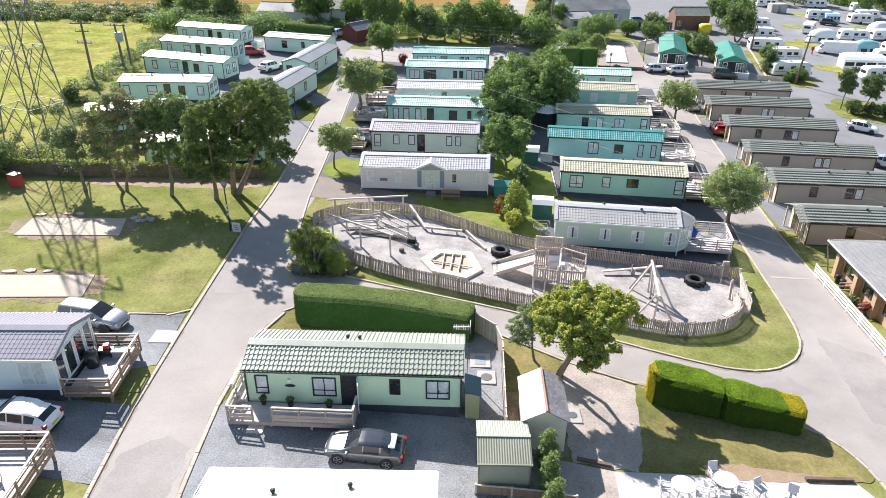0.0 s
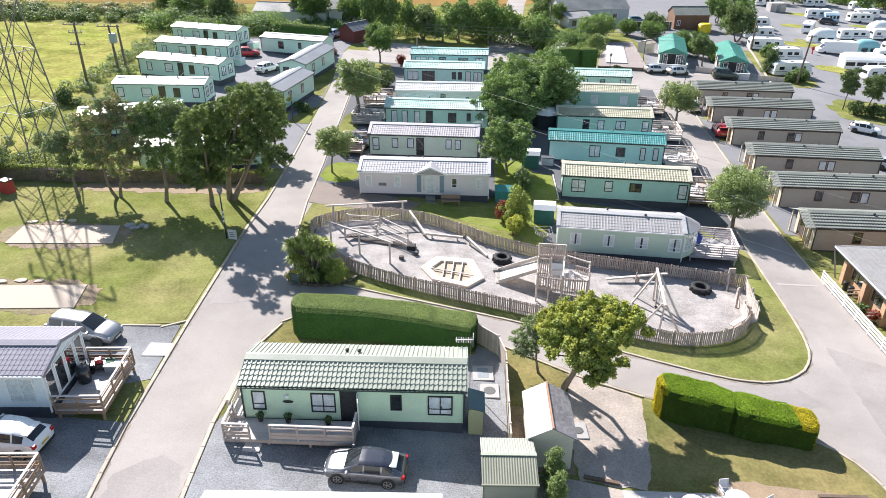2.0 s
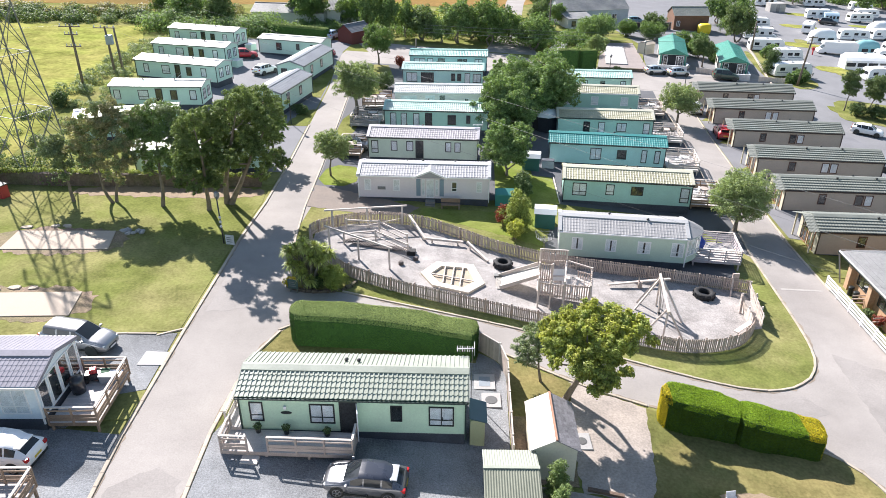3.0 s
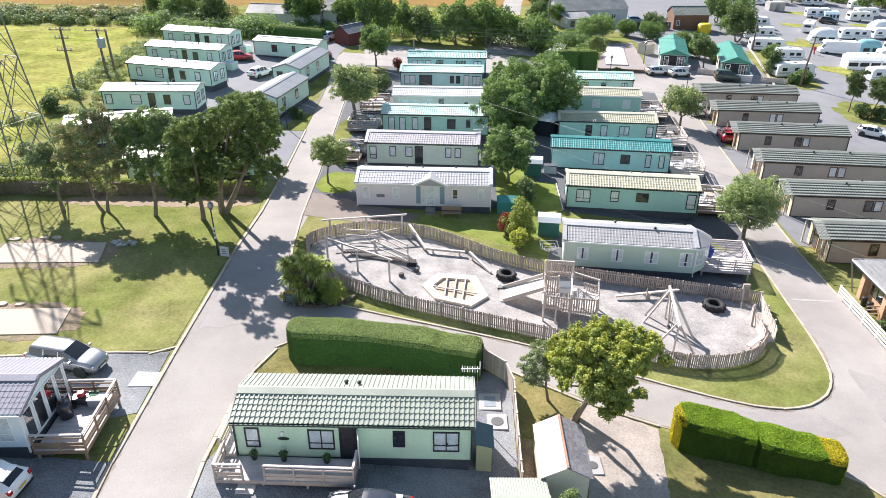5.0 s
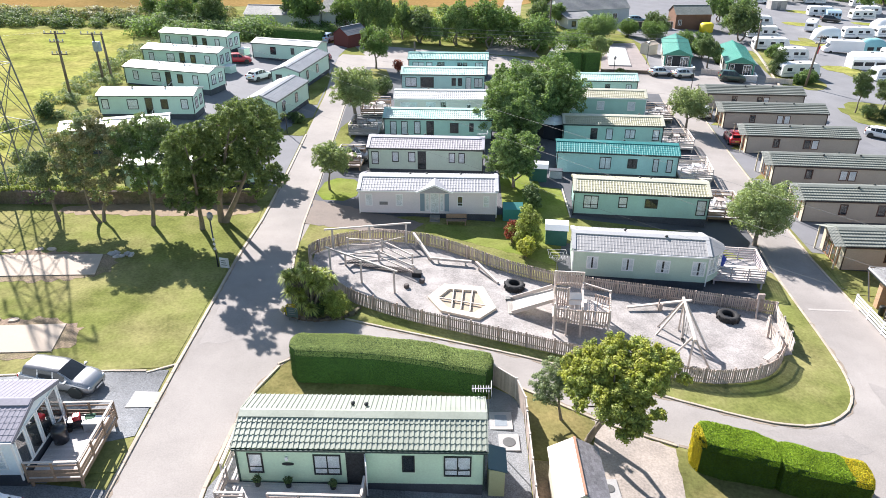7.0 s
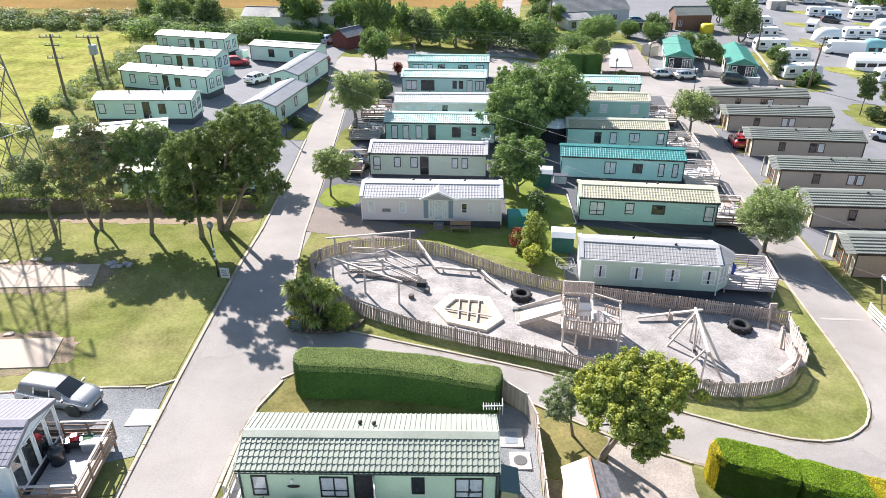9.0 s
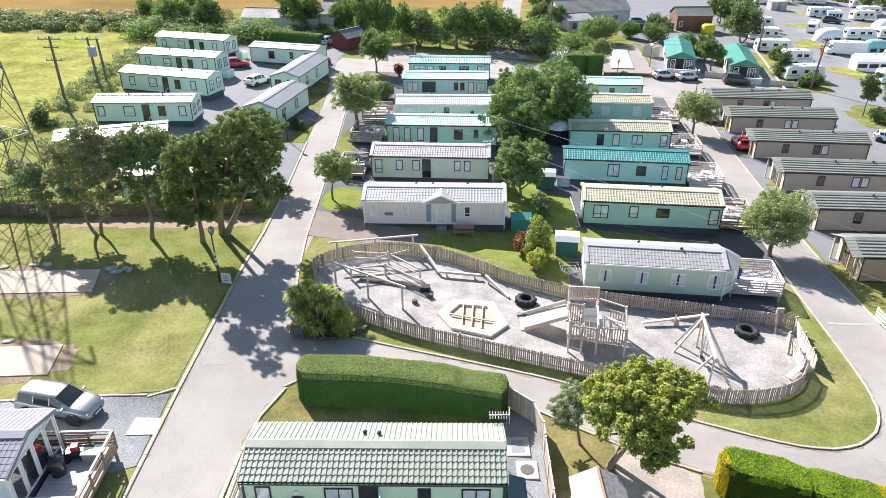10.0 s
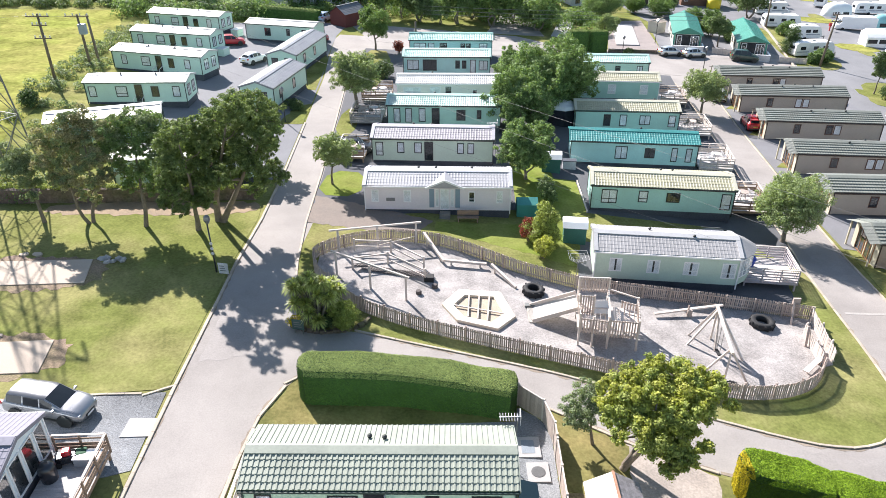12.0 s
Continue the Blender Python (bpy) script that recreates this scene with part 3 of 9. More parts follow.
# ---- static caravans ----
def tile_roof(L, W, rise, pitch=0.25, module=0.36, amp=0.018, flat=False, lip_h=0.016):
    """Two slopes of pressed metal tiles as one sheet, with a fall towards the eaves; z 0 at the eaves."""
    n = max(8, round(L / pitch))
    steps = (0.0, 0.5, 0.62, 0.86, 0.98)
    bumps = (0.0, 0.0, 1.0, 1.0, 0.0)
    per = len(steps)
    cols = n * per + 1
    run = W / 2
    rows = max(3, round(math.hypot(run, rise) / module))
    verts, faces = [], []
    for side in (-1, 1):
        base = len(verts)
        prof = []
        for r in range(rows):
            prof += [(r / rows, lip_h), ((r + 1) / rows, 0.0)]
        for s, lip in prof:
            for c in range(cols):
                x = -L / 2 + L * (c // per + steps[c % per]) / n
                wave = 0 if flat else amp * bumps[c % per]
                y = side * (run - run * s)
                verts.append((x, y, rise * s + (lip if not flat else 0) + wave))
        m = len(prof)
        for j in range(m - 1):
            for c in range(cols - 1):
                q = (base + j * cols + c, base + j * cols + c + 1, base + (j + 1) * cols + c + 1, base + (j + 1) * cols + c)
                faces.append(q if side < 0 else q[::-1])
    return verts, faces


def window(parent, x, y, z0, z1, w, frame_mat, face="front", dark=False, bars=1, cross=False, name="window", curtains=False):
    """A framed window on a wall: frame, curtain or a dark panel for the room's shade, and glass. face: front (-y),
    back, left (-x) or right (+x).
    """
    h, t = z1 - z0, 0.075
    bm = bmesh.new()
    loops = []
    for yy in (-0.05, 0.0):
        for i in (0.0, t):
            loops.append([bm.verts.new((sx * (w / 2 - i), yy, i if sz < 0 else h - i)) for sx, sz in ((-1, -1), (1, -1), (1, 1), (-1, 1))])
    fo, fi, bo, bi = loops
    for k in range(4):
        j = (k + 1) % 4
        for q in ((fo[k], fo[j], fi[j], fi[k]), (bo[j], bo[k], bi[k], bi[j]), (fo[j], fo[k], bo[k], bo[j]), (fi[k], fi[j], bi[j], bi[k])):
            bm.faces.new(q)
    turn = {"front": 0, "back": 180, "left": -90, "right": 90}[face]
    win = part(name, bm, frame_mat, parent)
    win.matrix_basis = pose(x, y, z0, 0, 0, turn)
    inner = t * 0.9
    for k in range(bars - 1):
        c = -w / 2 + w * (k + 1) / bars
        part("glazing_bar", boxes((c - 0.028, -0.046, t - 0.003, c + 0.028, 0, h - t + 0.003)), frame_mat, win)
    if cross:
        part("glazing_bar", boxes((-w / 2 + t - 0.003, -0.043, h * 0.32 - 0.025, w / 2 - t + 0.003, -0.002, h * 0.32 + 0.025)), frame_mat, win)
    full = not dark and not curtains
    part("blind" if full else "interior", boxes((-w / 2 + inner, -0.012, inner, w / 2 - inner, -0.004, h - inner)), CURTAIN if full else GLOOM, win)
    if curtains:
        for s in (-1, 1):
            a, b = sorted((s * (w / 2 - inner), s * w * 0.07))
            part("curtain", boxes((a, -0.02, inner, b, -0.013, h - inner)), CURTAIN, win)
    part("pane", boxes((-w / 2 + inner, -0.034, inner, w / 2 - inner, -0.028, h - inner)), GLASS, win)
    return win


def caravan(name, label, x, y, L, W, turn, wall, roof_mat, front=(), left=(), right=(), eave=2.3, floor=0.5, rise=0.62, frame_mat=None, door=None, vents=(), group="", skirt=None, smooth_roof=False, lift=0.0, trim=None, pitch=0.25, band=0.0, amp=0.018, lip_h=0.016):
    """A holiday caravan that stands level on sloping ground; x, y is the middle of its footprint."""
    frame_mat, trim = frame_mat or DARK, trim or frame_mat or DARK
    c = thing(name, label, "caravan", pose(x, y, gz(x, y) + lift, 0, 0, turn), group)
    z0, z1 = floor, floor + eave
    h = L / 2
    part("body", prism([(-W / 2, z0), (W / 2, z0), (W / 2, z1), (0, z1 + rise - 0.06), (-W / 2, z1)], -h, h), wall, c)
    drop = 0.75
    part("skirting", boxes((-h + 0.06, -W / 2 + 0.07, -drop, h - 0.06, W / 2 - 0.07, z0)), skirt or SKIRT, c, "dark skirting panels")
    over = 0.14
    verts, faces = tile_roof(L + 2 * over, W + 2 * over, rise * (W + 2 * over) / W, pitch, amp=amp, flat=smooth_roof, lip_h=lip_h)
    roof = part("roof", mesh_from("roof", verts, faces, roof_mat), None, c)
    roof.location.z = z1 - rise * 2 * over / W + 0.05
    top = z1 + rise + 0.05
    rb = part("ridge_cap", prism([(-0.42, top - 0.42 * 2 * rise / W + 0.02), (0, top - 0.015), (0.17, top - 0.055), (0.17, top - 0.015), (0.03, top + 0.06), (-0.03, top + 0.06), (-0.42, top - 0.42 * 2 * rise / W + 0.085)], -h - over, h + over), roof_mat, c)
    if roof_mat.name in TRIM_GLARE and not smooth_roof:
        cap = mat(roof_mat.name + "_trim", TRIM_GLARE[roof_mat.name], 0.5, 0.08, 0.6, 6.0, 0.1)
        rb.data.materials[0] = cap
        low = z1 - rise * 2 * over / W + 0.09
        for e in (-1, 1):
            for s in (-1, 1):
                part("verge_strip", beams(0.3, ((e * (h + over - 0.14), s * (W / 2 + over - 0.01), low), (e * (h + over - 0.14), s * 0.1, low + rise * (1 + 2 * over / W) * (1 - 0.2 / W))), d=0.07), cap, c)
    for s in (-1, 1):
        yy = s * (W / 2 + over + 0.03)
        part("gutter", boxes((-h - over, yy - 0.06, z1 - 0.12, h + over, yy + 0.06, z1 - 0.02)), trim, c)
        for e in (-1, 1):
            part("bargeboard", beams(0.05, ((e * (h + over + 0.02), s * (W / 2 + over), z1 - 0.07), (e * (h + over + 0.02), 0, z1 + rise)), d=0.2), roof_mat, c)
            part("downpipe", boxes((e * h - 0.04, s * (W / 2 + 0.05) - 0.04, z0 - 0.3, e * h + 0.04, s * (W / 2 + 0.05) + 0.04, z1 - 0.1)), trim, c)
    if band:
        part("cladding_band", boxes((-h - 0.01, -W / 2 - 0.012, z0, h + 0.01, W / 2 + 0.012, z0 + band)), skirt or SKIRT, c)
    for w in front:
        window(c, w[0], -W / 2 - 0.002, z0 + w[2], z0 + w[3], w[1], frame_mat, "front", dark=len(w) > 4 and "d" in w[4], bars=2 if len(w) > 4 and "2" in w[4] else 1, cross=len(w) > 4 and "x" in w[4], curtains=len(w) > 4 and "c" in w[4])
    for face, some in (("left", left), ("right", right)):
        for w in some:
            window(c, -h - 0.002 if face == "left" else h + 0.002, w[0], z0 + w[2], z0 + w[3], w[1], frame_mat, face, dark=len(w) > 4 and "d" in w[4], bars=2 if len(w) > 4 and "2" in w[4] else 1, cross=len(w) > 4 and "x" in w[4])
    if door is not None:
        d = window(c, door, -W / 2 - 0.003, z0 + 0.04, z0 + 2.0, 0.86, frame_mat, "front", dark=True, cross=True, name="door")
        part("door_handle", boxes((0.28, -0.09, 0.92, 0.4, -0.05, 0.96)), STEEL, d)
    for vx, vy in vents:
        s = rise * (1 - abs(vy) / (W / 2))
        bm = bmesh.new()
        lathe(bm, [(0.07, 0), (0.07, 0.16), (0.12, 0.17), (0.12, 0.24), (0.03, 0.29)], 10, (vx, vy, z1 + s))
        part("roof_vent", bm, DARK, c)
    return c


W_N = mat("pale_green_siding", (0.58, 0.76, 0.57), 0.6, 0.07, 0.5, 9.0, 0.35, ribs=0.13, dist=0.012)
W_PALE = mat("sage_siding", (0.56, 0.67, 0.56), 0.6, 0.07, 0.5, 9.0, 0.35, ribs=0.15, dist=0.012)
W_SAGE = mat("dull_sage_siding", (0.52, 0.63, 0.53), 0.6, 0.07, 0.5, 9.0, 0.35, ribs=0.15, dist=0.012)
W_TEAL = mat("teal_green_siding", (0.39, 0.61, 0.54), 0.6, 0.08, 0.5, 9.0, 0.3, ribs=0.15, dist=0.012)
W_AQUA = mat("aqua_siding", (0.45, 0.7, 0.675), 0.6, 0.08, 0.5, 9.0, 0.3, ribs=0.15, dist=0.012)
W_PINK = mat("pinkish_white_siding", (0.732, 0.683, 0.695), 0.6, 0.05, 0.5, 9.0, 0.3, ribs=0.15, dist=0.012)
W_WHITE = mat("white_siding", (0.78, 0.76, 0.71), 0.55, 0.05, 0.5, 9.0, 0.3, ribs=0.15, dist=0.012)
W_GREY = mat("pale_grey_siding", (0.732, 0.805, 0.85), 0.55, 0.05, 0.5, 9.0, 0.3, ribs=0.15, dist=0.012)
W_MINT = mat("mint_siding", (0.545, 0.72, 0.63), 0.6, 0.06, 0.5, 9.0, 0.3, ribs=0.15, dist=0.012)
W_TAUPE = mat("taupe_siding", (0.42, 0.37, 0.315), 0.65, 0.08, 0.5, 9.0, 0.3, ribs=0.15, dist=0.012)
W_CREAM = mat("cream_cladding", (0.55, 0.5, 0.38), 0.65, 0.1, 0.6, 9.0, 0.3)
R_SAGE = mat("sage_roof_tiles", (0.31, 0.335, 0.275), 0.42, 0.1, 0.6, 6.0, 0.15)
R_GREY = mat("grey_roof_tiles", (0.34, 0.34, 0.355), 0.55, 0.1, 0.6, 6.0, 0.15)
R_MAUVE = mat("mauve_grey_roof_tiles", (0.31, 0.29, 0.31), 0.55, 0.14, 0.6, 6.0, 0.15)
R_TEAL = mat("teal_roof_tiles", (0.045, 0.22, 0.215), 0.55, 0.2, 0.5, 6.0, 0.15, spec=0.3)
# pale teal includes the sky glare on glossy tiles
R_TEALGLARE = mat("sky_glare_teal_roof_tiles", (0.3, 0.5, 0.43), 0.35, 0.16, 0.5, 6.0, 0.15, other=(0.5, 0.58, 0.52))
# pale glare colour broken by dark teal, like a patchy reflection
R_TEALPATCH = mat("glare_patch_teal_roof_tiles", (0.33, 0.52, 0.45), 0.35, 0.16, 0.5, 6.0, 0.15, other=(0.03, 0.2, 0.2), mixed=0.56)
R_YELLOW = mat("lichen_yellow_roof_tiles", (0.37, 0.35, 0.235), 0.5, 0.18, 0.6, 6.0, 0.15)
R_WHITE = mat("white_roof_sheet", (0.5, 0.5, 0.485), 0.35, 0.08, 0.5, 6.0, 0.1)
R_BROWN = mat("grey_brown_roof_tiles", (0.21, 0.22, 0.19), 0.45, 0.14, 0.6, 6.0, 0.15)
R_SLATE = mat("slate_roof_tiles", (0.27, 0.28, 0.3), 0.5, 0.16, 0.6, 6.0, 0.15)

# trim colours lightened by the sky glare of smooth ridge and verge strips
TRIM_GLARE = {R_GREY.name: (0.48, 0.48, 0.5), R_MAUVE.name: (0.44, 0.42, 0.45), R_TEALGLARE.name: (0.38, 0.56, 0.5), R_YELLOW.name: (0.52, 0.5, 0.4), "pearl_grey_roof_tiles": (0.42, 0.42, 0.42)}

from math import cos, sin


def by_eave(lx, ly, rx, ry, W, over=0.14):
    """Middle, length and heading of a caravan from the ends of its front eave."""
    L = math.hypot(rx - lx, ry - ly)
    a = math.atan2(ry - ly, rx - lx)
    d = W / 2 + over
    return (lx + rx) / 2 - sin(a) * d, (ly + ry) / 2 + cos(a) * d, L - 2 * over, math.degrees(a)


def van(name, label, e, W, wall, roof, **k):
    x, y, L, a = by_eave(*e, W)
    k.setdefault("group", "static caravans of the park")
    return caravan(name, label, x, y, L, W, a, wall, roof, **k)


near = van("static_caravan", "pale green caravan with sage tile roof and dark frames", (-9.75, 31.06, 2.6, 31.25), 3.72, W_N, R_SAGE,
    front=[(-5.15, 0.75, 0.62, 1.9, "x"), (-1.62, 1.35, 0.55, 1.85, "2x"), (2.35, 0.62, 0.8, 1.85, "d"), (4.75, 1.35, 0.55, 1.85, "2x")],
    left=[(-0.9, 1.4, 0.3, 1.95, "2"), (0.9, 1.4, 0.3, 1.95, "2")], vents=[(-0.62, 0.75), (0.08, 0.65)], floor=0.5, eave=2.3, trim=DARKGREEN, lip_h=0.035, amp=0.045)
# flat dark panel on the closed wall, for the shade of an open doorway
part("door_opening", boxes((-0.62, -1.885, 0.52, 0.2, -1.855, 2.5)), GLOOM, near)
part("door_frame", boxes((-0.69, -1.925, 0.5, -0.62, -1.855, 2.56), (0.2, -1.925, 0.5, 0.27, -1.855, 2.56), (-0.62, -1.925, 2.5, 0.2, -1.855, 2.56)), DARK, near)
leafd = part("open_door", soft_box(0.0, -0.84, 0.0, 0.05, 0.0, 1.94, 0.01, 1), WHITE, near, "white-lined door standing open")
leafd.matrix_basis = pose(0.21, -1.9, 0.54, 0, 0, 12)
bm = bmesh.new()
lathe(bm, [(0.0, -0.03), (0.3, -0.03), (0.3, 0.0)], 20, axis="Y")
for v in bm.verts:
    v.co.z *= 0.3
    v.co += Vector((-3.55, -1.875, 1.72))
part("name_plate", bm, DARK, near, "dark oval name plate")
part("wall_lamp", soft_box(-3.66, -1.985, 2.0, -3.5, -1.865, 2.2, 0.03), WHITE, near)

case = part("casement", boxes((0, -0.03, 0, 0.06, 0.0, 0.95), (0.5, -0.03, 0, 0.56, 0.0, 0.95), (0.06, -0.03, 0, 0.5, 0.0, 0.06), (0.06, -0.03, 0.89, 0.5, 0.0, 0.95)), DARK, near, "dark casement standing ajar")
case.matrix_basis = pose(4.78, -1.95, 1.45, -28, 0, 6)

grey = van("static_caravan", "pinkish white caravan with grey tiled roof and porch gable", (-8.4, 63.6, 4.2, 63.5), 4.0, W_PINK, R_GREY,
    front=[(-5.3, 0.65, 0.7, 1.85), (-2.55, 0.65, 0.7, 1.85), (2.9, 0.55, 0.75, 1.75, "dx"), (5.25, 0.55, 0.7, 1.8, "x")], right=[(-0.8, 1.0, 0.5, 1.9, "2x"), (0.8, 1.0, 0.5, 1.9, "2x")], frame_mat=WHITE, floor=0.45, eave=2.25, vents=[(-1.7, 0.2), (-0.2, 0.2), (2.9, 0.2)], trim=WHITE)
d = window(grey, 0.62, -2.02, 0.5, 2.45, 0.8, WHITE, "front", bars=1, cross=True, name="door")
for sx in (-0.02, 1.26):
    window(grey, sx, -2.02, 0.75, 2.4, 0.34, WHITE, "front")
for sx in (-0.48, 1.72):
    part("shutter", boxes((sx - 0.2, -2.06, 0.7, sx + 0.2, -2.0, 2.4)), mat("blue_grey_paint", (0.22, 0.3, 0.36), 0.5, 0.06), grey, "blue-grey shutter")
gable = bmesh.new()
ga = [gable.verts.new(p) for p in ((-0.95, -2.3, 2.6), (2.2, -2.3, 2.6), (0.62, -2.3, 3.28), (0.62, 0.0, 3.28))]
for f in ((0, 1, 2), (0, 2, 3), (1, 3, 2)):
    gable.faces.new([ga[k] for k in f])
part("porch_gable", gable, R_GREY, grey)
part("gable_board", beams(0.06, ((-1.0, -2.33, 2.58), (0.62, -2.33, 3.3)), ((2.25, -2.33, 2.58), (0.62, -2.33, 3.3)), d=0.16), WHITE, grey)
part("name_plate", soft_box(-4.35, -2.05, 1.25, -3.6, -2.0, 1.55, 0.02), mat("grey_sign", (0.2, 0.2, 0.2), 0.6), grey)
part("steps", boxes((0.2, -2.9, -0.6, 1.1, -2.6, 0.1), (0.2, -2.6, -0.6, 1.1, -2.0, 0.35)), STEEL, grey)

van("static_caravan", "pale green caravan with mauve-grey tiled roof", (-9.0, 74.4, 3.1, 74.0), 4.0, W_PALE, R_MAUVE, front=[(-5.2, 0.75, 0.5, 1.9, "x"), (-3.1, 0.7, 0.8, 1.9), (-1.4, 0.75, 0.8, 1.9), (2.75, 0.65, 0.8, 1.9), (3.75, 0.65, 0.8, 1.9)], left=[(-0.9, 1.2, 0.4, 1.9, "d2"), (0.9, 1.2, 0.4, 1.9, "d2")], door=-0.35, vents=[(-2, 0.2), (-0.2, 0.2)])
van("static_caravan", "teal caravan with pale teal tiled roof and brown door", (-8.5, 84.8, 4.3, 84.5), 4.0, W_TEAL, R_TEALGLARE, front=[(-5.2, 0.75, 0.3, 1.95), (-3.9, 0.75, 0.3, 1.95), (-2.4, 0.75, 0.4, 1.95), (1.9, 1.0, 0.6, 1.8, "2d"), (3.9, 0.5, 0.8, 1.8, "d")], door=-0.9, vents=[(-1.1, 0.2)])
van("static_caravan", "white caravan with white roof", (-8.1, 93.1, 4.6, 93.1), 4.0, W_WHITE, R_WHITE, front=[(-4.4, 2.2, 0.5, 1.85, "2"), (-1.6, 1.3, 0.3, 1.9), (3.2, 0.6, 1.0, 1.6, "d")], door=0.0, vents=[(-2, 0.2)], frame_mat=WHITE)
van("static_caravan", "teal caravan with sky glare in its white and teal roof colour", (-8.3, 105.7, 3.8, 105.5), 3.8, W_AQUA, R_TEALGLARE, front=[(-4.6, 1.6, 0.5, 1.85, "2"), (-2.3, 1.9, 0.4, 1.9, "d2"), (1.5, 0.6, 0.7, 1.8, "d"), (2.4, 0.6, 0.7, 1.8, "d"), (3.6, 0.8, 0.1, 1.9), (5, 1.2, 0.5, 1.8, "2")], vents=[(-1, 0.2)])
van("static_caravan", "teal caravan with patches of sky glare in its teal roof colour", (-8.1, 115.5, 4.4, 115.3), 3.8, W_AQUA, R_TEALPATCH, front=[(-4.6, 1.8, 0.6, 1.85, "2"), (-2.9, 0.9, 0.5, 1.85), (-1.1, 1.1, 0.5, 1.85, "2d"), (1.8, 0.7, 0.7, 1.8, "d"), (2.6, 0.7, 0.7, 1.8, "d"), (4.8, 1.2, 0.6, 1.8, "2")], vents=[(0, 0.2)])
# right-hand row
van("static_caravan", "pale green caravan with pale teal roof", (13.5, 107.8, 25.8, 107.3), 3.8, W_MINT, R_TEALGLARE, front=[(-1, 1.2, 0.6, 1.8, "2"), (1.8, 0.7, 0.7, 1.8, "d"), (4.8, 0.8, 0.7, 1.8, "2")], vents=[(0.6, 0.2), (3.5, 0.2)])
van("static_caravan", "green caravan with lichen-yellow tiled roof", (12.6, 98.8, 25.0, 98.0), 3.8, W_TEAL, R_YELLOW, front=[(-3.5, 1.1, 0.6, 1.8, "2"), (0.2, 1.0, 0.6, 1.8, "x"), (4.2, 1.0, 0.6, 1.8, "x")], frame_mat=WHITE)
van("static_caravan", "green caravan with cream-yellow tiled roof", (12.6, 86.7, 24.4, 86.1), 3.8, W_TEAL, R_YELLOW, front=[(-2.2, 0.8, 0.5, 1.85, "d"), (-0.4, 0.8, 0.5, 1.85), (2.0, 1.2, 0.7, 1.8, "2"), (5.0, 0.8, 0.5, 1.85, "x")], vents=[(3.2, 0.2)])
van("static_caravan", "aqua caravan with glossy teal tiled roof", (10.8, 77.0, 23.5, 75.8), 3.8, W_AQUA, R_TEAL, front=[(-1.2, 1.2, 0.5, 1.85, "2"), (1.6, 1.0, 0.7, 1.75, "d2"), (4.0, 0.6, 0.4, 1.85), (5.4, 0.6, 0.4, 1.85)], vents=[(0.8, 0.3)])
van("static_caravan", "sea-green caravan with lichen-yellow tiled roof", (11.2, 66.1, 23.5, 65.0), 3.9, W_TEAL, R_YELLOW, front=[(-4.5, 1.35, 0.55, 1.85, "2x"), (-1.6, 0.8, 0.75, 1.85, "x"), (0.95, 1.15, 0.85, 1.75, "2d"), (5.4, 0.85, 0.35, 1.85, "x")], vents=[(0.0, 0.3), (1.0, 0.3)], floor=0.6, eave=2.25)
R_PEARL = mat("pearl_grey_roof_tiles", (0.3, 0.295, 0.295), 0.6, 0.1, 0.6, 6.0, 0.15)
white6 = van("static_caravan", "pale sage caravan with white-grey roof and bay window", (9.6, 54.3, 20.0, 53.3), 3.9, W_SAGE, R_PEARL, front=[(-3.6, 0.9, 0.65, 1.75, "c"), (-0.9, 0.9, 0.65, 1.75, "c"), (1.75, 1.05, 0.65, 1.75, "xc"), (4.4, 1.0, 0.55, 1.8, "xc")], frame_mat=WHITE, vents=[(-1.0, 0.9), (2.0, -0.3)], floor=0.5, trim=WHITE, amp=0.01, lip_h=0.012)
h6 = (by_eave(9.6, 54.3, 20.0, 53.3, 3.9)[2]) / 2
bay = [(h6 - 0.01, -1.95), (h6 + 0.75, -1.25), (h6 + 1.3, -0.35), (h6 + 1.3, 0.35), (h6 + 0.75, 1.25), (h6 - 0.01, 1.95)]
bm = bmesh.new()
lowv, topv = [bm.verts.new((x, y, 0.5)) for x, y in bay], [bm.verts.new((x, y, 2.85)) for x, y in bay]
for k in range(5):
    bm.faces.new((lowv[k], lowv[k + 1], topv[k + 1], topv[k]))
bm.faces.new(topv)
bm.faces.new(lowv[::-1])
part("bay", bm, W_SAGE, white6)
bm = bmesh.new()
rv = [bm.verts.new((x * 1.0 + (0.18 if x > h6 else 0.14), y * 1.09, 2.78)) for x, y in bay]
apex = bm.verts.new((h6 + 0.1, 0, 3.5))
for k in range(5):
    bm.faces.new((rv[k], rv[k + 1], apex))
bm.faces.new(rv[::-1])
part("bay_roof", bm, R_PEARL, white6)
for k in range(5):
    (xa, ya), (xb, yb) = bay[k], bay[k + 1]
    w = math.hypot(xb - xa, yb - ya)
    win = window(white6, 0, 0, 1.1, 2.55, w - 0.12, WHITE, "front", bars=2, cross=True)
    win.matrix_basis = pose((xa + xb) / 2, (ya + yb) / 2, 1.1, 0, 0, math.degrees(math.atan2(yb - ya, xb - xa))) @ Matrix.Translation((0, -0.01, 0))

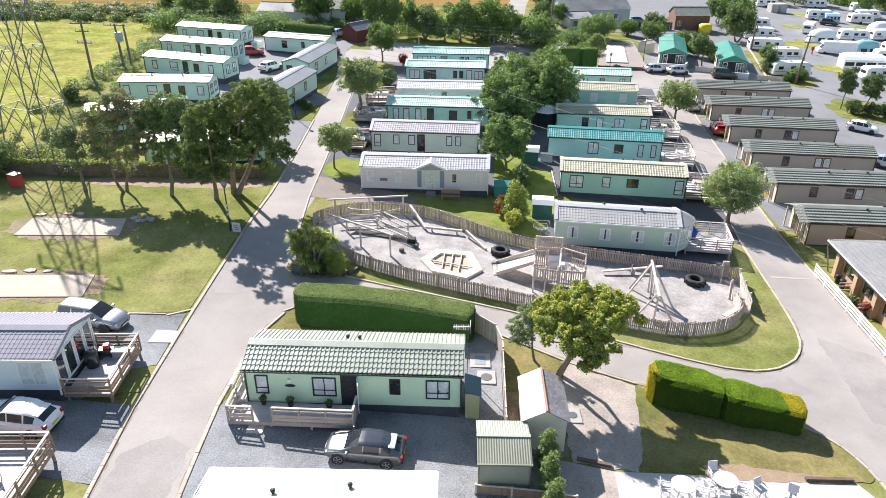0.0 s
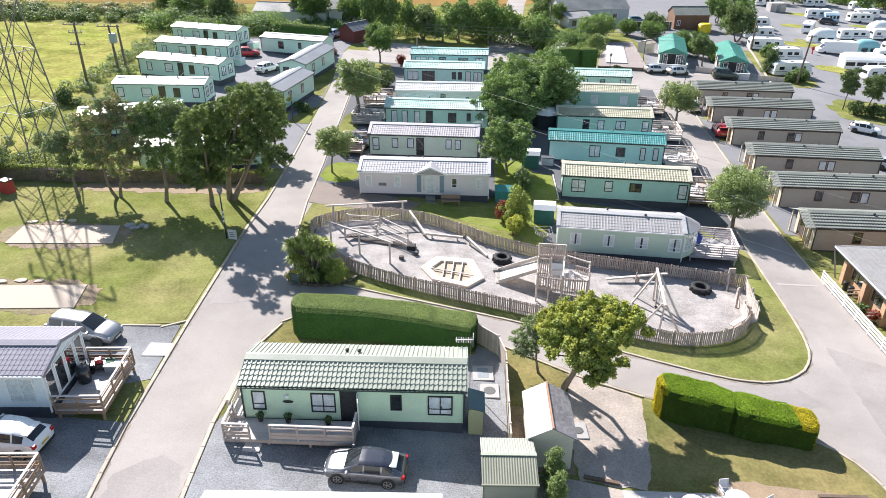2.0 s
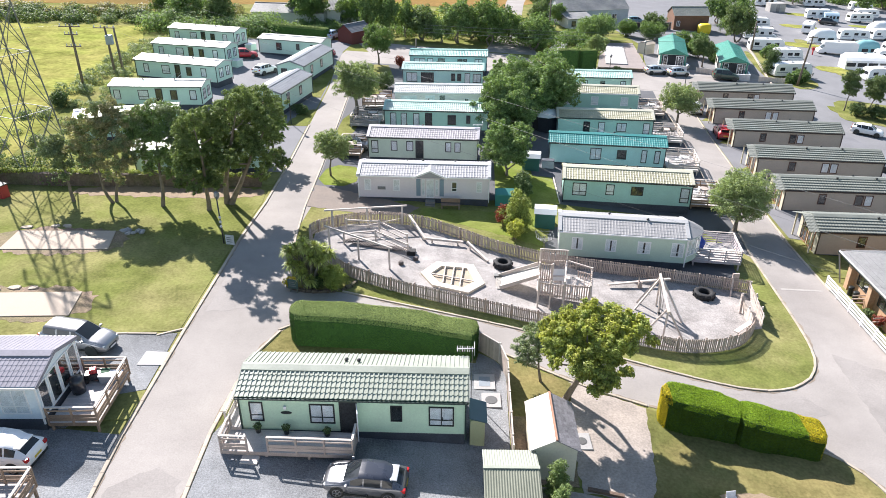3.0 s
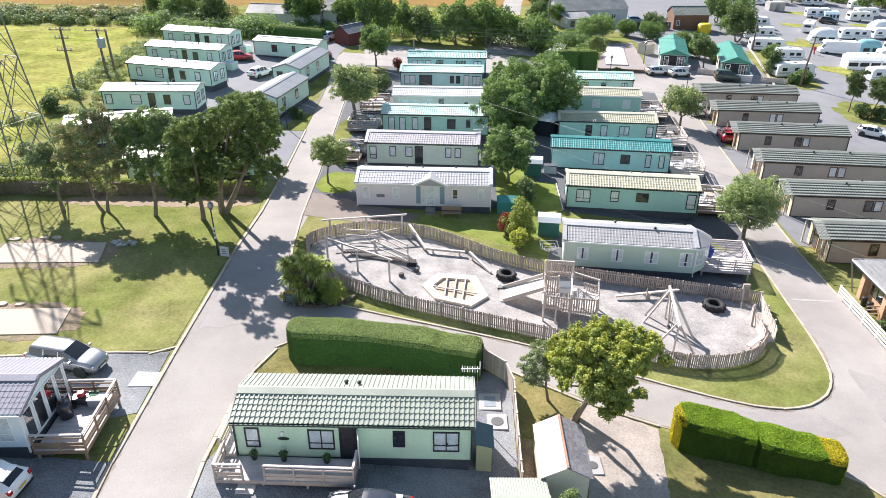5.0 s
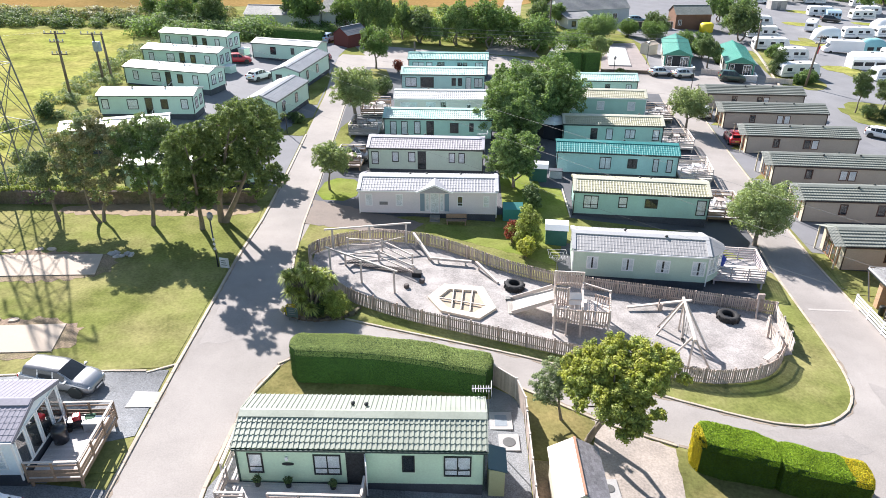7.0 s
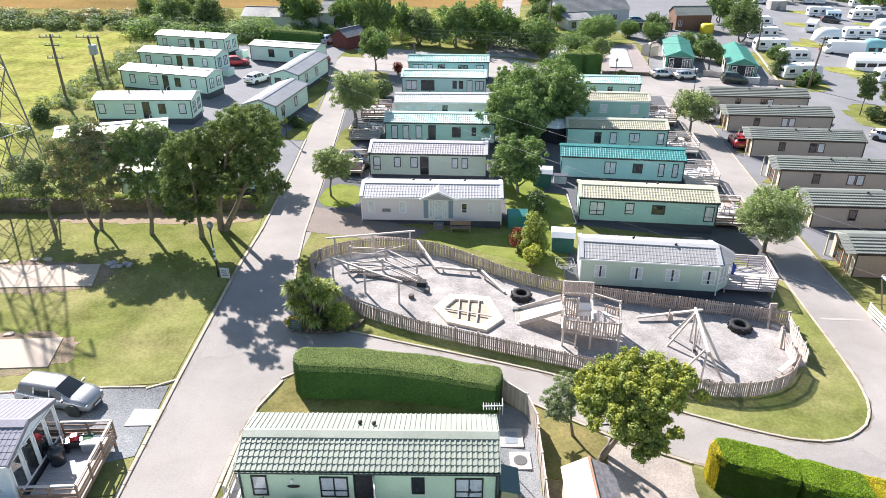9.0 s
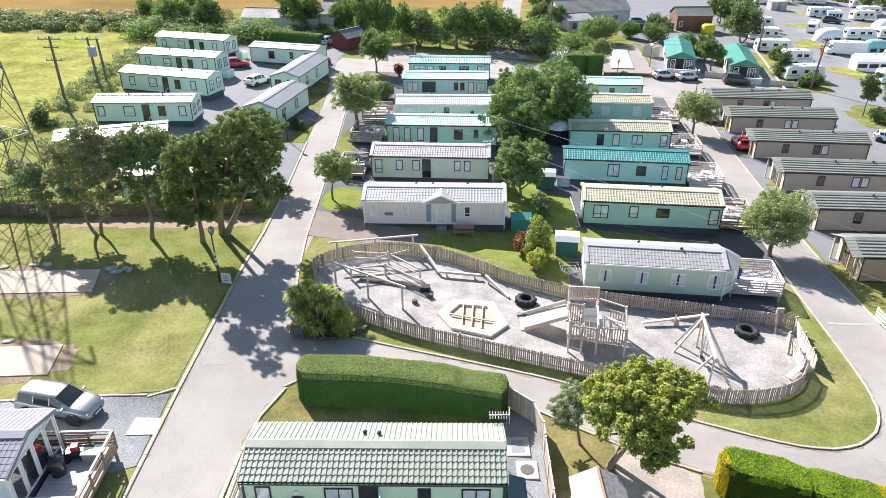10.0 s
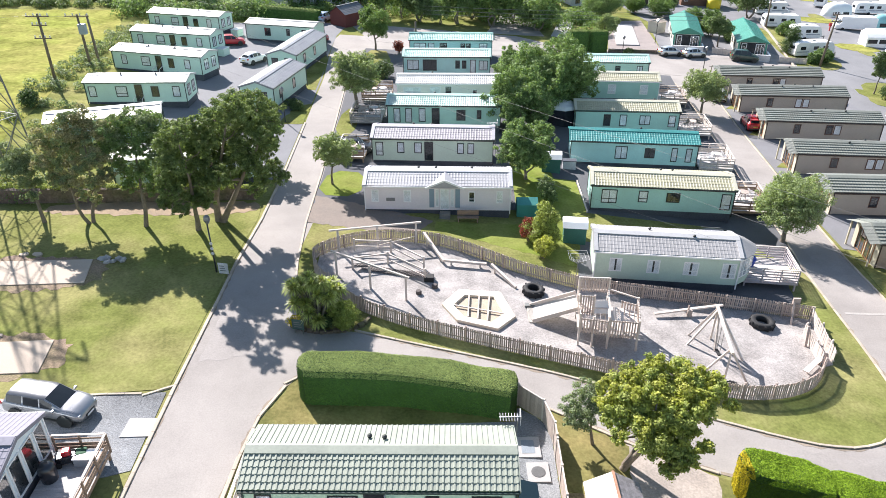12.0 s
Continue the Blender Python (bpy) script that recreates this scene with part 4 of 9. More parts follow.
# brown lodges
for e, n in (((32.6, 58.4, 46.0, 58.0), 0), ((33.3, 68.0, 46.6, 67.5), 1), ((33.9, 77.4, 47.3, 76.4), 2), ((34.6, 87.5, 47.4, 86.5), 3), ((35.0, 97.2, 48.2, 96.5), 4), ((35.5, 106.4, 49.0, 105.6), 5)):
    b = van("brown_lodge", "taupe lodge with dark ribbed roof and cream end wall", e, 4.0, W_TAUPE, R_BROWN, front=[(-2.9, 0.75, 0.75, 1.85, "d"), (0.6, 0.8, 0.7, 1.85, "d" if n % 2 else ""), (1.5, 0.8, 0.7, 1.85)], floor=0.4, eave=2.2, rise=0.72, frame_mat=mat("brown_frame", (0.09, 0.04, 0.03), 0.5), group="brown lodges in a row", amp=0.012, lip_h=0.085, vents=[(-1.2, -0.4), (0.6, 0.4), (2.6, -0.3)], trim=mat("dark_brown_trim", (0.05, 0.032, 0.026), 0.5))
    bh = by_eave(*e, 4.0)[2] / 2
    part("end_wall", prism([(-2.03, 0.35), (2.03, 0.35), (2.03, 2.58), (0, 3.24), (-2.03, 2.58)], -bh - 0.06, -bh - 0.003), W_CREAM, b, "cream end wall")
    for sy in (-0.75, 0.75):
        window(b, -bh - 0.062, sy, 0.45, 2.4, 1.25, mat("orange_brown_frame", (0.28, 0.13, 0.06), 0.5), "left", bars=2, dark=True, name="patio_door")
    for sy in (-1.95, 1.83):
        part("porch_post", boxes((-bh - 0.62, sy, -0.6, -bh - 0.5, sy + 0.12, 2.6)), W_CREAM, b)
    verts, faces = tile_roof(0.9, 4.28, 0.77, 0.22)
    porch = part("porch_roof", mesh_from("porch_roof", verts, faces, R_BROWN), None, b)
    porch.location = (-bh - 0.55, 0, 2.6)

# mint caravans beside the meadow
for e, s in (((-50.3, 124.2, -37.7, 120.6), 1), ((-48.0, 111.9, -35.4, 108.9), 1), ((-46.0, 101.0, -32.9, 97.4), 1), ((-42.8, 86.6, -31.2, 86.9), 1), ((-40.2, 73.1, -30.0, 76.5), 1), ((-30.5, 65.4, -18.1, 67.45), 1)):
    mint = van("static_caravan", "mint green caravan with smooth white roof", e, 3.7, W_MINT, R_WHITE, front=[(-4.9, 0.85, 0.6, 1.8, ""), (-1.6, 1.3, 0.6, 1.8, "x"), (2.2, 0.85, 0.6, 1.8, "d"), (4.6, 0.85, 0.6, 1.8, "")], right=[(-0.8, 0.9, 0.5, 1.8, "2"), (0.8, 0.9, 0.5, 1.8, "2")], door=0.35, smooth_roof=True, rise=0.4, group="mint caravans by the meadow", vents=[(-2, -0.3), (2, -0.3)], trim=DARKGREEN)
    part("entrance_steps", boxes((-0.05, -2.75, -0.5, 0.85, -2.35, 0.12), (-0.05, -2.35, -0.5, 0.85, -1.88, 0.34)), SKIRT, mint, "grey entrance steps")
    for rx in (-0.08, 0.9):
        part("step_rail", beams(0.05, ((rx, -2.75, 0.1), (rx, -2.75, 1.05)), ((rx, -2.75, 1.02), (rx, -1.9, 1.25))), WHITE, mint, "white step rail")
van("static_caravan", "mint green caravan with white roof beside the forecourt", (-33.8, 120.4, -22.5, 117.3), 3.7, W_MINT, R_WHITE, front=[(-2, 1.0, 0.6, 1.8, "d"), (1.5, 0.6, 0.8, 1.8, "d"), (4.2, 0.8, 0.6, 1.8, "d")], smooth_roof=True, rise=0.4, group="mint caravans by the meadow", trim=DARKGREEN)
caravan("static_caravan", "mint caravan with grey ribbed roof, end on", -23.0, 108.3, 12.0, 4.0, 81, W_MINT, R_SLATE, left=[(1.0, 0.9, 0.6, 1.8, "d"), (-0.8, 0.9, 0.6, 1.8, "d")], front=[(-3, 0.8, 0.6, 1.8, "d"), (1, 0.8, 0.6, 1.8, "d")], group="mint caravans by the meadow", trim=DARKGREEN)
caravan("static_caravan", "mint caravan with grey ribbed roof, end on", -22.6, 92.6, 10.0, 4.0, 80, W_MINT, R_SLATE, left=[(1.0, 0.9, 0.6, 1.8, "d"), (-0.8, 0.9, 0.6, 1.8, "d")], front=[(-3, 0.8, 0.6, 1.8, "d"), (1, 0.8, 0.6, 1.8, "d")], group="mint caravans by the meadow", trim=DARKGREEN)
# near corners
caravan("static_caravan", "caravan with a smooth glaring white roof", -3.55, 21.75, 10.2, 4.0, 2.0, W_WHITE, R_WHITE, eave=2.3, smooth_roof=True, rise=0.35, vents=[(-1.9, 0.4), (1.4, 0.9)], trim=WHITE, group="static caravans of the park")
R_LODGE = mat("mauve_slate_tiles", (0.27, 0.262, 0.3), 0.8, 0.12, 0.6, 6.0, 0.15, spec=0.15)
caravan("white_lodge", "pale blue-white lodge with grey tiled roof", -25.5, 31.9, 11.4, 4.3, 3, W_GREY, R_LODGE, front=[(4.4, 1.5, 0.35, 1.95, "2xb"), (-0.5, 1.5, 0.35, 1.95, "2xb")], right=[(-1.6, 0.85, 0.1, 2.0, "d"), (-0.55, 0.95, 0.1, 2.05, "d"), (0.55, 0.95, 0.1, 2.05, "d"), (1.6, 0.85, 0.1, 2.0, "d")], frame_mat=WHITE, floor=0.55, eave=2.2, rise=0.6, trim=WHITE)

# ---- trees, hedges and shrubs ----
def leaf_mesh(name, centres, radii, count, size, material, seed=0, squash=0.8, blade=False, loose=0.3):
    """Many small leaves on the skins of round clumps, thinner below; blade: folded four-cornered leaves, else three-cornered;
    loose: how far leaves stray from the clumps."""
    rng = np.random.default_rng(seed)
    centres, radii = np.array(centres, float), np.array(radii, float)
    share = radii ** 2
    pick = rng.choice(len(centres), count, p=share / share.sum())
    d = rng.normal(size=(count, 3)) + np.array([0, 0, 0.45])
    d /= np.linalg.norm(d, axis=1)[:, None]
    r = radii[pick] * (0.5 + 0.5 * rng.random(count) ** 0.5) * (0.88 + loose * rng.random(count) ** 3)
    pos = centres[pick] + d * r[:, None] * np.array([1, 1, squash])
    normal = d * 0.75 + rng.normal(size=(count, 3)) * 0.42 + np.array([0, 0, 0.3])
    normal /= np.linalg.norm(normal, axis=1)[:, None]
    a = np.cross(normal, rng.normal(size=(count, 3)))
    a /= np.linalg.norm(a, axis=1)[:, None]
    b = np.cross(normal, a)
    s = size * (0.6 + 0.8 * rng.random(count))[:, None]
    if blade:
        corners = [pos - a * s, pos - b * s * 0.55 + normal * s * 0.12, pos + a * s, pos + b * s * 0.55 + normal * s * 0.12]
    else:
        corners = [pos - a * s * 0.8, pos + a * s * 0.6 - b * s * 0.45, pos + a * s * 0.2 + b * s]
    return leaves_from(name, np.stack(corners, 1), material)


def leaves_from(name, corners, material):
    """A mesh of loose leaves, from an array of leaves by corners by three."""
    count, n = corners.shape[:2]
    me = bpy.data.meshes.new(name)
    me.vertices.add(count * n)
    me.vertices.foreach_set("co", corners.reshape(-1))
    me.loops.add(count * n)
    me.loops.foreach_set("vertex_index", np.arange(count * n))
    me.polygons.add(count)
    me.polygons.foreach_set("loop_start", np.arange(count) * n)
    me.update(calc_edges=True)
    me.materials.append(material)
    return me


def tree(name, label, x, y, h, r, leaf, seed, count=5000, size=0.16, clear=0.3, lean=(0, 0), clumps=16, trunk=0.16, stems=1, squash=0.8, group="", lobes=None, tint=None, blade=False, fine=0.3, loose=0.6, puffs=6, puff=0.6):
    """A tapered trunk whose limbs branch from one another, each lobe of the crown a cluster of puffs, each puff of tufts.
    lobes: (x, y, z, radius) of each bough from the foot; tint: the share of leaves in a second colour, and that colour."""
    rnd = random.Random(seed)
    t = thing(name, label, "tree", at(x, y), group)
    base = h * clear
    if lobes is None:
        lobes = []
        n = max(8, clumps // 2)
        high = (h - base) / 2
        for k in range(n):
            a = 2.4 * k + rnd.uniform(-0.5, 0.5)
            v = (k + 0.5) / n * 1.7 - 0.85
            rr = math.sqrt(1 - v * v) * rnd.uniform(0.48, 0.75) * r
            lobes.append((lean[0] + math.cos(a) * rr, lean[1] + math.sin(a) * rr, base + high + v * high * 0.74, r * rnd.uniform(0.3, 0.44)))
        lobes.append((lean[0], lean[1], base + high, r * 0.5))
    mean = sum((Vector(b[:3]) for b in lobes), Vector()) / len(lobes)
    fork = Vector((mean.x * 0.3, mean.y * 0.3, max(base, min(b[2] - b[3] for b in lobes) * 0.75)))
    crest = max(lobes, key=lambda b: b[2])
    bm = bmesh.new()
    nodes = []

    def limb(pts, radii, n):
        """A tube, whose inner points can carry further limbs."""
        tube(bm, pts, radii, n)
        for (p, q), (a, b) in zip(zip(pts, pts[1:]), zip(radii, radii[1:])):
            for s in (0.35, 0.7, 1.0):
                nodes.append((Vector(p).lerp(Vector(q), s), a + (b - a) * s))

    for s in range(stems):
        off = Vector((math.cos(2.1 * s + seed), math.sin(2.1 * s + seed), 0)) * (0.4 + trunk) * (stems > 1)
        foot, top = off * 0.35, fork + off * 1.3
        wob = lambda f: Vector((rnd.uniform(-1, 1), rnd.uniform(-1, 1), 0)) * f
        goal = Vector(crest[:3]) if s == 0 else Vector(lobes[(s * 5) % len(lobes)][:3])
        pts = [foot - Vector((0, 0, 0.3)), foot, foot.lerp(top, 0.5) + wob(fork.z * 0.07), top, top.lerp(goal, 0.5) + wob(0.25), goal]
        limb(pts, [trunk * 1.6, trunk * 1.2, trunk * 0.95, trunk * 0.8, trunk * 0.45, trunk * 0.15], 8)
    nodes = [q for q in nodes if q[0].z > fork.z * 0.6]
    centres, radii = [], []
    for k, (bx, by, bz, br) in sorted(enumerate(lobes), key=lambda q: (Vector(q[1][:3]) - fork).length):
        c = Vector((bx, by, bz))
        root, thick = min(nodes, key=lambda q: (q[0] - c).length + 1.5 * max(0.0, q[0].z - c.z + 0.35 * (q[0] - c).length))
        if (c - root).length > 0.3:
            j = root.lerp(c, 0.5) + Vector((rnd.uniform(-0.4, 0.4), rnd.uniform(-0.4, 0.4), rnd.uniform(-0.3, 0.1))) * br * 0.6
            limb([root, j, c], [thick * 0.7, thick * 0.5, trunk * 0.13], 6)
        for p in range(puffs):
            v = 1 - 2 * (p + 0.5) / puffs
            a = 2.39996 * p + k * 1.7
            w = math.sqrt(max(0.0, 1 - v * v))
            e = c + Vector((math.cos(a) * w, math.sin(a) * w, v * squash)) * br * rnd.uniform(0.5, 0.75)
            pr = br * puff * rnd.uniform(0.75, 1.15)
            tube(bm, [c, c.lerp(e, 0.5) + Vector((0, 0, -0.06)) * br, e], [trunk * 0.13, trunk * 0.09, trunk * 0.04], 4, False)
            n = max(5, round(3.4 / (fine * fine) / puffs))
            for q in range(n):
                v = 1 - 2 * (q + 0.5) / n
                if v < -0.5 and rnd.random() < 0.6:
                    continue
                a = 2.39996 * q + p
                w = math.sqrt(max(0.0, 1 - v * v))
                centres.append(e + Vector((math.cos(a) * w, math.sin(a) * w, v * squash)) * pr * rnd.uniform(0.55, 0.95))
                radii.append(pr * fine * 1.45 * rnd.uniform(0.7, 1.25))
    part("trunk", bm, TRUNK, t, smooth=True)
    if tint:
        order = list(range(len(centres)))
        rnd.shuffle(order)
        cut = int(len(order) * tint[0])
        for nm, some, m in (("young_growth", order[:cut], tint[1]), ("crown", order[cut:], leaf)):
            part(nm, leaf_mesh(nm, [centres[q] for q in some], [radii[q] for q in some], int(count * len(some) / len(order)), size, m, seed, squash, blade, loose), None, t)
    else:
        part("crown", leaf_mesh("crown", centres, radii, count, size, leaf, seed, squash, blade, loose), None, t)
    return t


def shrub(name, label, x, y, h, r, leaf, seed, count=1800, size=0.12, clumps=7, category="shrub", column=False):
    """Stems with boughs of leafy tufts; column: an upright, narrow shrub."""
    rnd = random.Random(seed)
    t = thing(name, label, category, at(x, y))
    bm = bmesh.new()
    centres, radii = [], []
    for k in range(clumps):
        a = 2.4 * k
        rr = (r * 0.25 if column else r * 0.55) * rnd.uniform(0.4, 1.05) if k else 0
        c = Vector((math.cos(a) * rr, math.sin(a) * rr, h * (0.16 + 0.68 * k / clumps) if column else h * rnd.uniform(0.3, 0.68)))
        br = r * rnd.uniform(0.62, 0.8) * (1 - 0.55 * k / clumps) if column else min(r, h * 0.7) * rnd.uniform(0.42, 0.6)
        tube(bm, [(c.x * 0.2, c.y * 0.2, -0.1), (c.x * 0.6, c.y * 0.6, c.z * 0.5), c], [0.05, 0.035, 0.01], 5)
        for q in range(16):
            v = 1 - 2 * (q + 0.5) / 16
            w = math.sqrt(1 - v * v)
            b = 2.39996 * q + k
            centres.append(c + Vector((math.cos(b) * w, math.sin(b) * w, v)) * br * rnd.uniform(0.55, 0.9))
            radii.append(br * rnd.uniform(0.26, 0.42))
    part("stem", bm, TRUNK, t)
    part("foliage", leaf_mesh("foliage", centres, radii, int(count * 1.8), size * 0.75, leaf, seed, squash=0.9, loose=0.6), None, t)
    return t


def hedge(name, label, line, w, h, leaf, seed, dens=260, size=0.06, h2=None, core=None, tip=None, ends=(True, True), drop=None):
    """A clipped hedge along a line: a dense body with sprigs standing off its faces."""
    rng = np.random.default_rng(seed)
    t = thing(name, label, "hedge")
    h2 = h if h2 is None else h2
    dense = [(q[0], q[1]) for q in along(smooth_line(line, 2), 0.35)] + [tuple(line[-1])]
    left, right = [], []
    for k, p in enumerate(dense):
        a, b = Vector((*dense[max(k - 1, 0)], 0)), Vector((*dense[min(k + 1, len(dense) - 1)], 0))
        d = (b - a).normalized()
        n = Vector((-d.y, d.x, 0))
        left.append(Vector((*p, 0)) + n * w / 2)
        right.append(Vector((*p, 0)) - n * w / 2)
    prof = [(0.0, -0.3), (0.02, 0.5), (0.0, 0.86), (0.07, 0.97), (0.2, 1.0), (0.8, 1.0), (0.93, 0.97), (1.0, 0.86), (0.98, 0.5), (1.0, -0.3)]
    verts, faces = [], []
    m = len(dense)
    for k in range(m):
        hh = h + (h2 - h) * k / (m - 1)
        if drop and dense[k][0] > drop[0]:
            hh = drop[1]
        for u, v in prof:
            wob = (0.025 * math.sin(k * 0.5 + seed) + 0.012 * math.sin(k * 1.7 + 6 * u)) * (2.6 if tip else 1.2) + (0.05 * math.sin(k * 0.9 + 9 * u + 4 * v) if tip else 0.0)
            near = min(k if ends[0] else 99, m - 1 - k if ends[1] else 99) * 0.35
            end = 0.4 + 0.6 * math.sqrt(1 - max(0.0, 1 - near / 0.75) ** 2)
            q = right[k].lerp(left[k], 0.5 + (u - 0.5) * end * (1 + wob))
            verts.append((q.x, q.y, gz(q.x, q.y) + hh * v * (0.93 + 0.07 * end if end < 1 else 1 + wob * 0.35)))
    n = len(prof)
    for k in range(m - 1):
        for j in range(n - 1):
            faces.append((k * n + j, k * n + j + 1, (k + 1) * n + j + 1, (k + 1) * n + j))
    faces.append(tuple(range(n))[::-1])
    faces.append(tuple((m - 1) * n + j for j in range(n)))
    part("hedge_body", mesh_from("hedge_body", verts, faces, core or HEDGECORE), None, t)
    v = np.array(verts)
    tris = []
    for f in faces:
        for j in range(1, len(f) - 1):
            tris.append((f[0], f[j], f[j + 1]))
    tris = np.array(tris)
    A, B, C = v[tris[:, 0]], v[tris[:, 1]], v[tris[:, 2]]
    cr = np.cross(B - A, C - A)
    area = np.linalg.norm(cr, axis=1) / 2
    nrm = cr / (2 * area[:, None] + 1e-9)
    share = area * np.where(nrm[:, 2] ** 2 > 0.3, 1.0, 0.8)
    count = int(share.sum() * dens)
    pick = rng.choice(len(tris), count, p=share / share.sum())
    u, w_ = rng.random(count), rng.random(count)
    flip = u + w_ > 1
    u[flip], w_[flip] = 1 - u[flip], 1 - w_[flip]
    pos = A[pick] + (B - A)[pick] * u[:, None] + (C - A)[pick] * w_[:, None]
    out = nrm[pick] * np.where((nrm[pick] * (pos - v.mean(0))).sum(1) < 0, -1, 1)[:, None]
    pos = pos + out * (0.01 + 0.07 * rng.random(count))[:, None]
    d = out * 1.0 + rng.normal(size=(count, 3)) * np.where(out[:, 2:3] > 0.5, 0.4, 0.22)
    d /= np.linalg.norm(d, axis=1)[:, None]
    a = np.cross(d, rng.normal(size=(count, 3)))
    a /= np.linalg.norm(a, axis=1)[:, None]
    b = np.cross(d, a)
    s = size * (0.6 + 0.8 * rng.random(count))[:, None]
    quad = np.stack([pos - a * s, pos - b * s * 0.6 + d * s * 0.2, pos + a * s, pos + b * s * 0.6 + d * s * 0.2], 1)

    def made(nm, some, material):
        k = len(some)
        me = bpy.data.meshes.new(nm)
        me.vertices.add(k * 4)
        me.vertices.foreach_set("co", some.reshape(-1))
        me.loops.add(k * 4)
        me.loops.foreach_set("vertex_index", np.arange(k * 4))
        me.polygons.add(k)
        me.polygons.foreach_set("loop_start", np.arange(k) * 4)
        me.update(calc_edges=True)
        me.materials.append(material)
        part(nm, me, None, t)

    if tip:
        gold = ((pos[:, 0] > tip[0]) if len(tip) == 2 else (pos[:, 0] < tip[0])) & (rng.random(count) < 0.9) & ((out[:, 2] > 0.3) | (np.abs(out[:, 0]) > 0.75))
        # side leaves take a darker olive that holds the shade of those faces
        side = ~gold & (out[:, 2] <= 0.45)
        made("foliage", quad[side], mat("shaded_olive_hedge_leaves", (0.06, 0.105, 0.016), 0.75, 0.25, 0.6, 8.0, 0.0, island=0.4, translucent=0.03, spec=0.08))
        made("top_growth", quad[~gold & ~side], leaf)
        made("golden_foliage", quad[gold], tip[1])
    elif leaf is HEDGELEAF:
        # leaves facing up keep the lit colour, the rest take the shaded copy
        tops = out[:, 2] > 0.45
        made("foliage", quad[~tops], HEDGESHADED)
        made("top_growth", quad[tops], leaf)
    else:
        made("foliage", quad, leaf)
    return t


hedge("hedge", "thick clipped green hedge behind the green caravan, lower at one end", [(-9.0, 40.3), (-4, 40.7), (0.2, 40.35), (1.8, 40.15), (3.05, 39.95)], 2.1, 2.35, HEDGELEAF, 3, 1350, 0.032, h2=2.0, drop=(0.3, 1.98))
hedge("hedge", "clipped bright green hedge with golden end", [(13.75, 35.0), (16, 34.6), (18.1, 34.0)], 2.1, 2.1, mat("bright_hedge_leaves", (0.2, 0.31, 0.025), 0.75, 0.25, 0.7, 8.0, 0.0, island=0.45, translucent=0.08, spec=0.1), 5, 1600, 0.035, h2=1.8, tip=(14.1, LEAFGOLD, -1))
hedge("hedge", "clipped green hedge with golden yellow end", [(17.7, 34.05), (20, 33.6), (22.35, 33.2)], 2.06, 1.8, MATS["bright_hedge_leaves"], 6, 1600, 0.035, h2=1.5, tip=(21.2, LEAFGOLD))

tree("tree", "small yellow-green sycamore in leaf beside the drive", 8.35, 36.1, 7.0, 3.0, LEAFBRIGHT, 11, 80000, 0.07, 0.16, trunk=0.17, stems=2, group="small trees by the drive", squash=0.85, blade=True, fine=0.34, loose=0.9, tint=(0.45, LEAFGREEN),
    lobes=[(-1.01, -1.0, 4.41, 0.78), (1.18, 0.8, 5.43, 0.96), (2.79, 1.0, 5.21, 0.87), (-0.31, 0.5, 5.29, 0.87), (1.58, -0.8, 4.71, 1.13), (1.48, -2.0, 4.1, 0.87), (-0.11, -0.7, 5.29, 0.78), (3.48, -0.2, 5.07, 0.61), (1.68, -1.6, 4.85, 0.83), (0.89, -2.6, 3.91, 0.65), (2.29, -1.3, 4.21, 0.7), (-1.02, -2.3, 4.2, 0.43), (4.49, -0.6, 4.71, 0.35), (0.69, -1.3, 5.72, 0.35), (2.78, -2.7, 4.1, 0.43), (1.95, -3.1, 3.78, 0.57), (2.92, -0.83, 4.83, 0.96), (0.28, -2.0, 4.53, 1.07), (1.21, -3.18, 3.37, 0.57), (-0.02, -1.26, 4.65, 1.13), (4.0, 0.44, 5.08, 0.72), (0.86, 0.03, 4.92, 0.83), (-1.23, -0.32, 4.92, 0.89), (2.54, 0.21, 5.43, 0.71)], puffs=5, puff=0.52)
tree("tree", "small dull green tree leaning beside the fence", 7.05, 37.5, 3.9, 1.6, LEAFDULL, 12, 15000, 0.05, 0.25, trunk=0.09, stems=1, group="small trees by the drive", fine=0.33,
    lobes=[(-1.2, 0.3, 2.5, 0.65), (-0.5, 0.6, 3.2, 0.75), (0.2, 0.2, 2.9, 0.7), (-0.8, -0.3, 2.1, 0.6), (-0.2, -0.2, 2.8, 0.65), (-1.3, 0.0, 1.6, 0.4)])
G_ = "wind-bent trees along the lawn wall"
tree("tree", "small ivy-clad tree with bent pale trunk", -33.0, 58.4, 6.0, 1.6, LEAFDULL, 13, 20000, 0.065, 0.26, trunk=0.15, group=G_, fine=0.32,
    lobes=[(-0.9, 0.6, 5.2, 0.95), (-0.4, 0.2, 4.4, 0.9), (-1.7, 0.5, 4.4, 0.8), (0.2, 0.8, 4.8, 0.7), (-0.7, 0.3, 3.3, 0.6), (-0.4, 0.1, 2.3, 0.5), (0.3, 0.3, 3.4, 0.4)])
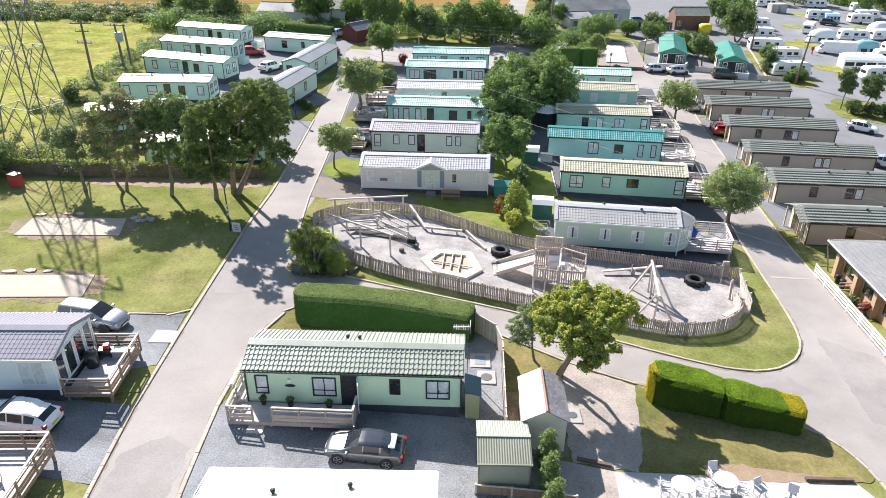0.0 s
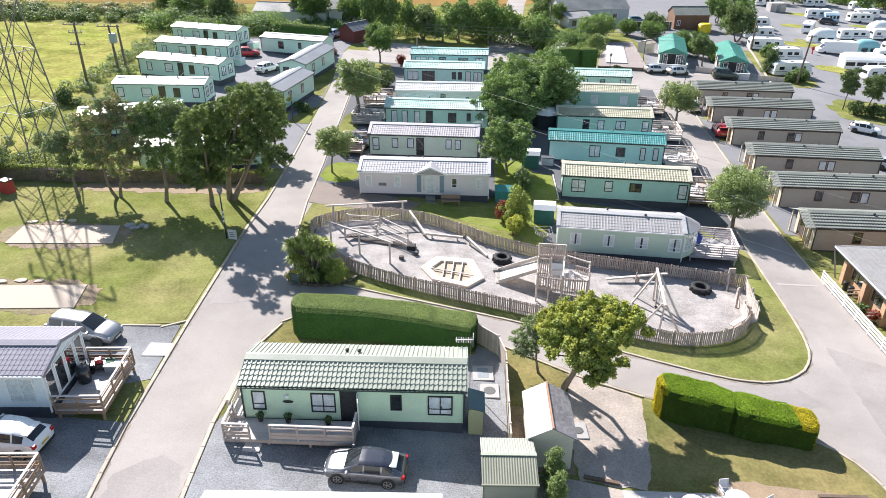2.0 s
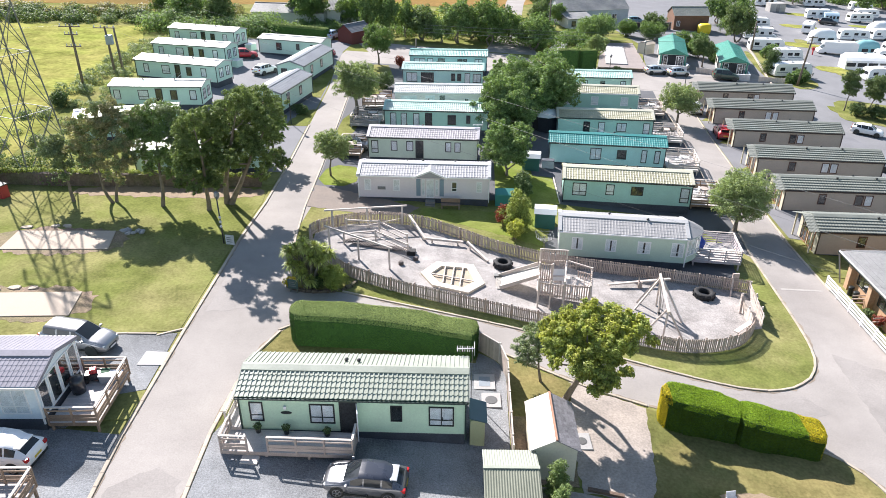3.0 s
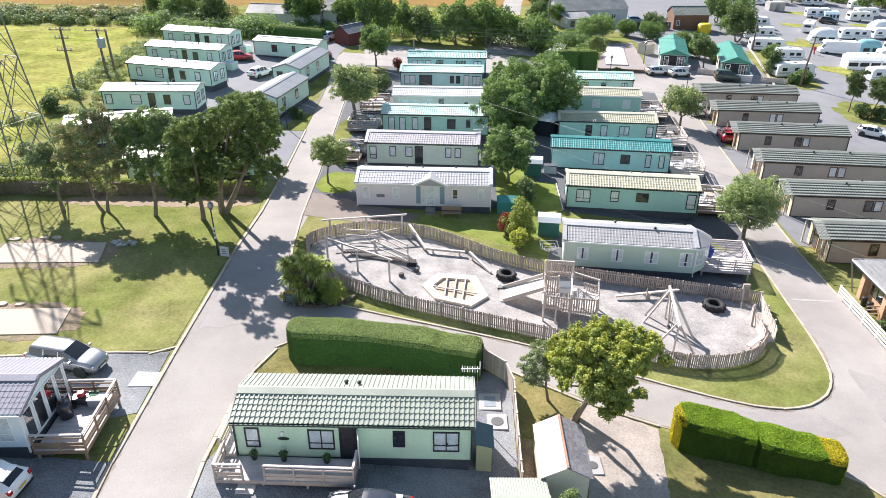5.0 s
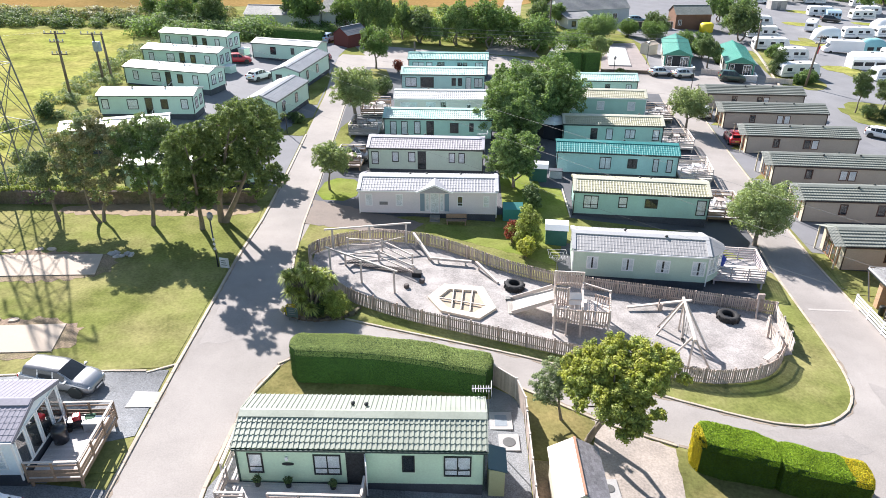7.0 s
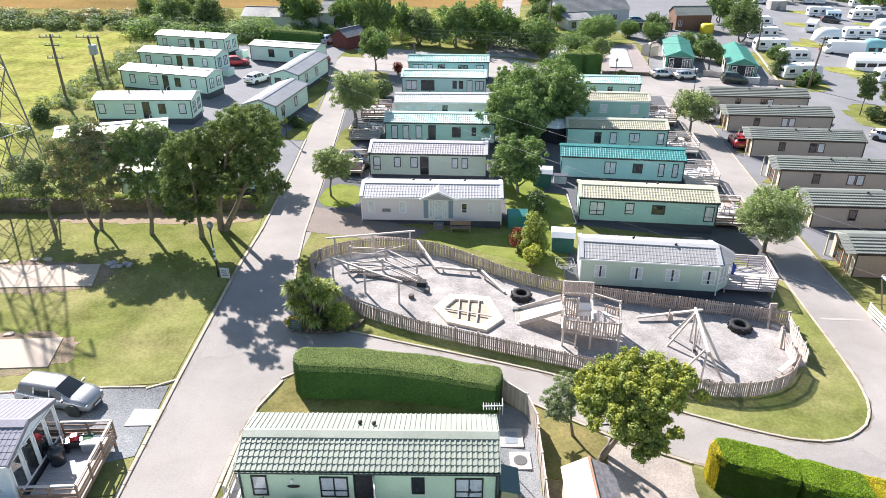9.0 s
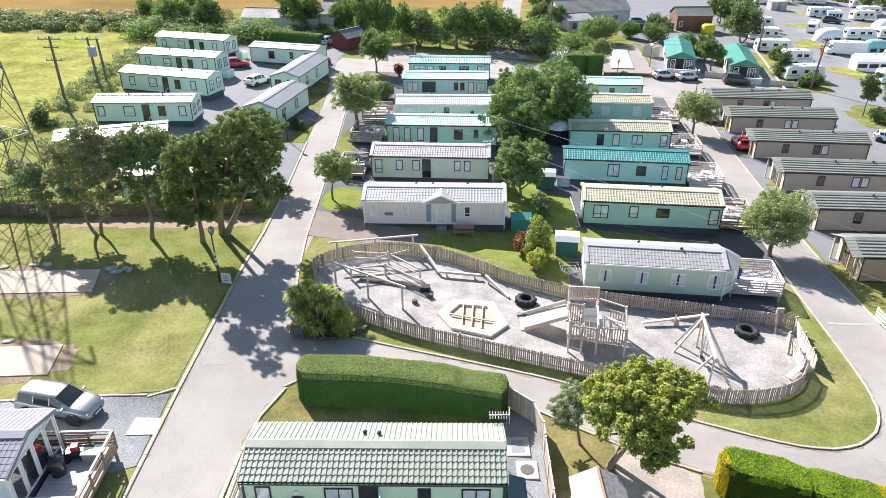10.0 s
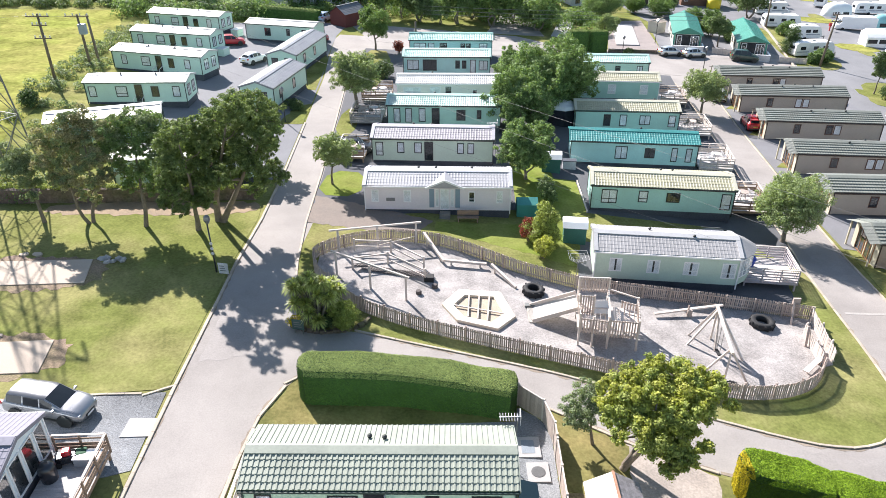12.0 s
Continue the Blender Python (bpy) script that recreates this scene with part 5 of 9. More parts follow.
tree("tree", "thin brownish tree with sparse crown", -29.4, 58.7, 9.6, 2.9, LEAFBROWN, 14, 46000, 0.075, 0.15, trunk=0.14, stems=2, group=G_, fine=0.3, tint=(0.45, LEAFDULL),
    lobes=[(-0.45, 0.1, 8.02, 1.25), (0.85, 0.5, 8.47, 1.25), (-1.95, 0.1, 6.94, 1.25), (0.55, -0.1, 6.94, 1.25), (2.15, 0.3, 7.48, 1.16), (-1.05, -0.49, 5.55, 1.25), (0.75, -0.57, 5.23, 1.16), (2.15, -0.9, 5.95, 0.98), (-0.35, -0.67, 3.98, 0.98), (1.45, -0.69, 3.77, 0.81), (-1.45, -0.37, 3.98, 0.81), (1.15, -0.59, 2.51, 0.53), (2.35, -0.74, 4.4, 0.81), (-2.25, -0.27, 5.23, 0.89), (0.35, -0.48, 2.72, 0.62)])
tree("tree", "slim grey-green tree with leaning pale trunk", -25.1, 58.7, 9.4, 2.8, LEAFDEEP, 15, 50000, 0.078, 0.3, trunk=0.16, group=G_, fine=0.3, tint=(0.3, LEAFDULL),
    lobes=[(-1.52, 1.2, 7.65, 1.25), (-0.12, 1.4, 8.28, 1.25), (1.48, 1.3, 8.1, 1.25), (2.68, 1.0, 7.3, 1.16), (-2.12, 0.9, 6.41, 1.16), (-0.52, 0.6, 6.67, 1.25), (1.08, 0.6, 6.58, 1.25), (2.48, 0.4, 5.87, 1.16), (-1.12, 0.46, 4.98, 1.07), (0.58, 0.46, 4.67, 1.07), (2.08, 0.33, 4.48, 0.89), (-0.52, 0.12, 3.65, 0.81), (1.18, 0.16, 3.25, 0.72), (3.28, 0.4, 6.41, 0.89)])
tree("tree", "broad dark pine with spreading limbs over the lawn", -19.6, 60.4, 11.2, 4.6, LEAFPINE, 16, 105000, 0.075, 0.22, trunk=0.26, stems=2, group=G_, squash=0.8, fine=0.28, puffs=8, puff=0.56, loose=0.7,
    lobes=[(3.64, -4.8, 10.92, 1.23), (4.54, -2.1, 10.07, 1.28), (2.04, -3.8, 9.87, 0.93), (5.24, -1.0, 8.83, 1.01), (3.24, -2.7, 8.92, 1.28), (5.54, -4.4, 8.74, 1.13), (3.84, -3.4, 7.59, 1.21), (4.74, -0.6, 6.55, 0.96), (2.04, -2.3, 6.26, 1.1), (4.54, -4.0, 6.55, 1.05), (2.24, -1.17, 4.42, 0.9), (4.74, -2.96, 5.02, 0.78), (2.14, -4.7, 5.89, 0.9), (3.74, -1.63, 3.51, 0.7), (4.34, -3.6, 9.87, 1.16), (2.44, 1.0, 9.4, 1.37), (4.64, 0.6, 8.83, 1.28), (0.44, 0.8, 8.26, 1.28), (3.24, 1.8, 7.5, 1.28), (-0.16, -0.4, 6.36, 1.03), (1.44, 1.2, 5.79, 1.03), (4.44, 0.5, 4.62, 0.85), (5.84, -1.93, 4.82, 0.77), (1.44, -1.3, 7.84, 1.25)])
tree("tree", "olive green pine with low boughs beside the broad pine", -20.9, 58.6, 9.4, 3.4, LEAFPINE, 17, 80000, 0.075, 0.12, trunk=0.2, stems=1, group=G_, squash=0.8, fine=0.28, puffs=8, puff=0.56, loose=0.7,
    lobes=[(1.59, -4.4, 9.68, 0.96), (2.09, -2.2, 9.4, 0.98), (0.49, -3.6, 8.57, 0.97), (0.99, -1.3, 7.75, 1.16), (2.89, -2.7, 8.39, 0.97), (0.89, -4.1, 7.38, 1.06), (1.79, -1.9, 6.55, 1.14), (-0.41, -3.2, 6.09, 0.8), (0.39, -0.84, 5.02, 1.12), (2.39, -2.3, 5.22, 0.94), (0.09, -3.61, 4.92, 0.93), (0.69, -0.96, 3.69, 1.05), (-1.11, -2.3, 3.49, 0.7), (0.69, -3.76, 3.69, 0.78), (1.49, -1.44, 3.27, 0.84), (-0.01, 0.0, 8.3, 1.11), (1.99, 0.2, 7.56, 1.11), (-0.81, -0.8, 6.83, 1.03), (1.19, 0.4, 6.27, 1.03), (-1.01, -0.75, 4.71, 0.85), (2.79, -0.15, 4.71, 0.85)])
tree("tree", "slim tree beside the lane kerb", -18.3, 71.2, 5.6, 1.7, LEAF, 18, 8000, 0.1, 0.36, (0, 0.2), 12, 0.12, 1)
tree("tree", "young pale green tree on a small lawn", -11.9, 68.6, 4.8, 2.1, LEAFPALE, 19, 26000, 0.065, 0.36, (0.3, 0), 26, 0.1, 1)
tree("tree", "round pale green lane-side tree", -12.5, 88.9, 7.2, 3.1, LEAFPALE, 20, 46000, 0.08, 0.32, (0.2, 0), 36, 0.24, 1)
tree("tree", "green tree near the lane end", -13.4, 118.3, 6.6, 2.8, LEAF, 21, 26000, 0.09, 0.25, (0, 0), 30, 0.16, 1)
tree("tree", "round pale green tree beside the lane", 26.9, 62.2, 5.9, 2.95, LEAFPALE, 22, 52000, 0.07, 0.16, (0.3, 0.3), 48, 0.2, 1, fine=0.32)
tree("tree", "round pale green tree beside parked cars", 29.8, 95.6, 5.6, 2.9, LEAFPALE, 23, 36000, 0.075, 0.26, (0, 0), 36, 0.16, 1)
M_ = "dark trees between caravan rows"
tree("tree", "dusty green tree between caravan rows", 6.1, 72.2, 6.3, 2.85, LEAFDEEP, 24, 34000, 0.1, 0.1, (0, 0), 30, 0.17, 1, group=M_)
tree("tree", "olive green sycamore between caravan rows", 6.3, 85.6, 7.2, 4.0, LEAFDEEP, 25, 46000, 0.115, 0.04, (0, 0), 26, 0.2, 2, group=M_)
tree("tree", "large dusty green sycamore", 10.3, 92.8, 8.7, 5.5, LEAFDEEP, 26, 70000, 0.125, 0.04, (0.5, 0), 40, 0.26, 2, group=M_)
tree("tree", "large olive green sycamore", 7.2, 98.0, 6.8, 3.2, LEAFDEEP, 27, 30000, 0.125, 0.06, (0, 0), 20, 0.22, 2, group=M_)
shrub("shrub", "low shrub with yellow-green shoots", 6.3, 57.2, 2.4, 1.0, LEAFBRIGHT, 28, 2500, 0.12)
shrub("shrub", "reddish shrub at the lawn edge", 5.4, 59.8, 2.4, 0.9, LEAFRED, 29, 1500, 0.1)
shrub("shrub", "green garden shrub behind the lawn", 6.6, 59.2, 4.2, 1.7, LEAFGREEN, 30, 9000, 0.1, column=True)
shrub("shrub", "pale green shrub between caravans", 7.6, 66.6, 3.0, 1.3, LEAFGREY, 31, 2500, 0.12)
shrub("shrub", "rounded clipped shrub with yellow-green top", -7.5, 46.6, 2.2, 1.15, LEAFGREEN, 32, 9000, 0.06, 12)
shrub("shrub", "small orange-yellow flowering bush", -10.7, 46.3, 1.0, 0.5, LEAFGOLD, 33, 700, 0.07)
shrub("shrub", "dark green shrub by the lane", -10.7, 104, 2.3, 1.6, LEAFDARK, 34, 2500, 0.13)
shrub("shrub", "red-leaved shrub by the caravans", -9.7, 117, 2.0, 1.1, LEAFRED, 35, 1200, 0.13)
shrub("shrub", "small rounded shrub on a grass verge", -19.6, 89, 1.4, 1.5, LEAFDARK, 36, 1800, 0.12)
shrub("shrub", "tall dark column of shrub at the yard corner", 55.3, 131.4, 5.2, 2.1, LEAFDARK, 96, 9000, 0.1, 12, column=True)
for sx, sy, sh, sr in ((7.05, 28.0, 3.1, 0.85), (7.1, 26.4, 3.1, 0.85), (7.15, 24.8, 2.8, 0.8)):
    shrub("shrub", "tall narrow green shrub beside the sheds", sx, sy, sh, sr, LEAFCOL, int(sy), 5200, 0.06, 9, column=True)


def cordyline(x, y):
    t = thing("cordyline", "spiky green cordyline palm clump at the bend", "palm", at(x, y))
    rnd = random.Random(8)
    for k in range(24):
        a = 2.4 * k
        c = Vector((math.cos(a) * 1.75 * math.sqrt(k / 24), math.sin(a) * 1.3 * math.sqrt(k / 24), 3.55 - 1.1 * k / 24 + rnd.uniform(-0.25, 0.25) - 1.2 * (k % 4 == 3)))
        bm = bmesh.new()
        tube(bm, [(c.x * 0.25, c.y * 0.25, -0.2), (c.x * 0.5, c.y * 0.5, c.z * 0.5), c], [0.12, 0.09, 0.07], 7)
        part("stem", bm, TRUNK, t, smooth=True)
        bm = bmesh.new()
        for j in range(150):
            a, e = rnd.uniform(0, 6.28), rnd.uniform(-0.7, 1.45)
            d = Vector((math.cos(a) * math.cos(e), math.sin(a) * math.cos(e), math.sin(e)))
            s = Vector((-math.sin(a), math.cos(a), 0)) * 0.04
            l = rnd.uniform(0.45, 0.8)
            m = c + d * l * 0.55
            e_ = c + d * l + Vector((0, 0, -0.28 * l))
            p = [bm.verts.new(q) for q in (c - s, c + s, m + s, m - s, e_)]
            bm.faces.new(p[:4])
            bm.faces.new((p[3], p[2], p[4]))
        part("leaf_head", bm, mat("cordyline_leaves", (0.37, 0.41, 0.14), 0.5, 0.2, 0.8, 8.0, 0.0, island=0.5, translucent=0.42), t)
    return t


cordyline(-9.3, 46.7)
shrub("shrub", "dark round bush beside the pylon field", -48.2, 84.8, 2.2, 1.5, LEAFDARK, 42, 2500, 0.12)
shrub("shrub", "tall dark green bush by the wall end", -42.2, 60.0, 3.6, 2.2, LEAFGREY, 43, 7000, 0.1)
shrub("shrub", "dark undergrowth below the palm clump", -9.0, 46.8, 1.5, 1.2, LEAFDARK, 41, 3000, 0.09)

# belt of trees and scrub at the back of the park
far_trees = [("far_tree", tree("tree", "green tree in the belt behind the park", 5.1, 139.8, 9.0, 4.2, LEAF, 51, 10000, 0.2, 0.12, (0, 0), 26, 0.2, 2, group="tree belt")),
             ("far_tree", tree("tree", "green tree in the belt behind the park", -1.0, 140.5, 8.6, 3.6, LEAFDEEP, 52, 9000, 0.2, 0.1, (0, 0), 24, 0.2, 2, group="tree belt")),
             ("far_tree", tree("tree", "grey-green tree in the belt behind the park", -7.8, 140.8, 6.4, 3.5, LEAFGREY, 53, 8000, 0.19, 0.1, (0, 0), 24, 0.2, 2, group="tree belt")),
             ("far_tree", tree("tree", "dark green tree in the belt behind the park", 13.2, 138.4, 6.6, 4.2, LEAFDEEP, 54, 9000, 0.2, 0.1, (0, 0), 24, 0.2, 2, group="tree belt"))]
rnd = random.Random(77)
BELT = [(-30.1, 146, 9), (-33, 150, 9), (-47, 141, 6.5), (-54, 143, 6), (-60, 146, 5), (-51, 149, 7), (59, 162, 8), (62, 186, 7), (46.5, 147, 4.3), (66, 182, 8), (41, 162, 5), (90, 238, 8), (100, 235, 7), (114, 221, 8), (129, 238, 9), (106, 240, 8), (120, 236, 8), (140, 240, 9), (150, 225, 9), (80, 240, 7), (72, 245, 8), (62, 240, 7), (-27, 168, 6)]
for k, (bx, by, bh) in enumerate(BELT):
    src = far_trees[k % 4][1]
    s = bh / (9.0, 8.6, 6.4, 6.6)[k % 4]
    c = copy_thing(src, pose(bx, by, gz(bx, by), 0, 0, rnd.uniform(0, 360)) @ Matrix.Diagonal((s * rnd.uniform(0.85, 1.1), s * rnd.uniform(0.85, 1.1), s, 1)))

for bx, by, k, sw, sz in ((-18.2, 141.0, 1, 0.66, 1.12), (-14.8, 141.4, 1, 0.7, 1.08), (-11.2, 142.6, 1, 0.6, 0.9), (-4.2, 139.0, 3, 0.6, 0.72), (9.2, 143.0, 0, 0.6, 0.7), (17.6, 176.0, 1, 0.8, 0.8), (16.0, 163.0, 2, 0.8, 0.9), (20.5, 168.0, 1, 0.6, 0.6), (1.8, 146.0, 2, 1.0, 1.0), (-22.5, 147.0, 0, 0.7, 0.8)):
    copy_thing(far_trees[k][1], pose(bx, by, gz(bx, by), 0, 0, rnd.uniform(0, 360)) @ Matrix.Diagonal((sw, sw, sz, 1)))
shrub("shrub", "broad dark green bush before the stone house", 27.6, 154.0, 5.4, 5.2, LEAFDEEP, 91, 16000, 0.16, 18)
tree("tree", "thin pale-leaved tree before a clipped hedge", 22.9, 129.0, 5.4, 2.0, LEAFPALE, 92, 9000, 0.11, 0.4, (0.9, 0.2), 12, 0.1, 1)


for sx, sy, sh, sr in ((58.3, 109.1, 7.0, 1.6), (61.9, 108.9, 6.4, 1.9)):
    tree("tree", "slim young tree on the grass bank", sx, sy, sh, sr, LEAFGREY, int(sx), 16000, 0.085, 0.22, (0.2, 0), 28, 0.1, 1)
for sx, sy, sh, sr in ((59.0, 106.4, 2.2, 1.5), (61.0, 105.4, 2.4, 1.7), (63.6, 105.6, 2.6, 1.8), (66.5, 107.4, 2.6, 1.8), (69.0, 107.0, 2.2, 1.6)):
    shrub("shrub", "dark green shrub on the grass bank", sx, sy, sh, sr, LEAFDARK, int(sx * 10), 2600, 0.11)
for sx, sy, sh, sr in ((58.4, 126.2, 2.5, 1.7), (56.7, 125.4, 1.8, 1.2), (45.1, 141.5, 4.2, 2.4), (39.5, 157.3, 4.2, 3.0), (44.0, 150.0, 3.4, 2.4), (61.0, 173.0, 5.0, 3.2), (35.0, 160.0, 3.6, 2.6), (47.5, 137.5, 2.6, 1.8), (60.5, 146.0, 2.6, 1.8)):
    shrub("shrub", "rounded dark green bush among the lodges", sx, sy, sh, sr, LEAF, int(sx * 10), 6000, 0.15, 12)


def scrub(name, label, outline_fn, count, leaf, seed, h=1.6, size=0.24, per=200, lift=0.0):
    """Rough hedgerow growth: overlapping mounds of leaves and twigs."""
    rng = random.Random(seed)
    centres, radii = [], []
    for k in range(count):
        x, y = outline_fn(rng.random(), rng.random())
        r = h * rng.uniform(0.45, 0.95)
        centres.append((x, y, gz(x, y) + r * 0.35 + lift))
        radii.append(r)
    ob = part(name, leaf_mesh(name, centres, radii, count * per, size * 0.72, leaf, seed, squash=0.75), None)
    return tagged(ob, label, "scrub", kind="stuff")


scrub("hedgerow", "rough hedgerow scrub along the meadow edge", lambda u, v: (-130 + 74 * u, 126 + 19 * u + (v - 0.5) * 13), 300, LEAFGREY, 61, 1.7, 0.26)
scrub("hedgerow", "dark hedgerow scrub behind the meadow", lambda u, v: (-130 + 82 * u, 134 + 19 * u + (v - 0.5) * 9), 170, LEAFBROWN, 62, 1.8, 0.28)
scrub("hedgerow", "tangled scrub bank below the utility poles", lambda u, v: (-51.5 + (v - 0.5) * 7 + 5 * u, 128 - 58 * u), 90, LEAFDULL, 63, 1.2, 0.18)
scrub("hedgerow", "bushy scrub beside the pylon", lambda u, v: (-49 + 14 * u, 64.5 + (v - 0.5) * 5), 34, LEAFGREY, 64, 1.5, 0.16)
scrub("hedgerow", "dark scrub under the tree belt", lambda u, v: (-36 + 62 * u, 141 + 10 * math.sin(3 * u) + (v - 0.5) * 16), 190, LEAF, 65, 2.2, 0.28)
scrub("hedgerow", "dark bushes behind the mint caravans", lambda u, v: (-58 + 24 * u, 134 + 6 * u + (v - 0.5) * 9), 70, LEAFDEEP, 70, 3.4, 0.3, 260)
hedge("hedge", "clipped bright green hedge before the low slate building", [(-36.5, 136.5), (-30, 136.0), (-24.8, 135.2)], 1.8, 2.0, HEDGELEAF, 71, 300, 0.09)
scrub("hedgerow", "pale reeds and scrub behind the trees", lambda u, v: (-40 + 52 * u, 166 + (v - 0.5) * 18), 110, LEAFGREEN, 66, 2.2, 0.3)
scrub("hedgerow", "green scrub beyond the touring field", lambda u, v: (66 + 100 * u, 246 + (v - 0.5) * 12), 120, LEAF, 67, 3.0, 0.35)
scrub("wall_top_growth", "grass and ivy growing along the wall top", lambda u, v: (-45 + 27 * u, 60.75 + 3.9 * u + (v - 0.5) * 0.6), 150, LEAFGREEN, 68, 0.38, 0.08, 160, 1.15)
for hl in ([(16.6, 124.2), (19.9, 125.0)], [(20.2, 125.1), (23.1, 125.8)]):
    hedge("hedge", "tall clipped hedge before paving, side shade in its leaf colour", hl, 1.8, 3.3, HEDGELEAF, 69, 420, 0.07)
shrub("shrub", "small rounded bush before a low wall", 26.3, 123.9, 1.3, 1.0, LEAFGREY, 94, 2500, 0.11)

# long stone wall between lawn and caravans
wall = tagged(new("stone_wall"), "long dark stone garden wall along the lawn", "wall", kind="structure")
line = [(-46, 60.2), (-43, 60.8), (-36.6, 61.3), (-26.6, 62.9), (-17.6, 64.6)]
bm = bmesh.new()
rows = [(0.0, -0.2), (0.04, 0.5), (0.1, 1.0), (0.3, 1.1), (0.5, 1.0), (0.56, 0.5), (0.6, -0.2)]
prev = None
for k, (px_, py_, tn) in enumerate(along(line, 0.5)):
    nx, ny = -math.sin(radians(tn)), math.cos(radians(tn))
    ring = [bm.verts.new((px_ + nx * (u + random.uniform(-0.03, 0.03)), py_ + ny * u, gz(px_, py_) + v * 1.15 + random.uniform(-0.05, 0.05))) for u, v in rows]
    if prev:
        for a in range(len(rows) - 1):
            bm.faces.new((prev[a], prev[a + 1], ring[a + 1], ring[a]))
    prev = ring
part("wall_body", bm, WALLSTONE, wall)

# ---- play area ----
def picket_fence(line, label, h=1.15, step=0.135, mats=(None, None), post_every=1.9, smooth=1, group="play area fence"):
    """Posts, two rails between them, and pickets, each piece its own; standing on the slope."""
    f = thing("picket_fence", label, "fence", group=group)
    line = smooth_line(line, smooth)
    timber = mats[0] or TIMBER
    pick = mesh_from("picket", *picket_shape(h), timber)
    posts = along(line, post_every)
    for x, y, tn in posts:
        part("post", boxes((-0.05, -0.05, -0.3, 0.05, 0.05, h + 0.04)), timber, f).matrix_basis = pose(x, y, gz(x, y), 0, 0, tn) @ Matrix.Translation((0, 0.07, 0))
    ends = posts + [(*line[-1], 0)]
    for a, b in zip(ends, ends[1:]):
        if math.hypot(a[0] - b[0], a[1] - b[1]) < 0.2:
            continue
        for z in (0.3, h - 0.22):
            part("rail", beams(0.045, ((a[0], a[1], gz(a[0]) + z), (b[0], b[1], gz(b[0]) + z)), d=0.09), timber, f)
    for x, y, tn in along(line, step):
        ob = new("picket", pick)
        ob.parent = f
        ob.matrix_basis = pose(x, y, gz(x, y) + random.uniform(-0.015, 0.015), random.uniform(-1.5, 1.5), random.uniform(-1.2, 1.2), tn + random.uniform(-3, 3)) @ Matrix.Translation((0, -0.045, 0))
    return f


def picket_shape(h, w=0.098, t=0.022):
    o = [(-w / 2, 0.04), (w / 2, 0.04), (w / 2, h - 0.03), (0.0, h), (-w / 2, h - 0.03)]
    verts = [(x, -t / 2, z) for x, z in o] + [(x, t / 2, z) for x, z in o]
    faces = [(0, 1, 2, 3, 4), (9, 8, 7, 6, 5)] + [(k, 5 + k, 5 + (k + 1) % 5, (k + 1) % 5) for k in range(5)]
    return verts, faces


picket_fence(FENCE_NEAR[:8], "weathered brown picket fence along the near side")
picket_fence(FENCE_NEAR[7:], "weathered brown picket fence round the near end")
picket_fence(FENCE_FAR[:6], "weathered brown picket fence before the sage caravan")
picket_fence(FENCE_FAR[5:], "weathered brown picket fence round the far end")
picket_fence([(24.2, 50.5), (23.9, 48.0), (23.6, 45.65)], "pale sunlit picket fence at the play area entrance", 1.15, 0.115, (PALETIMBER, None))
picket_fence([(22.95, 48.6), (22.8, 47.0), (22.75, 45.5)], "short pale picket fence inside the entrance", 1.1, 0.115, (PALETIMBER, None))


def post_thing(name, label, category, pieces, material=None):
    """A simple timber thing out of named bars: name, a, b, width, depth."""
    x0, y0 = pieces[0][1][0], pieces[0][1][1]
    t = thing(name, label, category, at(x0, y0))
    o = Vector((x0, y0, gz(x0, y0)))
    for piece in pieces:
        n, a, b, w, d = piece[:5]
        a = Vector((a[0], a[1], gz(a[0]) + a[2])) - o
        b = Vector((b[0], b[1], gz(b[0]) + b[2])) - o
        part(n, beams(w, (a, b), d=d), piece[5] if len(piece) > 5 else material or PALETIMBER, t)
    return t


Z3 = lambda p, z: (p[0], p[1], z)
# two long overhead handrails with their posts
fr = [(-9.0, 52.9), (-6.4, 51.4), (-3.8, 50.2)]
post_thing("handrail_frame", "pale timber overhead rail on three posts", "play frame", [("post", Z3(p, -0.3), Z3(p, 1.95), 0.14, 0.14) for p in fr] + [("top_rail", (-9.35, 53.1, 1.98), (-3.55, 50.05, 1.98), 0.12, 0.12)])
bk = [(-9.4, 56.4), (-6.5, 57.2), (-3.6, 58.3)]
post_thing("handrail_frame", "pale timber overhead rail beside the fence", "play frame", [("post", Z3(p, -0.3), Z3(p, 1.9), 0.14, 0.14) for p in bk] + [("top_rail", (-10.0, 56.15, 1.93), (-3.2, 58.4, 1.93), 0.12, 0.12), ("slack_rope", (-6.4, 57.2, 0.35), (-3.7, 58.2, 0.75), 0.05, 0.05)])


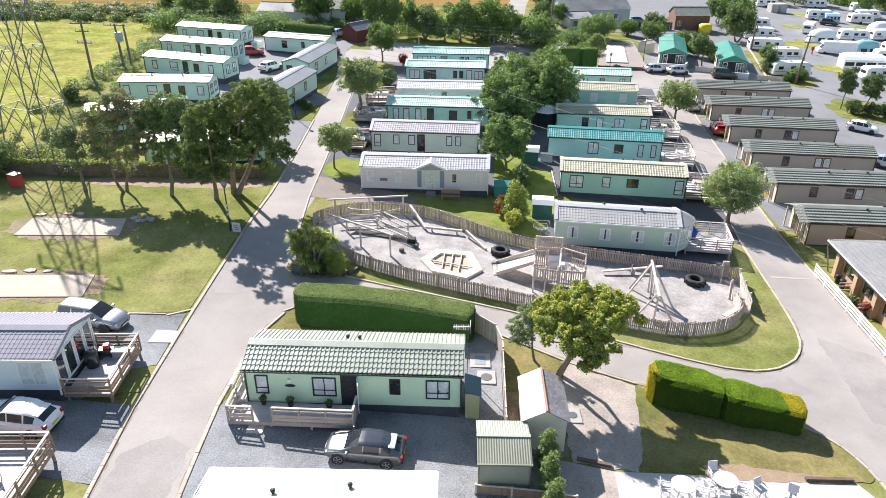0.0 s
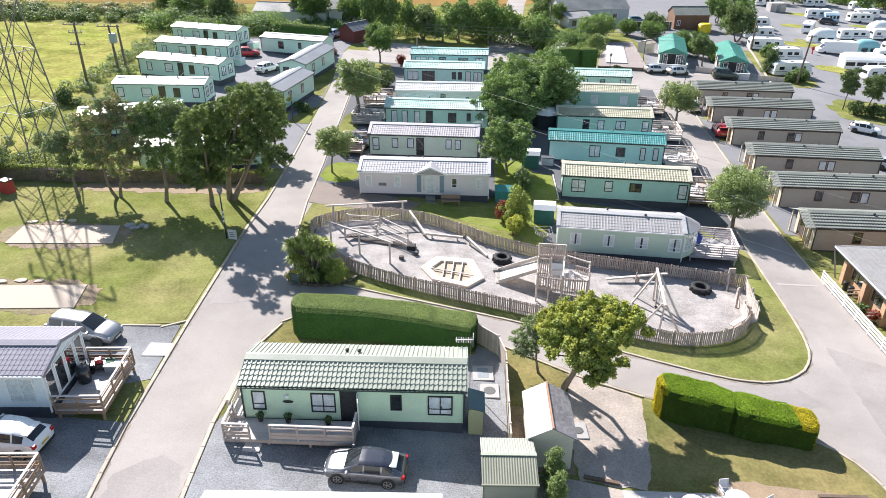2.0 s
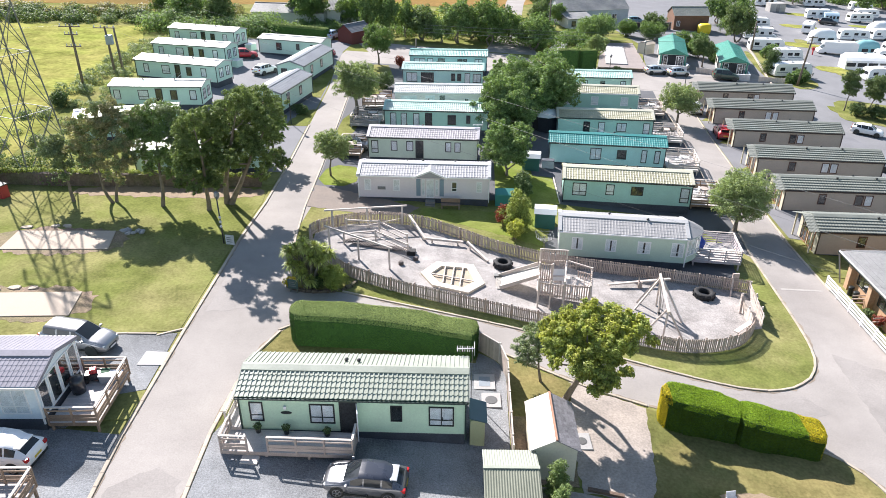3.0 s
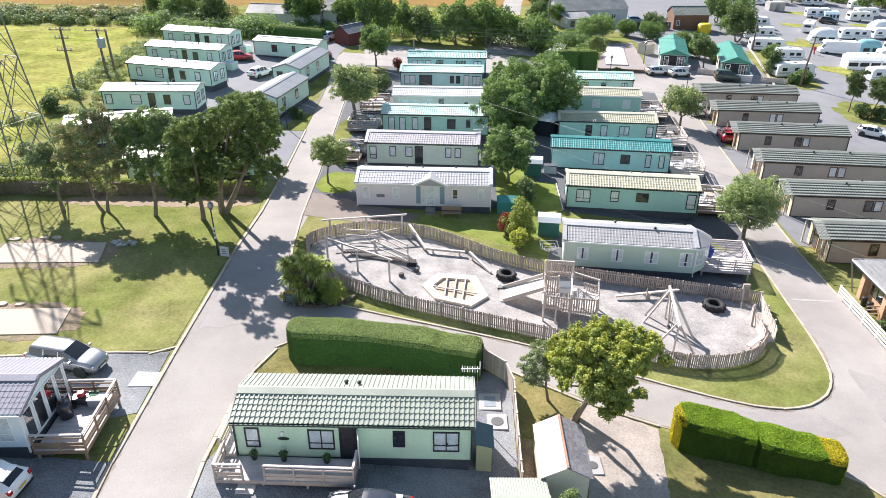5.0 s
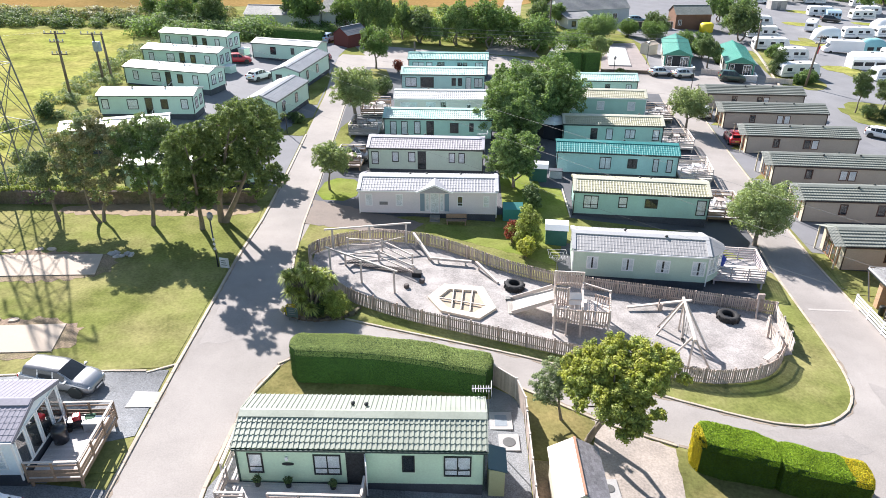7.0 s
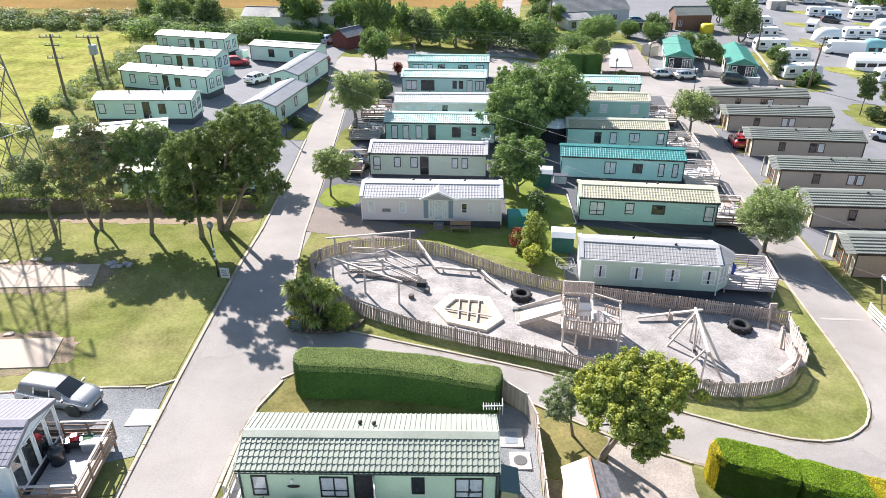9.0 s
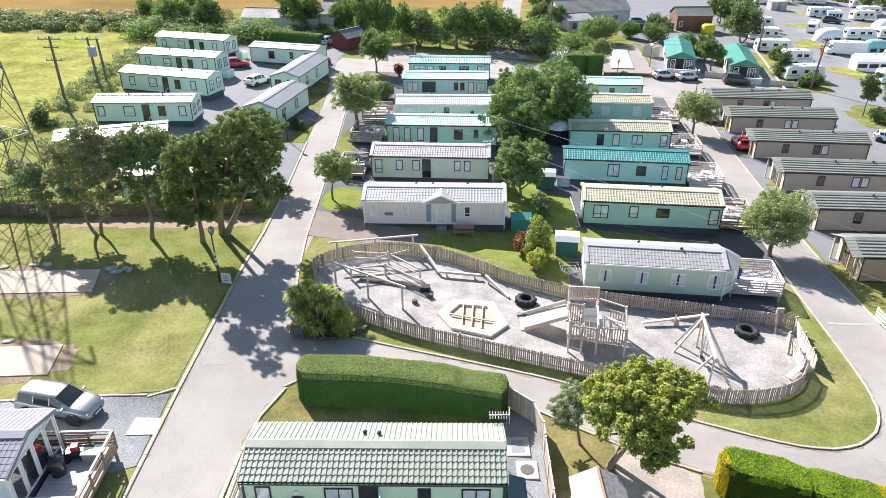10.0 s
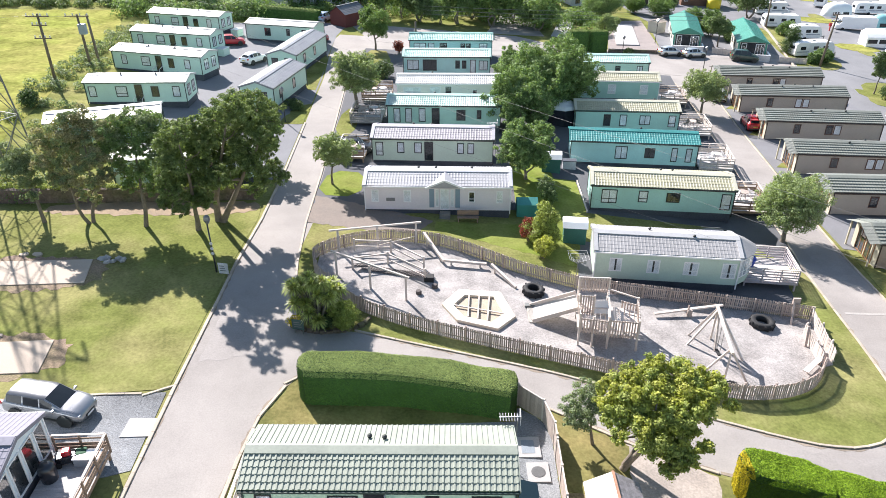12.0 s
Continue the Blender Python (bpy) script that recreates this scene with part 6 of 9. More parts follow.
def rope_bridge():
    A, B, C = (-8.0, 53.9), (-5.5, 54.85), (-2.6, 52.75)
    A2, B2, C2 = (-8.25, 56.6), (-5.45, 56.7), (-2.8, 54.5)
    t = thing("bridge", "timber clatter bridge with handrails and chains", "bridge", at(*A))
    o = Vector((A[0], A[1], gz(A[0])))
    g = lambda p, z: Vector((p[0], p[1], gz(p[0]) + z)) - o
    for p in (A, B, C, A2, B2, C2):
        part("post", beams(0.13, (g(p, -0.3), g(p, 1.15))), PALETIMBER, t)
    for p, q in ((A, B), (B, C), (A2, B2), (B2, C2)):
        part("handrail", beams(0.08, (g(p, 1.0), g(q, 1.0)), d=0.1), PALETIMBER, t)
        part("low_rail", beams(0.06, (g(p, 0.5), g(q, 0.5)), d=0.08), PALETIMBER, t)
    for k in range(30):
        u = (k + 0.5) / 30
        a = Vector((*A, 0)).lerp(Vector((-2.75, 52.95, 0)), u)
        sag = 0.38 - 0.22 * math.sin(math.pi * u)
        part("tread", beams(0.11, (g((a.x + 0.08, a.y - 0.02), sag), g((a.x + 0.45, a.y + 0.62), sag)), d=0.05), mat("dark_tread_timber", (0.09, 0.075, 0.07), 0.85, 0.2, piece=0.15), t)
    part("end_block", soft_box(-0.35, -0.3, 0.0, 0.35, 0.3, 0.45, 0.03), RUBBER, t).location = g((-2.35, 52.95), 0)


rope_bridge()
for n, a, b in (("sloping", (-3.0, 58.4, 1.0), (-1.35, 55.3, 0.35)), ("level", (-1.25, 55.3, 0.42), (1.85, 55.1, 0.42)), ("sloping", (2.2, 54.8, 0.6), (3.9, 52.5, 0.15))):
    post_thing("balance_beam", f"pale {n} timber balance beam on short posts", "balance beam", [("beam", a, b, 0.2, 0.18), ("post", (a[0] * 0.85 + b[0] * 0.15, a[1] * 0.85 + b[1] * 0.15, -0.2), (a[0] * 0.85 + b[0] * 0.15, a[1] * 0.85 + b[1] * 0.15, a[2] * 0.85 + b[2] * 0.15), 0.14, 0.14), ("post", (a[0] * 0.15 + b[0] * 0.85, a[1] * 0.15 + b[1] * 0.85, -0.2), (a[0] * 0.15 + b[0] * 0.85, a[1] * 0.15 + b[1] * 0.85, a[2] * 0.15 + b[2] * 0.85), 0.14, 0.14)])
for bx, by in ((-3.0, 51.1), (-1.9, 52.0)):
    s = thing("stepping_stump", "dark timber stepping stump", "stump", at(bx, by), "stepping stumps")
    bm = bmesh.new()
    lathe(bm, [(0.2, -0.2), (0.21, 0.3), (0.17, 0.34)], 10)
    part("stump", bm, MATS["dark_tread_timber"], s)


def sandpit():
    t = thing("sandpit", "six-sided pale timber sandpit with grid beams", "sandpit", at(1.15, 49.5))
    o = (1.15, 49.5)
    out = [(-1.35, 49.75), (-0.2, 51.7), (2.75, 51.65), (3.65, 48.75), (2.4, 47.2), (-0.3, 47.95)]
    inn = [(0.0 + (x - o[0]) * 0.68, 0.0 + (y - o[1]) * 0.68) for x, y in out]
    outl = [(x - o[0], y - o[1]) for x, y in out]
    for k in range(6):
        a, b, c, d = outl[k], outl[(k + 1) % 6], inn[(k + 1) % 6], inn[k]
        bm = bmesh.new()
        dz = lambda p: -SLOPE * p[0]
        low = [bm.verts.new((*p, dz(p) - 0.1)) for p in (a, b, c, d)]
        top = [bm.verts.new((*p, dz(p) + 0.26)) for p in (a, b, c, d)]
        bm.faces.new(top)
        bm.faces.new(low[::-1])
        for j in range(4):
            bm.faces.new((low[j], low[(j + 1) % 4], top[(j + 1) % 4], top[j]))
        bmesh.ops.bevel(bm, geom=bm.edges[:], offset=0.015, segments=1, affect="EDGES")
        part("deck_panel", bm, mat("sunlit_boards", (0.66, 0.58, 0.47), 0.8, 0.1, 0.8, 14.0, 0.2, piece=0.06), t)
    bm = bmesh.new()
    bm.faces.new([bm.verts.new((*p, -SLOPE * p[0] + 0.1)) for p in inn])
    part("sand", bm, mat("play_sand", (0.42, 0.35, 0.27), 0.95, 0.15, 0.8, 20.0, 0.4), t, "pale yellow sand")
    for p, q in ((0, 3), (1.15, 4.85), (1.5, 4.5), (1.85, 4.15)):
        pa = Vector((*inn[int(p)], 0)).lerp(Vector((*inn[(int(p) + 1) % 6], 0)), p % 1)
        pb = Vector((*inn[int(q)], 0)).lerp(Vector((*inn[(int(q) + 1) % 6], 0)), q % 1)
        pa.z, pb.z = -SLOPE * pa.x + 0.24, -SLOPE * pb.x + 0.24
        part("grid_beam", beams(0.085, (pa, pb), d=0.09), PALETIMBER, t)


sandpit()


def tyre(x, y, r=0.75, w=0.5, label="large black tractor tyre lying on the chippings"):
    t = thing("tyre", label, "tyre", at(x, y, 0, 0.04) @ pose(0, 0, 0, 0, math.degrees(math.atan(SLOPE)), 0), "play tyres")
    bm = bmesh.new()
    lathe_open = [(r * 0.55, w * 0.12), (r * 0.6, 0.0), (r * 0.9, 0.0), (r, w * 0.15), (r, w * 0.85), (r * 0.9, w), (r * 0.6, w), (r * 0.55, w * 0.88)]
    n = 28
    rings = [[bm.verts.new((rr * math.cos(2 * math.pi * j / n), rr * math.sin(2 * math.pi * j / n), hh)) for j in range(n)] for rr, hh in lathe_open]
    for a in range(len(rings)):
        r0, r1 = rings[a], rings[(a + 1) % len(rings)]
        for j in range(n):
            bm.faces.new((r0[j], r0[(j + 1) % n], r1[(j + 1) % n], r1[j]))
    part("casing", bm, RUBBER, t, smooth=True)
    for k in range(22):
        a = 2 * math.pi * k / 22
        lug = part("tread_lug", boxes((-0.05, -0.05, 0.03, 0.05, 0.05, w * 0.5) if k % 2 else (-0.05, -0.05, w * 0.5, 0.05, 0.05, w - 0.03)), RUBBER, t)
        lug.matrix_basis = pose(math.cos(a) * r, math.sin(a) * r, 0, 0, 0, math.degrees(a))


tyre(5.1, 52.0)
tyre(20.5, 49.6, 0.8, 0.45)
tyre(16.3, 42.95, 0.34, 0.18, "small black tyre swing seat near the fence")


def play_tower():
    """A raised timber platform with picket sides, a lower deck beside it and a slide."""
    ox, oy = 9.2, 47.6
    t = thing("play_tower", "pale timber play tower with slide and slatted sides", "play tower", at(ox, oy))
    p = lambda x, y, z: Vector((x - ox, y - oy, z + gz(x) - gz(ox)))
    posts = {"a": (7.45, 46.2), "b": (9.25, 46.0), "c": (11.1, 45.9), "d": (7.75, 49.2), "e": (9.75, 49.3), "f": (11.55, 48.4)}
    tall = {"a": 2.5, "b": 2.5, "c": 2.4, "d": 3.35, "e": 3.3, "f": 2.5}
    for k, (x, y) in posts.items():
        part("post", beams(0.12, (p(x, y, -0.3), p(x, y, tall[k]))), PALETIMBER, t)
    part("post", beams(0.1, (p(8.3, 46.1, -0.3), p(8.3, 46.1, 2.4))), PALETIMBER, t)
    for k in range(13):
        u = k / 12
        a, b = Vector((*posts["a"], 0)).lerp(Vector((*posts["c"], 0)), u), Vector((*posts["d"], 0)).lerp(Vector((*posts["f"], 0)), u)
        part("floor_board", beams(0.27, (p(a.x, a.y, 1.42), p(b.x, b.y, 1.42)), d=0.05), PALETIMBER, t)

    def side(k0, k1, z0, z1, n, rails=True, mat_=None):
        a, b = Vector((*posts[k0], 0)), Vector((*posts[k1], 0))
        for j in range(n):
            q = a.lerp(b, (j + 0.5) / n)
            part("slat", beams(0.09, (p(q.x, q.y - 0.06, z0), p(q.x, q.y - 0.06, z1)), d=0.022), mat_ or TIMBER, t)
        for z in (z0 + 0.12, z1 - 0.1):
            part("rail", beams(0.05, (p(a.x, a.y, z), p(b.x, b.y, z)), d=0.1), PALETIMBER, t)

    side("a", "b", 1.1, 2.2, 10)
    side("b", "c", 1.0, 2.3, 11)
    side("d", "e", 2.25, 3.3, 11)
    posts["g"] = (10.55, 48.85)
    side("g", "f", 0.8, 1.95, 6)
    part("top_rail", beams(0.09, (p(*posts["e"], 2.45), p(*posts["f"], 2.42)), d=0.09), PALETIMBER, t)
    posts["h"], posts["i"] = (7.6, 47.75), (8.55, 47.7)
    for k in "hi":
        part("post", beams(0.1, (p(*posts[k], -0.3), p(*posts[k], 2.95))), PALETIMBER, t)
    side("h", "i", 1.45, 2.9, 6)
    part("panel", beams(0.9, (p(9.05, 47.6, 1.62), p(9.05, 48.1, 2.3)), d=0.04), mat("white_board", (0.72, 0.7, 0.68), 0.6, 0.06), t, "white climbing board")
    for z in (1.35, 1.1):
        part("rung", beams(0.07, (p(8.55, 46.6, z + 0.5), p(9.5, 46.6, z + 0.5)), d=0.05), PALETIMBER, t)
    side("a", "d", 1.5, 2.4, 6)
    side("c", "f", 1.45, 2.4, 8)
    for z in (2.45, 1.95):
        part("top_rail", beams(0.09, (p(*posts["b"], z), p(*posts["e"], z)), d=0.09), PALETIMBER, t)
    part("top_rail", beams(0.09, (p(*posts["d"], 3.3), p(*posts["e"], 3.28)), d=0.09), PALETIMBER, t)
    part("inner_platform", boxes((-0.6, -0.2, 0, 0.5, 0.9, 0.05)), PALETIMBER, t).location = p(9.0, 47.9, 1.9)
    # slide running down to the west
    for yy in (48.0, 49.9):
        part("slide_side", beams(0.07, (p(7.7, yy - 0.1, 1.75), p(4.75, yy + 0.35, 0.2)), d=0.28), PALETIMBER, t)
    sl = bmesh.new()
    v = [sl.verts.new(p(*q)) for q in ((7.7, 47.95, 1.52), (7.7, 49.85, 1.52), (4.9, 50.2, 0.14), (4.9, 48.3, 0.14), (4.5, 50.25, 0.12), (4.5, 48.35, 0.12))]
    sl.faces.new((v[0], v[1], v[2], v[3]))
    sl.faces.new((v[3], v[2], v[4], v[5]))
    bmesh.ops.solidify(sl, geom=sl.faces[:], thickness=0.04)
    part("slide_bed", sl, mat("pale_slide_sheet", (0.7, 0.66, 0.6), 0.4, 0.08, 0.6, 9.0, 0.1), t, "pale worn slide bed")
    part("slide_lip", soft_box(-0.4, -0.2, 0, 0.3, 0.2, 0.12, 0.03), STEEL, t).location = p(4.75, 50.3, 0.12)


play_tower()
post_thing("seesaw", "long pale timber seesaw on a short block", "seesaw", [("plank", (13.2, 49.9, 0.3), (18.2, 51.0, 0.6), 0.2, 0.12), ("pivot", (15.7, 50.2, -0.2), (15.7, 50.2, 0.6), 0.3, 0.3, TIMBER), ("handle", (15.6, 50.2, 0.5), (15.6, 50.2, 0.95), 0.08, 0.08, TIMBER)])
AP, BP = (16.25, 47.0, 2.85), (16.1, 43.75, 2.15)
legs = [("leg", (fx, fy, -0.2), (ap[0] + dx, ap[1] + dy, ap[2] - 0.08), 0.12, 0.12) for fx, fy, ap, dx, dy in ((14.95, 48.0, AP, -0.08, 0.1), (14.55, 46.9, AP, -0.08, -0.08), (16.45, 47.7, AP, 0.0, 0.12), (16.3, 46.3, AP, 0.02, -0.14), (17.95, 45.4, AP, 0.1, -0.05), (17.45, 43.25, BP, 0.08, -0.04), (15.9, 43.3, BP, 0.0, -0.08), (14.9, 44.3, BP, -0.08, 0.05))]
post_thing("swing_frame", "leaning pale timber swing frame on splayed legs", "swing", legs + [("top_beam", (16.27, 47.4, 2.9), (16.08, 43.4, 2.12), 0.15, 0.15), ("chain", (16.2, 45.9, 0.5), (16.2, 45.9, 2.55), 0.03, 0.03, STEEL), ("chain", (16.2, 45.4, 0.5), (16.2, 45.4, 2.45), 0.03, 0.03, STEEL), ("seat", (16.2, 45.3, 0.5), (16.2, 46.0, 0.5), 0.2, 0.05, RUBBER)])
post_thing("timber_post", "wide weathered timber post by the tyre", "post", [("board", (23.2, 51.0, -0.2), (23.2, 51.0, 1.5), 0.5, 0.15, TIMBER), ("brace", (22.6, 49.8, 0.0), (23.0, 50.9, 1.3), 0.12, 0.12, TIMBER)])
post_thing("timber_post", "weathered timber gate post at the entrance", "post", [("post", (22.55, 47.3, -0.2), (22.75, 47.9, 1.3), 0.15, 0.15, TIMBER), ("brace", (24.0, 48.2, 0.0), (24.2, 48.8, 0.9), 0.12, 0.12, TIMBER)])
post_thing("bench", "low pale plank bench by the fence", "bench", [("plank", (21.2, 44.3, 0.4), (22.9, 45.9, 0.4), 0.35, 0.06), ("leg", (21.5, 44.6, -0.1), (21.5, 44.6, 0.4), 0.12, 0.12), ("leg", (22.6, 45.6, -0.1), (22.6, 45.6, 0.4), 0.12, 0.12)])

# ---- vehicles ----
def paint(name, rgb, metal=0.0):
    return mat(name, rgb, 0.3, 0.03, 0.6, 8.0, 0.0, coat=0.6, metal=metal)


CARGLASS = mat("dark_car_glass", (0.02, 0.024, 0.028), 0.06, 0.1, 1.0, 4.0, 0.0, spec=0.5)
LAMPRED = mat("red_lamp", (0.4, 0.02, 0.02), 0.2, 0.05)
LAMPCLEAR = mat("clear_lamp", (0.6, 0.62, 0.64), 0.12, 0.05)
SILVERP = paint("silver_paint", (0.6, 0.62, 0.63), 0.7)
ALLOY = mat("alloy_rim", (0.4, 0.4, 0.41), 0.3, 0.1, metal=0.7)


def car(label, x, y, turn, colour, L=4.3, W=1.8, H=1.48, roof=None, suv=False, group="parked cars", rails=False):
    """A five-door car facing +x: one lofted skin, cut into body, roof and panes; then wheels, lamps and mirrors."""
    c = thing("car", label, "car", pose(x, y, gz(x, y) + 0.03, 0, math.degrees(math.atan(SLOPE)) * math.cos(radians(turn)), turn), group)
    h, w = L / 2, W / 2
    k_ = H / 1.46
    lo = 0.3 if suv else 0.2
    # place along the car, width, underside, shoulder, top (of bonnet, roof or tail), width of the roof edge
    st = [(-h, 0.66, 0.42, 0.62, 0.66, 0.5), (-h + 0.04, 0.86, 0.34, 0.78, 0.82, 0.62), (-h + 0.12, 0.94, 0.27, 0.93, 0.98, 0.7)]
    if suv:
        st += [(-h + 0.2, 0.96, lo, 0.98, 1.12, 0.72), (-h + 0.38, 0.98, lo, 0.98, 1.4, 0.72), (-h + 0.85, 1.0, lo, 0.97, 1.44, 0.745)]
    else:
        st += [(-h + 0.2, 0.96, lo, 0.96, 1.03, 0.68), (-h + 0.66, 0.98, lo, 0.97, 1.3, 0.64), (-h + 1.0, 1.0, lo, 0.95, 1.39, 0.69)]
    st += [(-h * 0.44, 1.0, lo, 0.94, 1.44, 0.72), (-h * 0.40, 1.0, lo, 0.935, 1.45, 0.75), (-0.02, 1.0, lo, 0.925, 1.46, 0.76), (0.05, 1.0, lo, 0.925, 1.457, 0.76), (h * 0.14, 1.0, lo, 0.92, 1.42, 0.75), (h * 0.32, 1.0, lo, 0.91, 1.22, 0.77), (h * 0.5, 1.0, lo, 0.89, 0.98, 0.8), (h * 0.56, 1.0, lo, 0.88, 0.95, 0.8), (h * 0.74, 0.985, lo, 0.82, 0.9, 0.74), (h - 0.26, 0.93, lo, 0.73, 0.81, 0.66), (h - 0.08, 0.82, 0.24, 0.62, 0.69, 0.56), (h, 0.66, 0.32, 0.52, 0.56, 0.44)]
    rings = []
    for sx, kw, zb, zs, zt, kr in st:
        zb, zs, zt = zb, zs * k_, zt * k_
        u = w * kw
        half = [(0.0, zb), (u * 0.86, zb), (u * 0.965, zb + 0.1), (u, zb + 0.42 * (zs - zb)), (u * 0.985, zs - 0.09), (u * 0.94, zs), (u * 0.9, zs + 0.02 * (zt > zs + 0.1)), (u * 0.9 + (w * kr - u * 0.9) * 0.55, zs + (zt - zs) * 0.52), (w * kr, zt - 0.05 * (zt > zs + 0.1) - 0.012), (w * kr * 0.9, zt - 0.008), (w * kr * 0.5, zt + 0.012), (0.0, zt + 0.018)]
        full = half + [(-a, b) for a, b in half[::-1] if a > 1e-6]
        rings.append([(sx, a, b) for a, b in full])
    n = len(rings[0])
    zone = {"body": [], "roof": [], "side_glass": [], "windscreen": [], "rear_window": []}
    for i in range(len(st) - 1):
        xm = (st[i][0] + st[i + 1][0]) / 2
        for j in range(n):
            jj = j if j < 11 else n - 1 - j
            side, top = jj in (6, 7), jj in (9, 10)
            spot = "body"
            if h * 0.14 <= xm <= h * 0.5:
                spot = "windscreen" if top else "side_glass" if side and xm < h * 0.4 else "body"
            elif xm < h * 0.14 and xm > (-h + 0.3 if suv else -h + 0.5):
                if jj in (8, 9, 10):
                    spot = "roof"
                elif side and not (-h * 0.44 < xm < -h * 0.4 or -0.02 < xm < 0.05) and (suv or xm > -h + 0.7):
                    spot = "side_glass"
            elif jj in (9, 10) and (-h + 0.2 < xm < -h + 0.6):
                spot = "rear_window"
            zone[spot].append((i * n + j, i * n + (j + 1) % n, (i + 1) * n + (j + 1) % n, (i + 1) * n + j))
    zone["body"] += [tuple(range(n))[::-1], tuple((len(st) - 1) * n + j for j in range(n))]
    verts = [v for r in rings for v in r]
    panes = [("side_window", [f for f in zone["side_glass"] if (verts[f[0]][1] > 0) == up and a <= verts[f[0]][0] < b]) for up in (True, False) for a, b in ((-h, -h * 0.42), (-h * 0.42, 0.0), (0.0, h))]
    del zone["side_glass"]
    for spot, faces in [*zone.items(), *panes]:
        if not faces:
            continue
        used = sorted({v for f in faces for v in f})
        where = {v: q for q, v in enumerate(used)}
        material = {"body": colour, "roof": roof or colour}.get(spot, CARGLASS)
        me = mesh_from(spot, [verts[v] for v in used], [tuple(where[v] for v in f) for f in faces], material, True)
        part(spot, me, None, c, "" if spot in ("body", "roof") else "dark tinted glass")
    zs = 0.9 * k_
    for s in (-1, 1):
        part("mirror", soft_box(h * 0.36, min(s * w * 0.94, s * (w + 0.16)), zs + 0.0, h * 0.36 + 0.13, max(s * w * 0.94, s * (w + 0.16)), zs + 0.14, 0.035), colour, c)
        part("headlight", soft_box(h - 0.4, s * w * 0.66 - 0.15, 0.6 * k_, h - 0.1, s * w * 0.66 + 0.15, 0.69 * k_, 0.03), LAMPCLEAR, c)
        part("tail_light", soft_box(-h + 0.0, s * w * 0.79 - 0.1, 0.74 * k_, -h + 0.26, s * w * 0.79 + 0.13, 0.94 * k_, 0.04), LAMPRED, c)
        part("sill", boxes((-h * 0.46, s * w * 0.95 - 0.05, lo - 0.02, h * 0.48, s * w * 0.95 + 0.035, lo + 0.1)), DARK, c)
        part("door_handle", boxes((0.16, s * w * 0.98 - 0.02, 0.72 * k_, 0.32, s * w * 0.98 + 0.03, 0.745 * k_)), colour, c)
        part("door_handle", boxes((-h * 0.44, s * w * 0.98 - 0.02, 0.74 * k_, -h * 0.44 + 0.16, s * w * 0.98 + 0.03, 0.765 * k_)), colour, c)
        for ax in (-h * 0.6, h * 0.62):
            r = 0.37 if suv else 0.325
            bm = bmesh.new()
            lathe(bm, [(r * 0.62, -0.1), (r * 0.95, -0.11), (r, -0.06), (r, 0.06), (r * 0.95, 0.11), (r * 0.62, 0.1)], 20, axis="Y")
            wh = part("wheel", bm, RUBBER, c, smooth=True)
            wh.location = (ax, s * (w - 0.085), r - 0.03)
            bm = bmesh.new()
            for k in range(5):
                an = 2 * math.pi * k / 5
                beam(bm, (0, s * 0.1, 0), (math.cos(an) * r * 0.62, s * 0.105, math.sin(an) * r * 0.62), 0.07, 0.04)
            lathe(bm, [(r * 0.7, s * 0.08), (r * 0.7, s * 0.116), (r * 0.62, s * 0.116), (r * 0.62, s * 0.085)], 20, axis="Y")
            part("rim", bm, ALLOY, wh)
            bm = bmesh.new()
            lathe(bm, [(r * 1.13, s * (w - 0.02) - 0.1), (r * 1.13, s * (w + 0.004) - 0.002)], 20, axis="Y")
            arch = part("wheel_arch", bm, DARK, c)
            arch.location = (ax, 0, r)
        if rails:
            part("roof_rail", beams(0.04, ((-h * 0.62, s * w * 0.7, H + 0.03), (h * 0.06, s * w * 0.7, H + 0.03))), STEEL, c)
    part("grille", soft_box(h - 0.06, -w * 0.42, 0.4, h + 0.02, w * 0.42, 0.52 * k_, 0.02), DARK, c)
    part("number_plate", boxes((h + 0.0, -0.26, 0.34, h + 0.03, 0.26, 0.45)), WHITE, c)
    part("number_plate", boxes((-h - 0.02, -0.26, 0.6 * k_, -h + 0.08, 0.26, 0.6 * k_ + 0.11)), mat("yellow_plate", (0.6, 0.45, 0.05), 0.5), c)
    part("bumper", soft_box(-h - 0.02, -w * 0.8, 0.3, -h + 0.2, w * 0.8, 0.48, 0.04), DARK, c)
    if not suv:
        part("spoiler", soft_box(-h + 0.46, -w * 0.6, 1.27 * k_, -h + 0.8, w * 0.6, 1.34 * k_, 0.02), SILVERP if roof else colour, c)
    return c


SILVER, WHITEP = SILVERP, paint("white_paint", (0.78, 0.78, 0.78))
REDP, BLUEP = paint("red_paint", (0.45, 0.02, 0.03)), paint("pale_blue_paint", (0.35, 0.45, 0.55))
GREYP, BLACKP = paint("grey_paint", (0.17, 0.175, 0.18)), paint("black_paint", (0.02, 0.02, 0.025))
car("grey hatchback with black roof parked on slate gravel", -2.45, 27.95, 178, paint("steel_grey_paint", (0.17, 0.175, 0.19), 0.65), 4.15, 1.8, 1.27, paint("blue_black_paint", (0.03, 0.035, 0.05)))
car("grey estate car parked behind the white lodge", -21.85, 37.75, -8, paint("pewter_paint", (0.34, 0.345, 0.355), 0.7), 4.5, 1.84, 1.5, paint("dark_pewter_paint", (0.13, 0.135, 0.145), 0.5), suv=True)
car("white hatchback parked below the white lodge", -20.95, 27.95, 176, WHITEP, 4.2, 1.8, 1.48)
car("red hatchback on the forecourt", -35.0, 116.6, 20, REDP, 4.1, 1.75, 1.5)
